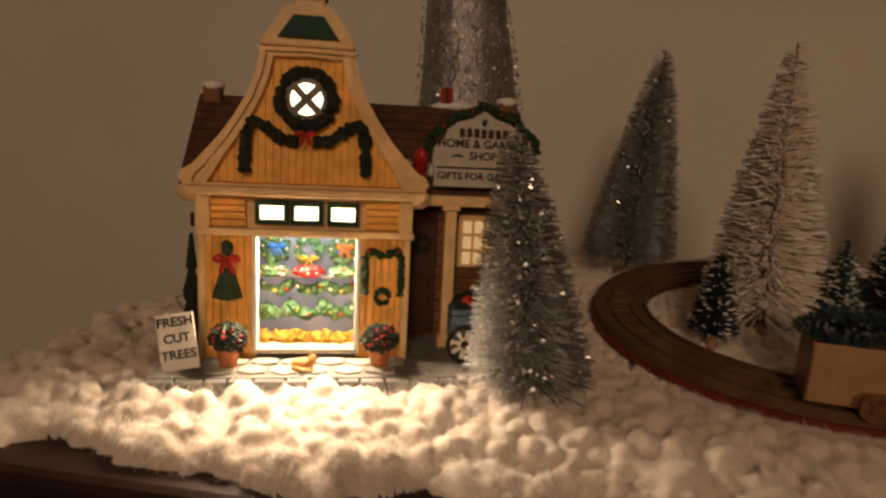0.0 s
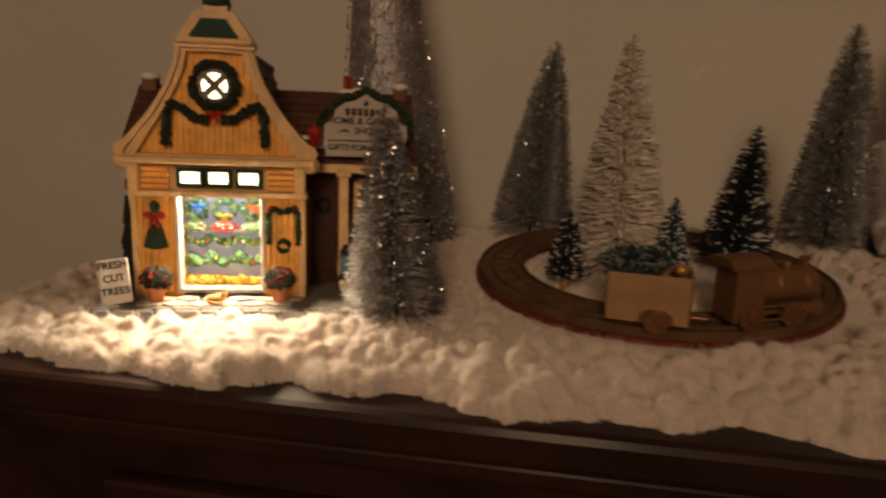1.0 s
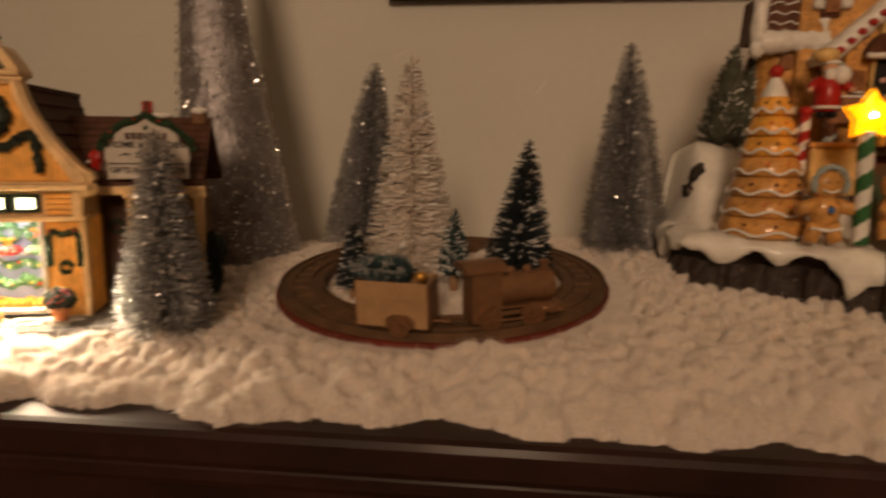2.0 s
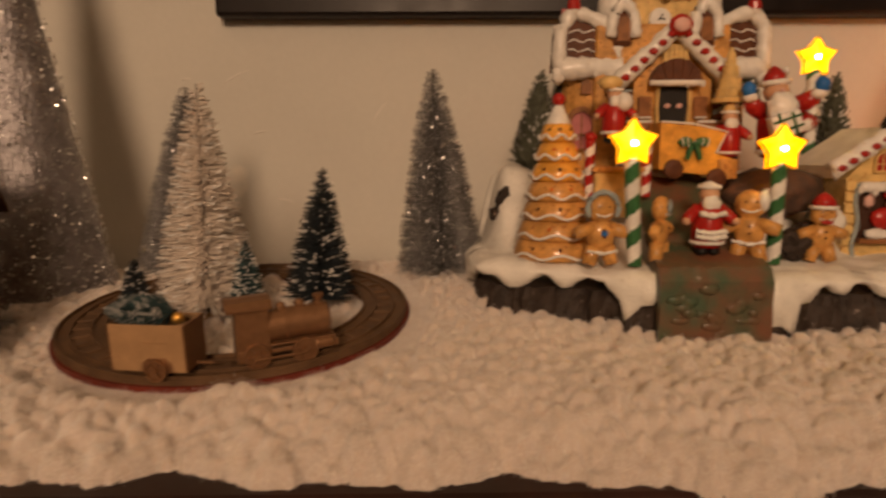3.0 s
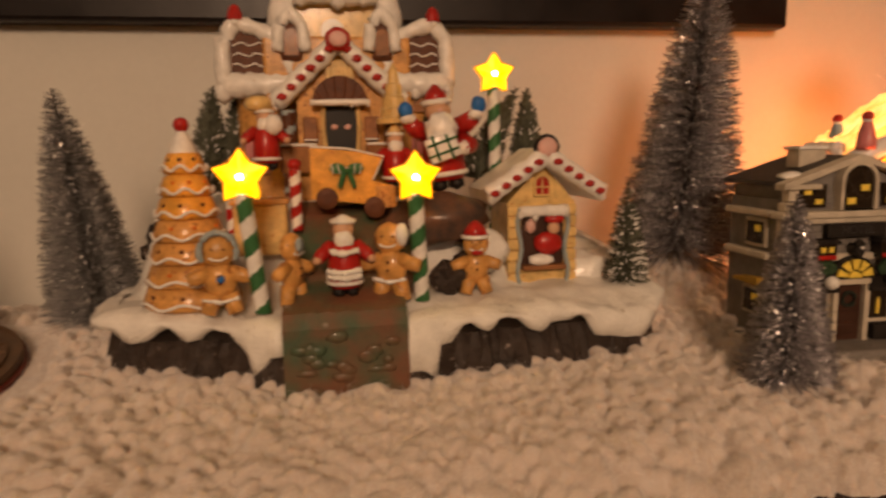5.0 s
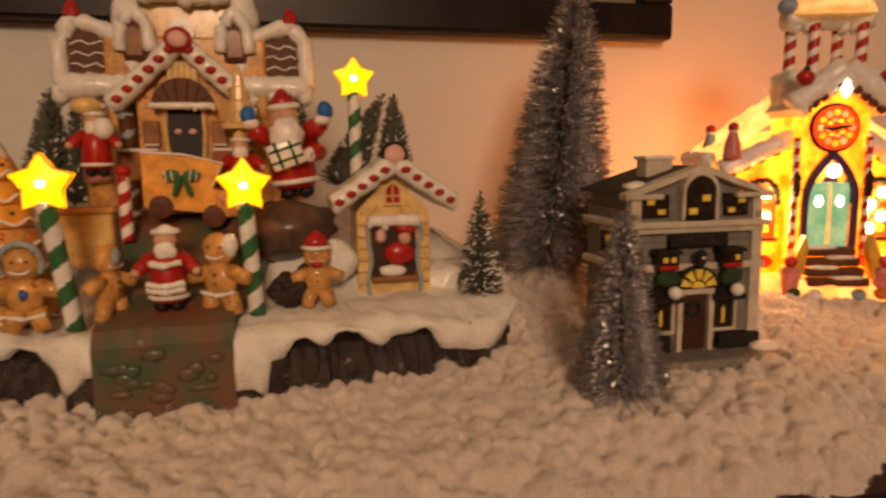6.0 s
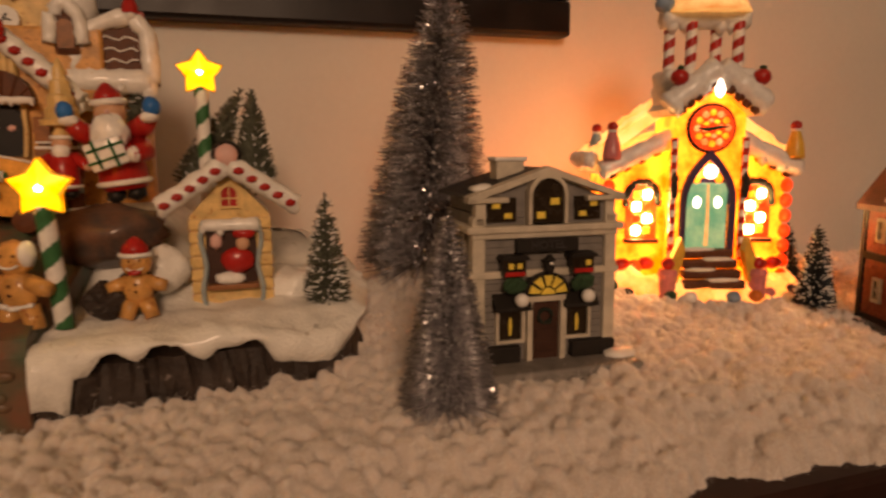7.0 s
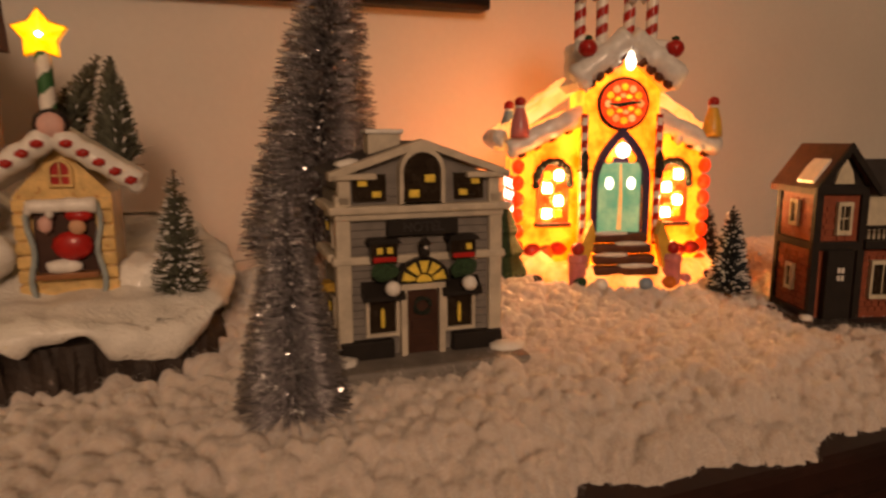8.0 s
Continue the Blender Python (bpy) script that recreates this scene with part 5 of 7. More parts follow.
def brick_house():
    ob = thing("brick_house", "dark timbered ceramic house with orange brick walls", "model house", pose(0.989, 0.287, 0.0, 0, 0, -19) @ Matrix.Diagonal((0.54, 0.80, 0.98, 1)))
    part("base", box((0.045, 0.022, 0.0115), (0.118, 0.078, 0.012), bev=0.002), "slate", ob)
    part("wall", box((0.0270, 0.026, 0.0560), (0.0530, 0.051, 0.080)), "brick_red", ob)

    def bricks(x0, x1, z0, z1, y, side=False):
        rows = int((z1 - z0) / 0.0036)
        for r in range(rows):
            n = max(2, int((x1 - x0) / 0.0075))
            w = (x1 - x0) / n
            for k in range(n):
                cx = x0 + (k + 0.5) * w + (w * 0.25 if r % 2 else -w * 0.2)
                cx = min(max(cx, x0 + w * 0.45), x1 - w * 0.45)
                c = (y, cx, z0 + (r + 0.5) * 0.0036) if side else (cx, y, z0 + (r + 0.5) * 0.0036)
                s = (0.0012, w * 0.86, 0.0028) if side else (w * 0.86, 0.0012, 0.0028)
                part("brick", box(c, s), "brick_red", ob)
    bricks(0.003, 0.048, 0.021, 0.059, 0.0, True)
    bricks(0.003, 0.048, 0.067, 0.094, 0.0, True)
    bricks(0.0095, 0.045, 0.066, 0.090, 0.0)
    for x in (0.002, 0.0525):
        part("post", box((x, 0.0, 0.0560), (0.0085, 0.0050, 0.082), bev=0.0008), "timber", ob)
    part("post", box((0.0, 0.050, 0.0560), (0.0050, 0.006, 0.082), bev=0.0008), "timber", ob)
    for z in (0.0630, 0.0970):
        part("beam", box((0.0270, 0.0, z), (0.0580, 0.0052, 0.0056), bev=0.0008), "timber", ob)
        part("beam", box((0.0, 0.026, z), (0.0052, 0.0540, 0.0050), bev=0.0008), "timber", ob)
    part("skirting", box((0.0, 0.026, 0.0195), (0.0050, 0.0540, 0.0050), bev=0.0008), "timber", ob)
    g = part("gable", poly([(-0.001, 0.0970), (0.055, 0.0970), (0.0300, 0.1205), (0.0240, 0.1205)], -0.0010, 0.052), "timber", ob)
    part("gable_panel", poly([(0.0165, 0.1010), (0.0375, 0.1010), (0.0345, 0.1085), (0.0270, 0.1160), (0.0195, 0.1085)], -0.0028, -0.0008), "pale_trim", g, "pale cream gable panel")
    for s in (-1, 1):
        part("roof_slope", poly([(0.027 + s * 0.0345, 0.0945), (0.027 + s * 0.0345, 0.0985), (0.027, 0.1250), (0.027, 0.1210)], -0.0060, 0.058), "shingle", ob)
        part("barge_board", poly([(0.027 + s * 0.0350, 0.0940), (0.027 + s * 0.0350, 0.0990), (0.027, 0.1255), (0.027, 0.1195)], -0.0090, -0.0062), "timber", ob)
    part("snow_patch", poly([(-0.0050, 0.1012), (0.0120, 0.1140), (0.0124, 0.1158), (0.0040, 0.1108), (-0.0055, 0.1030)], 0.000, 0.022), "icing", ob)

    def win(x, z, w, h, side=False):
        o = [(x - w / 2, z), (x + w / 2, z), (x + w / 2, z + h), (x - w / 2, z + h)]
        i = [(x - w * 0.32, z + h * 0.14), (x + w * 0.32, z + h * 0.14), (x + w * 0.32, z + h * 0.88), (x - w * 0.32, z + h * 0.88)]
        fr = holed(o, i, -0.0040, 0.0)
        gl = box((x, -0.0008, z + h / 2), (w * 0.70, 0.0010, h * 0.80))
        bar = box((x, -0.0020, z + h / 2), (0.0010, 0.0010, h * 0.78))
        box((x, -0.0020, z + h / 2), (w * 0.66, 0.0010, 0.0009), bm=bar)
        if side:
            for b in (fr, gl, bar):
                bmesh.ops.transform(b, matrix=Matrix.Rotation(radians(-90), 4, "Z"), verts=b.verts)
        f = part("window", fr, "pale_trim", ob, "pale window surround")
        part("glass", gl, "window_dark", f)
        part("glazing_bar", bar, "pale_trim", f)
    win(0.0300, 0.0700, 0.0165, 0.0200)
    win(-0.0255, 0.0735, 0.0110, 0.0165, True)
    win(-0.0255, 0.0320, 0.0110, 0.0170, True)
    dr = part("door", box((0.0270, -0.0035, 0.0385), (0.0300, 0.0070, 0.0450), bev=0.0010), "timber", ob, "dark timber door")
    for i in (0, 1):
        for j in (0, 1):
            part("pane", box((0.0252 + i * 0.0042, -0.0074, 0.0440 + j * 0.0048), (0.0030, 0.0010, 0.0034), bev=0.0004), "icing", dr)
    wing = part("wing_wall", box((0.0790, 0.026, 0.0400), (0.0510, 0.048, 0.048)), "brick_red", ob)
    bricks(0.056, 0.103, 0.021, 0.060, 0.0012)
    o = [(0.0660, 0.0300), (0.0950, 0.0300), (0.0950, 0.0540), (0.0660, 0.0540)]
    i = [(0.0685, 0.0325), (0.0925, 0.0325), (0.0925, 0.0515), (0.0685, 0.0515)]
    sw = part("wing_window", holed(o, i, -0.0030, 0.0020), "pale_trim", ob)
    part("glass", box((0.0805, 0.0, 0.0420), (0.0240, 0.0010, 0.0190)), "window_dark", sw)
    part("glazing_bar", box((0.0805, -0.0015, 0.0420), (0.0010, 0.0012, 0.0190)), "pale_trim", sw)
    part("wing_beam", box((0.0800, -0.001, 0.0640), (0.0520, 0.0090, 0.0055), bev=0.0008), "timber", ob)
    part("balcony_rail", box((0.0800, -0.0015, 0.0745), (0.0500, 0.0026, 0.0022), bev=0.0005), "timber", ob)
    for k in range(9):
        part("baluster", box((0.0575 + k * 0.0056, -0.0015, 0.0695), (0.0012, 0.0012, 0.0080)), "timber", ob)
    part("upper_wall", box((0.0800, 0.033, 0.0800), (0.0480, 0.034, 0.032)), "pale_trim", ob)
    part("wing_roof", prism([(0.010, 0.0935), (0.010, 0.0965), (0.032, 0.1150), (0.056, 0.0965), (0.056, 0.0935)], 0.0555, 0.1060), "slate", ob)
    part("snow_patch", blob((-0.004, -0.004, 0.0185), (0.0075, 0.0055, 0.0025), 2, 0.3), "icing", ob, smooth=True)


brick_house()
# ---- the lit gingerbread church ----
# walls, roofs and candy emit, in place of bulb light through the porcelain
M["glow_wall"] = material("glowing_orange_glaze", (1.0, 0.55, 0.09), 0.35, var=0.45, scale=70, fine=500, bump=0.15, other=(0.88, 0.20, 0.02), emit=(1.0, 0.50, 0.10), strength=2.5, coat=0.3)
M["glow_hot"] = material("brightly_lit_panes", (1.0, 0.97, 0.9), 0.4, var=0.05, bump=0, emit=(1.0, 0.54, 0.19), strength=250.0)
M["glow_soft"] = material("softly_lit_panes", (1.0, 0.97, 0.9), 0.4, var=0.05, bump=0, emit=(1.0, 0.90, 0.72), strength=4.5)
M["glow_red"] = material("glowing_red_glass", (0.9, 0.16, 0.05), 0.3, var=0.3, scale=250, bump=0.1, emit=(1.0, 0.18, 0.04), strength=1.1)
M["glow_green"] = material("glowing_green_door", (0.16, 0.42, 0.30), 0.3, var=0.5, scale=60, bump=0.1, other=(0.50, 0.62, 0.42), emit=(0.50, 0.78, 0.52), strength=0.55)
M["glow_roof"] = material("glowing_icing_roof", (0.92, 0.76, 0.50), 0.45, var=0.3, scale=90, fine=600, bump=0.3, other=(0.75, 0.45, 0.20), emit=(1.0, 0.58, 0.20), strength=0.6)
# base snow emits orange itself, for the church light that falls on it
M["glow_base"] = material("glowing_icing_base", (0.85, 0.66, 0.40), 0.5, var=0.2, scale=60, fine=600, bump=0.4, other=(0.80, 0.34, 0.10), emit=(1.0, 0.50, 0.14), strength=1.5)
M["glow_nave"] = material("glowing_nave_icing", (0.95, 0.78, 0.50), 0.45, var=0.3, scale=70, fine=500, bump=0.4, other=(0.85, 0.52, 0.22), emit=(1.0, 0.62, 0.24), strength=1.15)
M["choc"] = material("chocolate", (0.130, 0.046, 0.020), 0.5, var=0.35, scale=150, bump=0.3)
M["pink"] = material("pink_candy", (0.60, 0.20, 0.20), 0.35, var=0.2, scale=150, coat=0.3)
M["purple"] = material("purple_trim", (0.065, 0.035, 0.095), 0.4, var=0.25, scale=150)
M["candy_yellow"] = material("yellow_candy", (0.70, 0.42, 0.06), 0.35, var=0.2, scale=150, coat=0.3)
M["candy_blue"] = material("pale_blue_candy", (0.25, 0.34, 0.45), 0.35, var=0.2, scale=150, coat=0.3)
M["sugar"] = material("sugar_icing", (0.80, 0.78, 0.74), 0.35, var=0.15, scale=200, fine=1400, bump=0.6, coat=0.5)


def stripes(name, x, y, z0, z1, r, mat_a, mat_b, parent, turns=3.0, seg=12, rows=36, tilt=(0.0, 0.0), wide=0.5, label=""):
    """A candy cane pole with two colours winding round it."""
    bm = bmesh.new()
    grid = []
    for j in range(rows + 1):
        t = j / rows
        grid.append([bm.verts.new((x + tilt[0] * t + r * math.cos(2 * math.pi * k / seg), y + tilt[1] * t + r * math.sin(2 * math.pi * k / seg), z0 + (z1 - z0) * t)) for k in range(seg)])
    for j in range(rows):
        for k in range(seg):
            f = bm.faces.new((grid[j][k], grid[j][(k + 1) % seg], grid[j + 1][(k + 1) % seg], grid[j + 1][k]))
            f.material_index = 1 if ((j / rows) * turns - k / seg) % 1.0 < wide else 0
            f.smooth = True
    bm.faces.new(grid[0][::-1])
    bm.faces.new(grid[-1])
    ob = part(name, bm, mat_a, parent, label)
    ob.data.materials.append(M[mat_b])
    return ob


def icing_line(pts, r, seed=0, drops=0.5):
    """Thick icing along a line, with lumps hanging from it."""
    bm = leafy(pts, r, seed, 12, 0.0036, 0.11)
    rng = random.Random(seed)
    for a, b in zip(pts, pts[1:]):
        a, b = Vector(a), Vector(b)
        n = max(1, int((b - a).length / (r * 1.7)))
        for k in range(n):
            p = a.lerp(b, (k + rng.random()) / n)
            blob((p.x, p.y - r * 0.2, p.z - r * rng.uniform(0.1, drops * 2)), (r * rng.uniform(0.5, 0.8), r * 0.7, r * rng.uniform(0.6, 1.1)), 1, 0.2, bm)
    return bm


CHURCH = pose(0.9335, 0.405, 0.0, 0, 0, -16)


def church():
    ob = thing("gingerbread_church", "glowing orange gingerbread church with iced roofs and green door", "model house", CHURCH)
    cx = -0.003
    rng = random.Random(2)
    # lumps round the base carry the church's light as their own glow
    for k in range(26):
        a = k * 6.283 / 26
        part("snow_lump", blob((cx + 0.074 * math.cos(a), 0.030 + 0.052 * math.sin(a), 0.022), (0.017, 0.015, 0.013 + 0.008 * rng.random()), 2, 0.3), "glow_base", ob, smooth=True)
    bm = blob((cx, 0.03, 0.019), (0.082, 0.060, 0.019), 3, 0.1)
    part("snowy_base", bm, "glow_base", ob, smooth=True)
    # side halves of the front and the nave behind
    for s in (-1, 1):
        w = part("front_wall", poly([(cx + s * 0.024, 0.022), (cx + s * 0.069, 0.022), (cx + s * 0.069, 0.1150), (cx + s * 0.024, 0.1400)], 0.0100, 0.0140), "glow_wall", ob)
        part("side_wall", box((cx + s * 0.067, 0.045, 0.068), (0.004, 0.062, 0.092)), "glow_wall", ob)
        for k in range(7):
            part("candy_quoin", blob((cx + s * 0.0705, 0.0095, 0.034 + k * 0.0120), (0.0048, 0.0050, 0.0058), 2, 0.08), "glow_red", ob, smooth=True)
        # arched window with lit panes
        x = cx + s * 0.0450
        fr = part("arched_window", poly(arch(0.0240, 0.0440, 10, x, 0.0640), 0.0065, 0.0102), "glow_red", ob)
        part("window_hood", leafy([(x + 0.0128 * math.cos(math.pi * k / 10), 0.0065, 0.0950 + 0.0150 * math.sin(math.pi * k / 10)) for k in range(-1, 12)], 0.0028, 3), "dark_garland", fr)
        part("window_sill", box((x, 0.0060, 0.0632), (0.0270, 0.0070, 0.0034), bev=0.0010), "choc", fr)
        for j in range(4):
            part("pane", box((x + (0.0043 if j % 2 else -0.0043), 0.0060, 0.0715 + j * 0.0094), (0.0058, 0.0020, 0.0066), bev=0.0012), "glow_hot", fr)
            part("pane", box((x - (0.0043 if j % 2 else -0.0043), 0.0062, 0.0715 + j * 0.0094), (0.0056, 0.0016, 0.0062), bev=0.0008), "glow_red" if j % 3 else "glow_wall", fr)
        # iced slope
        a, b = (cx + s * 0.0225, 0.0050, 0.1445), (cx + s * 0.0780, 0.0050, 0.1190)
        part("eave_icing", icing_line([a, b], 0.0072, 4 + s), "sugar", ob, smooth=True)
        part("side_roof", poly([(cx + s * 0.020, 0.1400), (cx + s * 0.020, 0.1500), (cx + s * 0.0800, 0.1240), (cx + s * 0.0800, 0.1170)], 0.0060, 0.080), "glow_roof", ob)
        for k in range(4):
            t = (k + 0.5) / 4
            part("chocolate_drop", blob((cx + s * (0.030 + 0.045 * t), 0.0070, 0.1355 - 0.0225 * t), (0.0050, 0.0030, 0.0040), 1, 0.2), "choc", ob, smooth=True)
        # gumdrop candles on the eaves
        for v, mt in ((0.002, "candy_yellow" if s > 0 else "pink"), (0.050, "candy_blue")):
            if s > 0 and v > 0.01:
                continue
            u = cx + s * 0.0710
            c = part("gumdrop", lathe([(0.0070, 0.1270), (0.0072, 0.1300), (0.0060, 0.1390), (0.0038, 0.1460), (0.0028, 0.1490)], (u, v, 0), 16), mt, ob, smooth=True)
            part("cherry", blob((u, v, 0.1520), (0.0042, 0.0042, 0.0040), 2, 0.05), "red", c, smooth=True)
            part("candle_snow", blob((u, v, 0.1488), (0.0044, 0.0044, 0.0018), 1, 0.1), "icing", c, smooth=True)
    # tower
    t0 = -0.0075
    for x, w in ((cx - 0.0215, 0.009), (cx + 0.0215, 0.009)):
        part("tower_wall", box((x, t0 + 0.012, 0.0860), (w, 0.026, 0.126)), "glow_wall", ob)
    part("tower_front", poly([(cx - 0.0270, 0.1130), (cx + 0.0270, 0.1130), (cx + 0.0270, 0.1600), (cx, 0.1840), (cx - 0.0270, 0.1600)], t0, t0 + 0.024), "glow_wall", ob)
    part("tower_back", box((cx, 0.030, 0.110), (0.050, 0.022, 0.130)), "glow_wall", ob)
    for s in (-1, 1):
        stripes("candy_column", cx + s * 0.0270, t0 - 0.0020, 0.050, 0.1430, 0.0026, "icing", "red", ob, 9)
        part("lantern", lathe([(0.0022, 0), (0.0030, 0.006), (0.0024, 0.013), (0.0036, 0.0140), (0.0006, 0.0200)], (cx + s * 0.0270, t0 - 0.0052, 0.098), 9), "timber", ob)
        part("lantern_arm", box((cx + s * 0.0270, t0 - 0.0050, 0.1035), (0.0110, 0.0010, 0.0010)), "timber", ob)
    # pointed doorway
    outer, inn = arch(0.0420, 0.0760, 10, cx, 0.0580, True), arch(0.0340, 0.0690, 10, cx, 0.0580, True)
    part("door_arch", holed(outer, inn, t0 - 0.0045, t0 + 0.004), "purple", ob, "dark purple pointed arch")
    part("fan_wall", poly(inn, t0 + 0.0010, t0 + 0.0030), "purple", ob)
    dr = part("door", box((cx, t0 - 0.0002, 0.0840), (0.0310, 0.0030, 0.0500), bev=0.0006), "glow_green", ob, "glowing green double door")
    part("door_gap", tube([(cx, t0 - 0.0020, 0.0610), (cx + 0.0006, t0 - 0.0020, 0.0850), (cx, t0 - 0.0020, 0.1080)], [0.0018, 0.0012, 0.0008], 6), "glow_roof", dr)
    for s in (-1, 1):
        part("door_pane", blob((cx + s * 0.0080, t0 - 0.0020, 0.0945), (0.0030, 0.0014, 0.0044), 2, 0.05), "glow_soft", dr, smooth=True)
        part("fan_pane", blob((cx + s * 0.0085, t0 - 0.0010, 0.1125), (0.0032, 0.0014, 0.0040), 2, 0.1), "glow_wall", dr, smooth=True)
    part("fan_light", blob((cx, t0 - 0.0056, 0.1178), (0.0052, 0.0020, 0.0054), 3, 0.02), "glow_soft", ob, smooth=True)
    # clock
    ck = part("clock", poly(ring(0.0185, 32, cx, 0.1500), t0 - 0.0030, t0 + 0.001), "timber", ob)
    part("clock_face", poly(ring(0.0165, 32, cx, 0.1500), t0 - 0.0042, t0 - 0.0028), "glow_red", ck)
    for k in range(12):
        a = k * math.pi / 6
        part("clock_petal", blob((cx + 0.0115 * math.cos(a), t0 - 0.0046, 0.1500 + 0.0115 * math.sin(a)), (0.0026, 0.0012, 0.0026), 2, 0.15), "glow_wall" if k % 2 else "glow_roof", ck, smooth=True)
    for k in range(8):
        a = k * math.pi / 4 + 0.2
        part("clock_petal", blob((cx + 0.0058 * math.cos(a), t0 - 0.0046, 0.1500 + 0.0058 * math.sin(a)), (0.0022, 0.0010, 0.0016), 2, 0.2), "glow_wall" if k % 2 else "glow_roof", ck, smooth=True)
    part("clock_hand", tube([(cx - 0.0110, t0 - 0.0060, 0.1500), (cx - 0.003, t0 - 0.0060, 0.1490), (cx + 0.004, t0 - 0.0060, 0.1505), (cx + 0.0115, t0 - 0.0060, 0.1510)], [0.0006, 0.0016, 0.0014, 0.0005], 6), "green_roof", ck)
    # iced tower roof
    for s in (-1, 1):
        part("tower_roof", poly([(cx, 0.1840), (cx, 0.1960), (cx + s * 0.0180, 0.1880), (cx + s * 0.0370, 0.1640), (cx + s * 0.0330, 0.1590)], t0 - 0.010, 0.030), "sugar", ob)
        part("roof_icing", icing_line([(cx + s * 0.001, t0 - 0.010, 0.1935), (cx + s * 0.0370, t0 - 0.010, 0.1660)], 0.0085, 7 + s), "sugar", ob, smooth=True)
        for k in range(5):
            t = (k + 0.4) / 5
            part("chocolate_drop", blob((cx + s * 0.0310 * t, t0 - 0.0125, 0.1840 - 0.0235 * t), (0.0046, 0.0030, 0.0042), 1, 0.2), "choc", ob, smooth=True)
        ch = part("cherry", blob((cx + s * 0.0300, t0 - 0.014, 0.1860), (0.0066, 0.0060, 0.0062), 2, 0.04), "red", ob, smooth=True)
        part("cherry_leaf", blob((cx + s * 0.0300, t0 - 0.015, 0.1925), (0.0030, 0.0020, 0.0020), 1, 0.3), "garland", ch)
    mass = box((cx + 0.002, 0.014, 0.1800), (0.072, 0.034, 0.030), bev=0.005)
    bmesh.ops.subdivide_edges(mass, edges=list(mass.edges), cuts=5, use_grid_fill=True)
    for v in mass.verts:
        v.co += Vector((noise.noise(v.co * 90), noise.noise(v.co * 90 + Vector((5, 0, 0))), noise.noise(v.co * 90 + Vector((0, 7, 0))))) * 0.0030
    part("roof_mass", mass, "sugar", ob, "thick white icing on the tower roof", smooth=True)
    part("gable_light", blob((cx, t0 - 0.0140, 0.1780), (0.0038, 0.0028, 0.0066), 2, 0.03), "glow_soft", ob, smooth=True)
    # belfry of candy pillars
    for x, v in ((-0.0260, 0.004), (-0.0130, -0.006), (0.0100, 0.004), (0.0230, -0.006)):
        stripes("candy_pillar", cx + x, 0.010 + v, 0.1900, 0.2290, 0.0042, "icing", "red", ob, 3.2)
    # nave roof behind the front, thick with icing that emits its own glow
    for s in (-1, 1):
        nave = part("nave_roof", poly([(cx + s * 0.006, 0.1740), (cx + s * 0.006, 0.1830), (cx + s * 0.0830, 0.1290), (cx + s * 0.0830, 0.1200)], 0.0240, 0.0740), "glow_nave", ob, "icing roof with a glow of its own")
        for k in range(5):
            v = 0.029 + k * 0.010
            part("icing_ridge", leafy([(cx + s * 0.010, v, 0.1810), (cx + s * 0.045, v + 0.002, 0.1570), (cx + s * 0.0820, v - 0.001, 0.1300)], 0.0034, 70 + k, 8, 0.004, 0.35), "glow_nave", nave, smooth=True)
        part("eave_icing", icing_line([(cx + s * 0.0820, 0.0200, 0.1270), (cx + s * 0.0820, 0.0740, 0.1270)], 0.0065, 80 + s), "sugar", nave, smooth=True)
    part("belfry_slab", icing_line([(cx - 0.034, 0.010, 0.2330), (cx + 0.032, 0.010, 0.2330)], 0.0085, 12), "sugar", ob, smooth=True)
    part("belfry_roof", lathe([(0.033, 0.2360), (0.030, 0.2420), (0.018, 0.2560), (0.004, 0.2680)], (cx, 0.012, 0), 18), "glow_roof", ob, smooth=True)
    part("side_ball", blob((cx - 0.034, 0.004, 0.2420), (0.0075, 0.0070, 0.0070), 2, 0.05), "candy_blue", ob, smooth=True)
    # steps, rails and sweets on the snow
    for k in range(4):
        st = part("step", box((cx, t0 - 0.004 - (3 - k) * 0.0050, 0.0345 + k * 0.0070), (0.0460 - k * 0.002, 0.0100, 0.0066), bev=0.0018), "choc", ob)
        part("step_snow", blob((cx + (-0.008 if k % 2 else 0.006), t0 - 0.0065 - (3 - k) * 0.0050, 0.0380 + k * 0.0070), (0.0130, 0.0040, 0.0018), 2, 0.35), "icing", st, smooth=True)
    for s in (-1, 1):
        part("stair_rail", poly([(cx + s * 0.0250, 0.0700), (cx + s * 0.0350, 0.0460), (cx + s * 0.0350, 0.0360), (cx + s * 0.0270, 0.0360), (cx + s * 0.0220, 0.0600)], t0 - 0.020, t0 - 0.012), "candy_yellow", ob)
        po = part("rail_post", lathe([(0.0062, 0.024), (0.0064, 0.040), (0.0074, 0.042), (0.0062, 0.046)], (cx + s * 0.0340, t0 - 0.0180, 0), 14), "pink", ob)
        part("cherry", blob((cx + s * 0.0340, t0 - 0.0180, 0.0500), 0.0050, 2, 0.04), "red", po, smooth=True)
    for x, v, mt in ((-0.062, -0.020, "black_paint"), (-0.033, -0.030, "garland"), (0.012, -0.036, "candy_blue"), (0.045, -0.022, "pink"), (0.068, -0.012, "purple"), (0.030, -0.033, "orange_bow"), (-0.050, -0.014, "red"), (0.055, -0.010, "red"), (-0.072, -0.006, "orange_bow"), (-0.020, -0.036, "icing")):
        part("sweet", blob((cx + x, v, 0.0265), (0.0054, 0.0050, 0.0046), 2, 0.1), mt, ob, smooth=True)
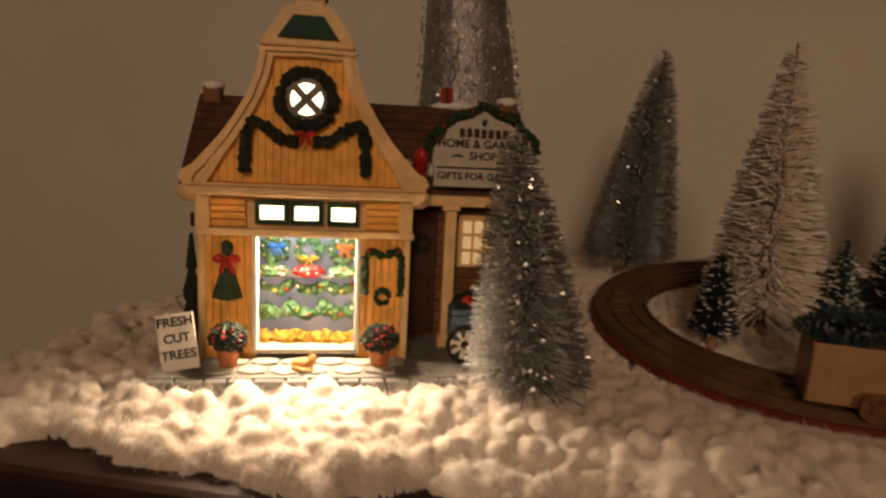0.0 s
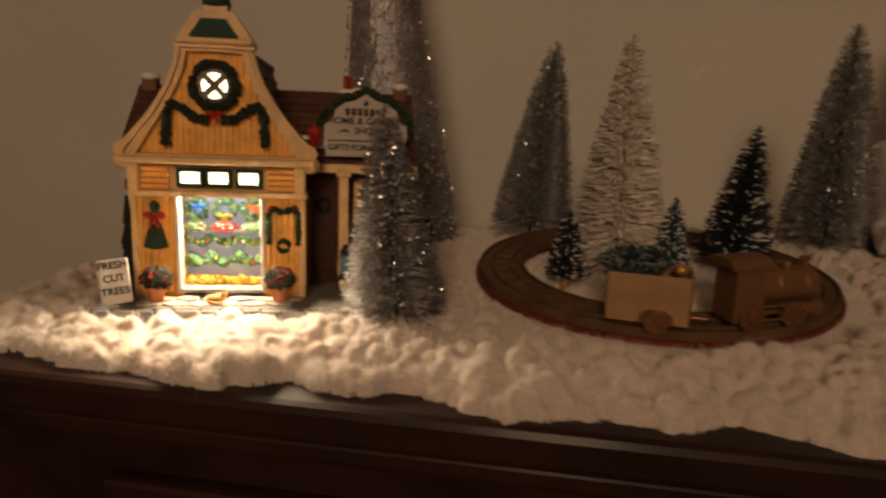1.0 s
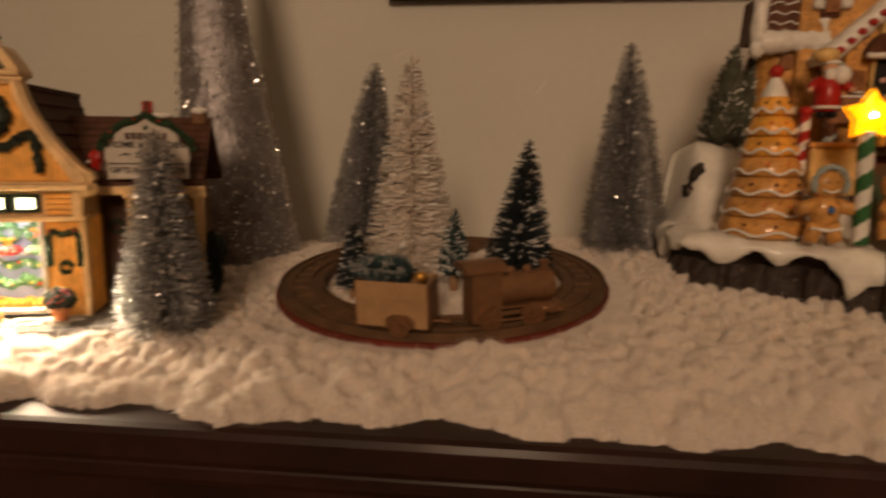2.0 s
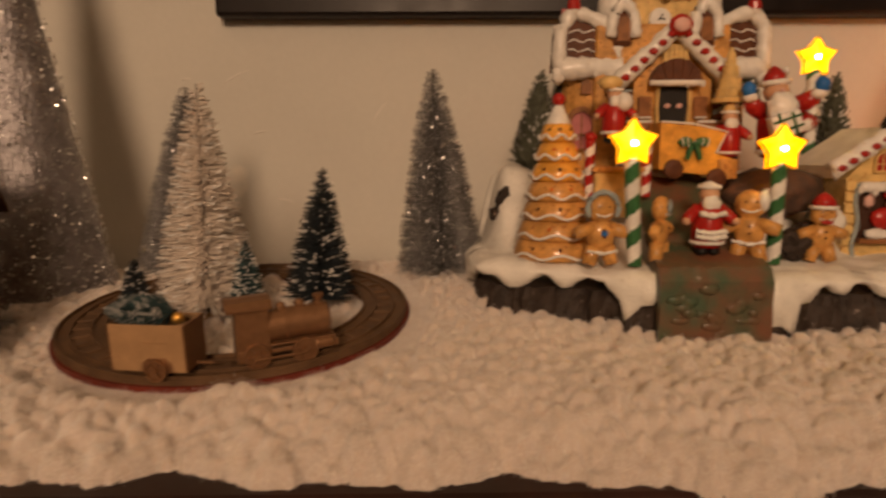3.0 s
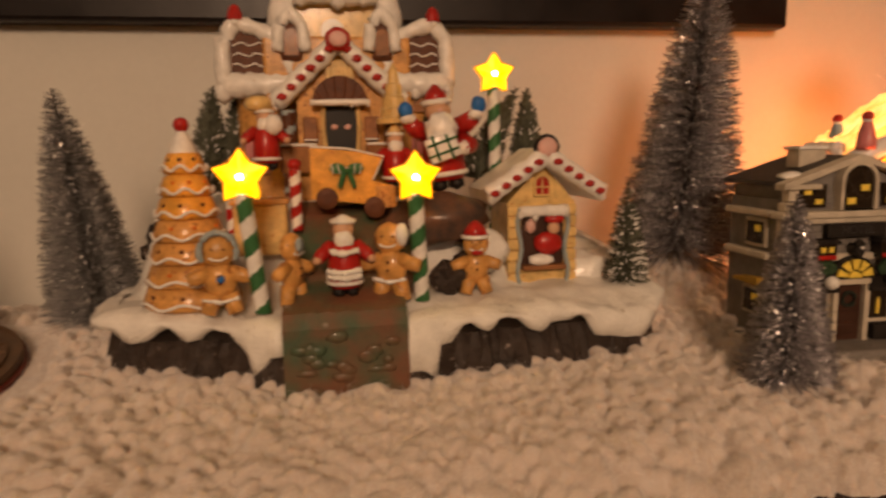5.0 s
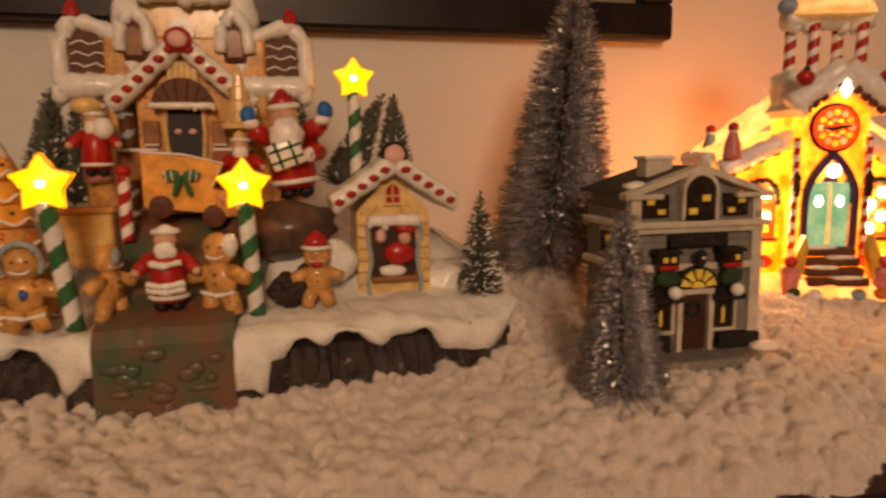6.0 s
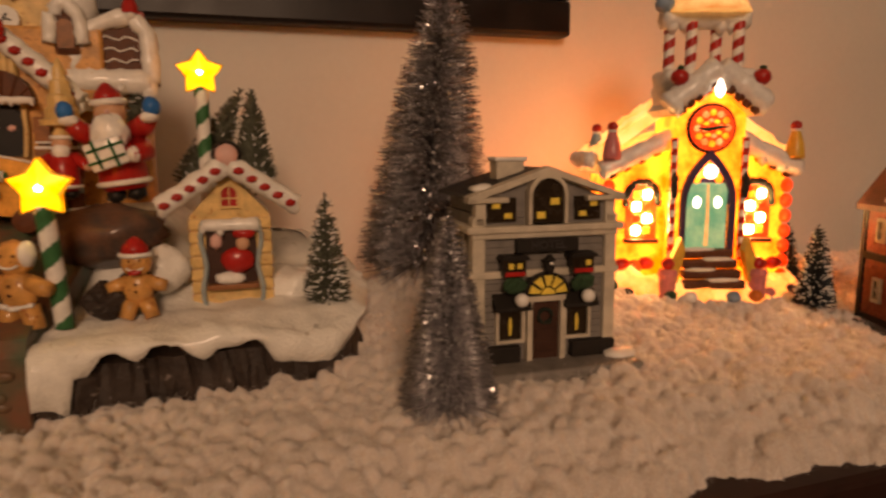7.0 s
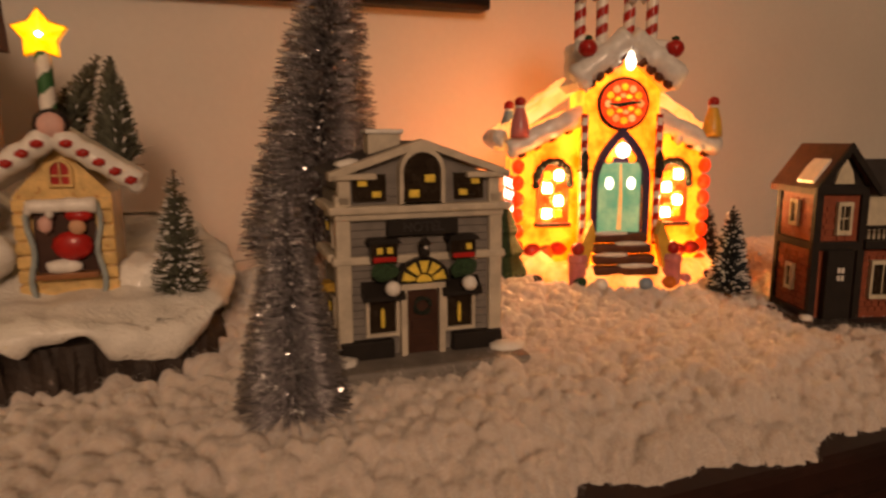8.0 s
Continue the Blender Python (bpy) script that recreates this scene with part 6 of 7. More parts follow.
    for x, mt in ((-0.060, "red"), (-0.050, "orange_bow"), (-0.041, "red"), (0.040, "orange_bow"), (0.050, "red"), (0.061, "red")):
        part("sweet", blob((cx + x, 0.004, 0.0430 + 0.0004 * (abs(x) * 1000 % 7)), (0.0068, 0.0044, 0.0052), 2, 0.2), mt, ob, smooth=True)
    for k in range(3):
        part("iced_fir", lathe([(0.0170 - 0.004 * k, 0.028 + 0.015 * k), (0.0180 - 0.004 * k, 0.031 + 0.015 * k), (0.0090 - 0.002 * k, 0.044 + 0.015 * k), (0.0008, 0.049 + 0.015 * k)], (cx - 0.0820, -0.004, 0), 9), "garland", ob)
    part("fir_snow", blob((cx - 0.0820, -0.006, 0.0800), (0.0060, 0.0050, 0.0028), 2, 0.4), "icing", ob, smooth=True)
    # lit side windows
    for k in range(3):
        sw = part("side_window", box((cx - 0.0700, 0.026 + k * 0.016, 0.0830), (0.0030, 0.0085, 0.0300), bev=0.0010), "glow_red", ob)
        for j in range(3):
            part("pane", box((cx - 0.0718, 0.026 + k * 0.016, 0.0735 + j * 0.0095), (0.0012, 0.0058, 0.0068)), "glow_soft", sw)


church()
# unseen point light added at the church's open back, for the wall's glow
lamp("church_back_light", "POINT", CHURCH @ pose(-0.035, 0.080, 0.115), 0.33, (1.0, 0.45, 0.14), 0.045)
# ---- the gingerbread village piece ----
M["ginger"] = material("gingerbread", (0.74, 0.37, 0.105), 0.36, var=0.38, scale=130, fine=800, bump=0.6, coat=0.5, worn=(0.36, 0.14, 0.040), worn_at=0.60)
M["ginger_dark"] = material("dark_gingerbread", (0.33, 0.135, 0.048), 0.42, var=0.4, scale=130, fine=800, bump=0.4, coat=0.3)
M["biscuit"] = material("pale_biscuit", (0.84, 0.57, 0.22), 0.36, var=0.34, scale=130, fine=800, bump=0.5, coat=0.5, worn=(0.50, 0.24, 0.075), worn_at=0.62)
M["cookie_orange"] = material("orange_glaze_cookie", (0.90, 0.43, 0.07), 0.34, var=0.34, scale=110, fine=700, bump=0.4, coat=0.5, worn=(0.50, 0.18, 0.035), worn_at=0.63)
M["rock"] = material("dark_rock", (0.058, 0.042, 0.034), 0.5, var=0.5, scale=80, fine=500, bump=0.7, depth=0.0015, worn=(0.28, 0.23, 0.20), worn_at=0.67)
M["brown_rock"] = material("brown_painted_rock", (0.15, 0.075, 0.045), 0.5, var=0.5, scale=90, fine=600, bump=0.6, other=(0.06, 0.045, 0.038), coat=0.3)
M["cast_snow"] = material("painted_snow", (0.86, 0.83, 0.76), 0.36, var=0.16, scale=70, fine=600, bump=0.7, depth=0.0014, worn=(0.56, 0.51, 0.43), worn_at=0.66, coat=0.35)
M["path_paint"] = material("brown_green_path", (0.185, 0.075, 0.042), 0.5, var=0.3, scale=45, fine=500, bump=0.5, other=(0.060, 0.095, 0.055), worn=(0.26, 0.21, 0.17), worn_at=0.70, coat=0.3)
M["star_lit"] = material("lit_yellow_star", (1.0, 0.86, 0.06), 0.3, var=0.25, scale=150, bump=0.05, other=(1.0, 0.60, 0.02), emit=(1.0, 0.44, 0.010), strength=1.9)
M["star_core"] = material("star_bulb", (1.0, 1.0, 0.85), 0.3, var=0.05, bump=0, emit=(1.0, 0.72, 0.26), strength=260.0)
M["green_stripe"] = material("green_stripe", (0.045, 0.16, 0.060), 0.4, var=0.25, scale=150)
M["face"] = material("beige_glaze", (0.62, 0.36, 0.22), 0.45, var=0.12, scale=200)
M["pale_pink"] = material("pale_pink_glaze", (0.72, 0.44, 0.38), 0.4, var=0.12, scale=200)
M["grey_blue"] = material("grey_blue_icing", (0.34, 0.40, 0.40), 0.45, var=0.2, scale=200)

OUT = [(0.325, 0.360), (0.329, 0.350), (0.345, 0.344), (0.365, 0.339), (0.385, 0.334), (0.405, 0.327), (0.4275, 0.3165), (0.460, 0.3115), (0.4925, 0.3110), (0.515, 0.316), (0.545, 0.321), (0.580, 0.3225), (0.612, 0.3240), (0.6330, 0.3290), (0.6500, 0.345), (0.6570, 0.380), (0.6550, 0.430), (0.6330, 0.478), (0.600, 0.502), (0.500, 0.508), (0.400, 0.506), (0.352, 0.488), (0.330, 0.450), (0.323, 0.400)]


def dense(pts, step):
    out = []
    for a, b in zip(pts, pts[1:] + pts[:1]):
        n = max(1, int(math.hypot(b[0] - a[0], b[1] - a[1]) / step))
        out += [(a[0] + (b[0] - a[0]) * k / n, a[1] + (b[1] - a[1]) * k / n) for k in range(n)]
    return out


def inside(x, y):
    odd = False
    for (ax, ay), (bx, by) in zip(OUT, OUT[1:] + OUT[:1]):
        if (ay > y) != (by > y) and x < (bx - ax) * (y - ay) / (by - ay) + ax:
            odd = not odd
    return odd


def sm(t):
    t = min(1.0, max(0.0, t))
    return t * t * (3 - 2 * t)


def hill(x, y):
    """Top of the cast snow."""
    z = 0.0465 + 0.004 * sm((y - 0.32) / 0.03)
    left = 1.0 if x < 0.53 else 1.0 - 0.80 * sm((x - 0.53) / 0.05)
    z += 0.052 * sm((y - (0.352 + 0.022 * sm((0.43 - x) / 0.04))) / 0.055) * left * sm((x - 0.330) / 0.018)
    z += 0.020 * sm((y - 0.42) / 0.06) * (1 - left)
    z += 0.005 * math.exp(-((x - 0.353) / 0.013) ** 2 - ((y - 0.43) / 0.03) ** 2)
    z -= 0.010 * sm((x - 0.585) / 0.06) * sm((0.352 - y) / 0.03)
    return z + 0.0022 * noise.noise(Vector((x * 60, y * 60, 3))) + 0.0010 * noise.noise(Vector((x * 170, y * 170, 5)))


def figure(name, pieces, parent, label):
    """One plain mesh of several glazed colours."""
    bm, slots = bmesh.new(), []
    for mat, b in pieces:
        if mat not in slots:
            slots.append(mat)
        me = bpy.data.meshes.new("tmp")
        for f in b.faces:
            f.material_index = slots.index(mat)
            f.smooth = True
        b.to_mesh(me)
        b.free()
        bm.from_mesh(me)
        bpy.data.meshes.remove(me)
    ob = part(name, bm, slots[0], parent, label)
    for s in slots[1:]:
        ob.data.materials.append(M[s])
    return ob


def ginger_man(x, y, z, h, parent, label, trim, turn=0.0, extra=()):
    """A flat biscuit figure with thick rounded limbs."""
    m = pose(x, y, z, 0, 0, turn)
    b = blob((0, 0, h * 0.78), (h * 0.21, h * 0.13, h * 0.21), 2, 0.06)
    blob((0, 0, h * 0.42), (h * 0.21, h * 0.13, h * 0.25), 2, 0.06, b)
    for s in (-1, 1):
        tube([(s * h * 0.12, 0, h * 0.52), (s * h * 0.30, -h * 0.02, h * 0.46), (s * h * 0.38, -h * 0.03, h * 0.44)], [h * 0.10, h * 0.095, h * 0.08], 9, b)
        tube([(s * h * 0.09, 0, h * 0.25), (s * h * 0.14, 0, h * 0.10), (s * h * 0.17, -h * 0.02, 0.0)], [h * 0.12, h * 0.105, h * 0.10], 9, b)
    pieces = [("ginger", b)]
    t = bmesh.new()
    for s in (-1, 1):
        blob((s * h * 0.07, -h * 0.125, h * 0.82), h * 0.018, 1, 0, t)
    blob((0, -h * 0.15, h * 0.50), h * 0.022, 1, 0, t)
    blob((0, -h * 0.15, h * 0.40), h * 0.022, 1, 0, t)
    pieces.append(("choc", t))
    pieces.append((trim, tube([(h * 0.12 * math.cos(a), -h * 0.125, h * 0.755 + h * 0.07 * math.sin(a)) for a in np.linspace(math.pi * 1.15, math.pi * 1.85, 7)], h * 0.014, 5)))
    pieces += list(extra)
    for _, q in pieces:
        bmesh.ops.transform(q, matrix=m, verts=q.verts)
    return figure("gingerbread_figure", pieces, parent, label)


def robed(x, y, z, h, parent, label, tall=1.0, hat="red", coat="red", boots="black_paint", beard=True, extra=(), lean=0.0, wide=1.0, arms=True):
    m = pose(x, y, z, 0, lean, 0)
    w = h * wide
    body = lathe([(w * 0.17, h * 0.10), (w * 0.20, h * 0.18), (w * 0.19, h * 0.40), (w * 0.15, h * 0.58), (w * 0.09, h * 0.64)], seg=14)
    for s in (-1, 1) if arms else ():
        tube([(s * w * 0.13, 0, h * 0.56), (s * w * 0.26, -w * 0.05, h * 0.46), (s * w * 0.30, -w * 0.10, h * 0.42)], [w * 0.085, w * 0.08, w * 0.07], 8, body)
    head = blob((0, -w * 0.02, h * 0.73), (w * 0.125, w * 0.12, h * 0.115), 2, 0.04)
    for s in (-1, 1) if arms else ():
        blob((s * w * 0.31, -w * 0.11, h * 0.415), w * 0.06, 1, 0.05, head)
    boot = blob((-w * 0.08, -w * 0.03, h * 0.06), (w * 0.09, w * 0.12, h * 0.07), 1, 0.05)
    blob((w * 0.08, -w * 0.03, h * 0.06), (w * 0.09, w * 0.12, h * 0.07), 1, 0.05, boot)
    trim = tube([(w * 0.20 * math.cos(a), w * 0.20 * math.sin(a), h * 0.16) for a in np.linspace(0, 5.9, 13)], h * 0.026, 6, closed=True)
    if beard:
        blob((0, -w * 0.10, h * 0.63), (w * 0.12, w * 0.07, h * 0.11), 2, 0.2, trim)
    tube([(w * 0.125 * math.cos(a), w * 0.12 * math.sin(a), h * 0.815) for a in np.linspace(0, 5.9, 11)], h * 0.030, 6, trim, closed=True)
    if tall > 0.8:
        blob((w * 0.12, 0, h * 0.92), w * 0.045, 1, 0.05, trim)
    cap = lathe([(w * 0.12, h * 0.81), (w * 0.10, h * (0.81 + 0.08 * tall)), (w * 0.04, h * (0.81 + 0.15 * tall)), (w * 0.005, h * (0.81 + 0.17 * tall))], seg=12)
    pieces = [(coat, body), ("face", head), (boots, boot), ("icing", trim), (hat, cap)] + list(extra)
    for _, q in pieces:
        bmesh.ops.transform(q, matrix=m, verts=q.verts)
    return figure("robed_figure", pieces, parent, label)


def star(x, y, z, r, parent, turn=0.0):
    pts = []
    for k in range(10):
        a = math.pi / 2 + k * math.pi / 5
        q = r * 0.98 if k % 2 == 0 else r * 0.60
        pts.append((q * math.cos(a), q * math.sin(a)))
    bm = bmesh.new()
    rim_f = [bm.verts.new((a, -0.0022, b)) for a, b in pts]
    rim_b = [bm.verts.new((a, 0.0022, b)) for a, b in pts]
    f, g = bm.verts.new((0, -0.0042, 0)), bm.verts.new((0, 0.0042, 0))
    for k in range(10):
        j = (k + 1) % 10
        bm.faces.new((rim_f[k], rim_f[j], f))
        bm.faces.new((rim_b[j], rim_b[k], g))
        bm.faces.new((rim_f[k], rim_b[k], rim_b[j], rim_f[j]))
    bmesh.ops.bevel(bm, geom=list(bm.edges), offset=0.0006, segments=1, affect="EDGES")
    bmesh.ops.transform(bm, matrix=pose(x, y, z, 0, 0, turn), verts=bm.verts)
    st = part("star", bm, "star_lit", parent, "lit yellow plastic star")
    part("bulb", blob((x, y - 0.0042, z), (0.0013, 0.0012, 0.0013), 2, 0.02), "star_core", st, smooth=True)
    part("star_rim", tube([(x + a * 0.98, y - 0.0022, z + b * 0.98) for a, b in pts], 0.0007, 6, closed=True), "candy_yellow", st)
    return st


def castle():
    ob = thing("gingerbread_village", "painted gingerbread castle piece with figures on a snowy rock base", "ornament")
    # rock base
    edge = dense(OUT, 0.0028)
    bm = bmesh.new()
    rows = []
    cx, cy = 0.49, 0.41
    for z, grow in ((-0.010, 1.005), (0.006, 1.0), (0.016, 0.995), (0.026, 0.985), (0.0335, 0.970)):
        row = []
        for i, (x, y) in enumerate(edge):
            k = 0.0075 * noise.noise(Vector((x * 95, y * 95, z * 22))) + 0.0035 * noise.noise(Vector((x * 260, y * 260, z * 60)))
            d = Vector((x - cx, (y - cy) * 1.6, 0)).normalized()
            row.append(bm.verts.new((cx + (x - cx) * grow + d.x * k, cy + (y - cy) * grow + d.y * k, z)))
        rows.append(row)
    n = len(edge)
    for a, b in zip(rows, rows[1:]):
        for k in range(n):
            bm.faces.new((a[k], a[(k + 1) % n], b[(k + 1) % n], b[k]))
    bm.faces.new(rows[-1])
    part("rock_base", bm, "rock", ob, "dark craggy rock base")
    # snow skirt hanging over the rock
    bm = bmesh.new()
    rows = []
    for j in range(6):
        row = []
        for i, (x, y) in enumerate(edge):
            hang = 0.004 + 0.019 * max(0.0, noise.noise(Vector((x * 50, y * 50, 9))) + 0.22) + 0.004 * abs(noise.noise(Vector((x * 150, y * 150, 2))))
            if abs(x - 0.421) < 0.010 and y < 0.34:
                hang += 0.013
            if abs(x - 0.500) < 0.008 and y < 0.34:
                hang += 0.020
            d = Vector((x - cx, (y - cy) * 1.6, 0)).normalized()
            top = hill(x, y)
            cut = 0.429 < x < 0.4915 and y < 0.34
            if cut:
                top, hang = top - 0.010, 0.002
            off = (-0.010, -0.002, 0.0035, 0.0050, 0.0042, -0.002)[j] - (0.006 if cut else 0.0)
            z = (top + 0.0008, top + 0.0004, top - 0.003, top - hang * 0.55, top - hang, top - hang - 0.0006)[j]
            row.append(bm.verts.new((x + d.x * off, y + d.y * off, z)))
        rows.append(row)
    for a, b in zip(rows, rows[1:]):
        for k in range(n):
            bm.faces.new((a[k], a[(k + 1) % n], b[(k + 1) % n], b[k]))
    part("snow_skirt", bm, "cast_snow", ob, smooth=True)
    xs, ys = np.linspace(0.318, 0.668, 110), np.linspace(0.308, 0.512, 66)
    verts, index, quads = [], {}, []
    for i, x in enumerate(xs):
        for j, y in enumerate(ys):
            if inside(x, y):
                index[i, j] = len(verts)
                verts.append((x, y, hill(x, y) - (0.010 if 0.431 < x < 0.4895 and y < 0.335 else 0.0)))
    for i in range(len(xs) - 1):
        for j in range(len(ys) - 1):
            q = [(i, j), (i + 1, j), (i + 1, j + 1), (i, j + 1)]
            if all(p in index for p in q):
                quads.append([index[p] for p in q])
    raw("snow_top", verts, quads, "cast_snow", ob, smooth=True)
    # painted path, from the front face up to the castle
    rowsz = [(0.3065, -0.004), (0.3068, 0.020), (0.3075, 0.044), (0.312, 0.0515), (0.325, 0.0555), (0.345, 0.0620), (0.360, 0.0740), (0.385, 0.0950), (0.405, 0.1020)]
    bm = bmesh.new()
    rows = []
    for y, z in rowsz:
        t = max(0.0, (y - 0.325) / 0.08)
        x0, x1 = 0.428 + 0.006 * t, 0.4925 + 0.03 * t
        rows.append([bm.verts.new((x0 + (x1 - x0) * k / 14, y + 0.0006 * noise.noise(Vector((k, y * 90, 0))), z + 0.0010 * noise.noise(Vector((k * 0.9, z * 140, 4))))) for k in range(15)])
    for a, b in zip(rows, rows[1:]):
        for k in range(14):
            bm.faces.new((a[k], a[k + 1], b[k + 1], b[k]))
    sk = bmesh.ops.extrude_face_region(bm, geom=list(bm.faces))
    bmesh.ops.translate(bm, verts=[v for v in sk["geom"] if isinstance(v, bmesh.types.BMVert)], vec=(0, 0.006, -0.012))
    part("path", bm, "path_paint", ob, "brown and green painted path")
    rng = random.Random(21)
    for k in range(26):
        part("cobble", blob((rng.uniform(0.433, 0.488), 0.3068, rng.uniform(0.004, 0.040)), (rng.uniform(0.003, 0.006), 0.0014, rng.uniform(0.002, 0.004)), 2, 0.2), "path_paint", ob, smooth=True)
    part("dark_boulder", blob((0.517, 0.374, 0.0900), (0.031, 0.020, 0.0165), 3, 0.35, freq=2.2), "brown_rock", ob, smooth=True)
    part("snow_boulder", blob((0.5475, 0.362, 0.072), (0.0125, 0.010, 0.014), 3, 0.2), "cast_snow", ob, smooth=True)
    part("snow_drift", blob((0.6140, 0.3760, 0.0520), (0.0170, 0.0150, 0.0140), 3, 0.35), "cast_snow", ob, smooth=True)
    for x, y, z in ((0.520, 0.345, 0.060), (0.533, 0.352, 0.064)):
        part("dark_boulder", blob((x, y, z), (0.0105, 0.008, 0.0095), 3, 0.4, freq=2.4), "rock", ob)
    # dark streak laid on the mound, its colour giving the shade of a hollow
    part("hollow_shade", tube([(0.3385, 0.4060, 0.0690), (0.3405, 0.4080, 0.0750), (0.3435, 0.4085, 0.0810), (0.3470, 0.4100, 0.0870), (0.3490, 0.4120, 0.0920)], [0.0022, 0.0052, 0.0044, 0.0056, 0.0024], 9), "rock", ob)

    # ---- castle ----
    X = 0.4635
    part("keep", box((X, 0.4650, 0.1500), (0.0980, 0.055, 0.120), bev=0.002), "ginger", ob)
    part("upper_keep", box((X + 0.0005, 0.4640, 0.2150), (0.0560, 0.040, 0.050), bev=0.002), "biscuit", ob)
    for s in (-1, 1):
        part("wing_tower", lathe([(0.0220, 0.088), (0.0215, 0.170), (0.0225, 0.175)], (X + s * 0.0500, 0.4660, 0), 18), "ginger", ob)
        tw = part("tower_roof", poly([(X + s * 0.0300 - 0.0, 0.1830), (X + s * 0.0760, 0.1800), (X + s * 0.0740, 0.2120), (X + s * 0.0600, 0.2180), (X + s * 0.0360, 0.2080)], 0.4420, 0.4850), "choc", ob, "chocolate roof panel framed in icing")
        part("roof_icing", icing_line([(X + s * 0.0290, 0.4420, 0.1800), (X + s * 0.0760, 0.4420, 0.1780)], 0.0078, 31 + s), "icing", tw, smooth=True)
        part("roof_icing", leafy([(X + s * 0.0755, 0.4420, 0.1780), (X + s * 0.0745, 0.4420, 0.2080), (X + s * 0.0655, 0.4420, 0.2190), (X + s * 0.0520, 0.4420, 0.2150), (X + s * 0.0380, 0.4420, 0.2080), (X + s * 0.0310, 0.4420, 0.1860)], 0.0052, 33 + s, 12, 0.0034, 0.12), "icing", tw, smooth=True)
        for k in range(3):
            z = 0.1915 + k * 0.0068
            part("icing_squiggle", tube([(X + s * (0.0400 + 0.0285 * t / 8), 0.4412, z + 0.0013 * math.sin(t * 1.9 + k)) for t in range(9)], 0.0006, 5), "icing", tw)
        part("finial", blob((X + s * 0.0655, 0.4400, 0.2190), (0.0042, 0.0042, 0.0040), 2, 0.08), "icing", ob, smooth=True)
        part("finial_cap", lathe([(0.0050, 0.2200), (0.0046, 0.2245), (0.0030, 0.2285), (0.0006, 0.2300)], (X + s * 0.0655, 0.4400, 0), 12), "red", ob)
        part("roof_arris", tube([(X + s * 0.0765, 0.4450, 0.1800), (X + s * 0.0690, 0.4600, 0.2240)], 0.0022, 8), "pink", ob)
        # dormers of the upper keep
        dm = part("dormer", box((X + s * 0.0300, 0.4405, 0.2060), (0.0150, 0.010, 0.0260), bev=0.003), "choc", ob)
        part("dormer_pane", poly(arch(0.0090, 0.0170, 8, X + s * 0.0300, 0.1970), 0.4335, 0.4356), "ginger_dark", dm)
        part("dormer_icing", leafy([(X + s * 0.0300 - 0.0090, 0.4360, 0.2000), (X + s * 0.0300 - 0.0075, 0.4360, 0.2160), (X + s * 0.0300, 0.4360, 0.2260), (X + s * 0.0300 + 0.0075, 0.4360, 0.2160), (X + s * 0.0300 + 0.0090, 0.4360, 0.2000)], 0.0042, 40 + s, 12, 0.003, 0.13), "icing", dm, smooth=True)
        part("snow_cone", lathe([(0.0125, 0.2160), (0.0115, 0.2280), (0.0070, 0.2420), (0.0020, 0.2480)], (X + s * 0.0340, 0.4520, 0), 14), "icing", ob, smooth=True)
    part("top_roof", box((X, 0.4560, 0.2480), (0.0500, 0.034, 0.0160), bev=0.003), "choc", ob)
    part("top_icing", icing_line([(X - 0.0280, 0.4380, 0.2370), (X + 0.0270, 0.4380, 0.2370)], 0.0072, 44), "icing", ob, smooth=True)
    part("top_icing", icing_line([(X - 0.0240, 0.4420, 0.2570), (X + 0.0240, 0.4420, 0.2570)], 0.0070, 45), "icing", ob, smooth=True)
    ck = part("clock", poly(ring(0.0078, 22, X - 0.0025, 0.2135), 0.4395, 0.4440), "icing", ob)
    part("clock_hand", box((X - 0.0025, 0.4390, 0.2145), (0.0008, 0.0008, 0.0050), ry=30), "black_paint", ck)
    part("clock_hand", box((X - 0.0010, 0.4390, 0.2135), (0.0040, 0.0008, 0.0008), ry=15), "black_paint", ck)
    # wing windows
    for x, y in ((X - 0.0570, 0.4440), (X + 0.0520, 0.4435)):
        wn = part("arched_window", holed(arch(0.0200, 0.0330, 10, x, 0.1180), arch(0.0150, 0.0270, 10, x, 0.1200), y - 0.003, y + 0.004), "ginger_dark", ob)
        part("pane", poly(arch(0.0156, 0.0275, 10, x, 0.1198), y, y + 0.002), "pink", wn)
        part("glazing_bar", box((x, y - 0.001, 0.1320), (0.0010, 0.0014, 0.0260)), "ginger_dark", wn)
        part("glazing_bar", box((x, y - 0.001, 0.1300), (0.0150, 0.0014, 0.0010)), "ginger_dark", wn)
        part("small_arch", poly(arch(0.0080, 0.0110, 8, x + 0.003, 0.1600), y - 0.002, y + 0.002), "ginger_dark", ob)
    # front gable porch
    g0 = 0.4130
    part("porch_wall", poly([(X - 0.0270, 0.0980), (X + 0.0270, 0.0980), (X + 0.0270, 0.1680), (X, 0.1960), (X - 0.0270, 0.1680)], g0, 0.4500), "ginger", ob)
    for s in (-1, 1):
        a, b = (X + s * 0.0010, g0 - 0.005, 0.2010), (X + s * 0.0400, g0 - 0.005, 0.1640)
        part("gable_icing", icing_line([a, b], 0.0062, 50 + s, 0.3), "icing", ob, smooth=True)
        part("gable_roof", poly([(X, 0.1970), (X, 0.2050), (X + s * 0.0430, 0.1650), (X + s * 0.0400, 0.1600)], g0 - 0.004, 0.4480), "icing", ob)
        for k in range(6):
            t = (k + 0.7) / 6.4
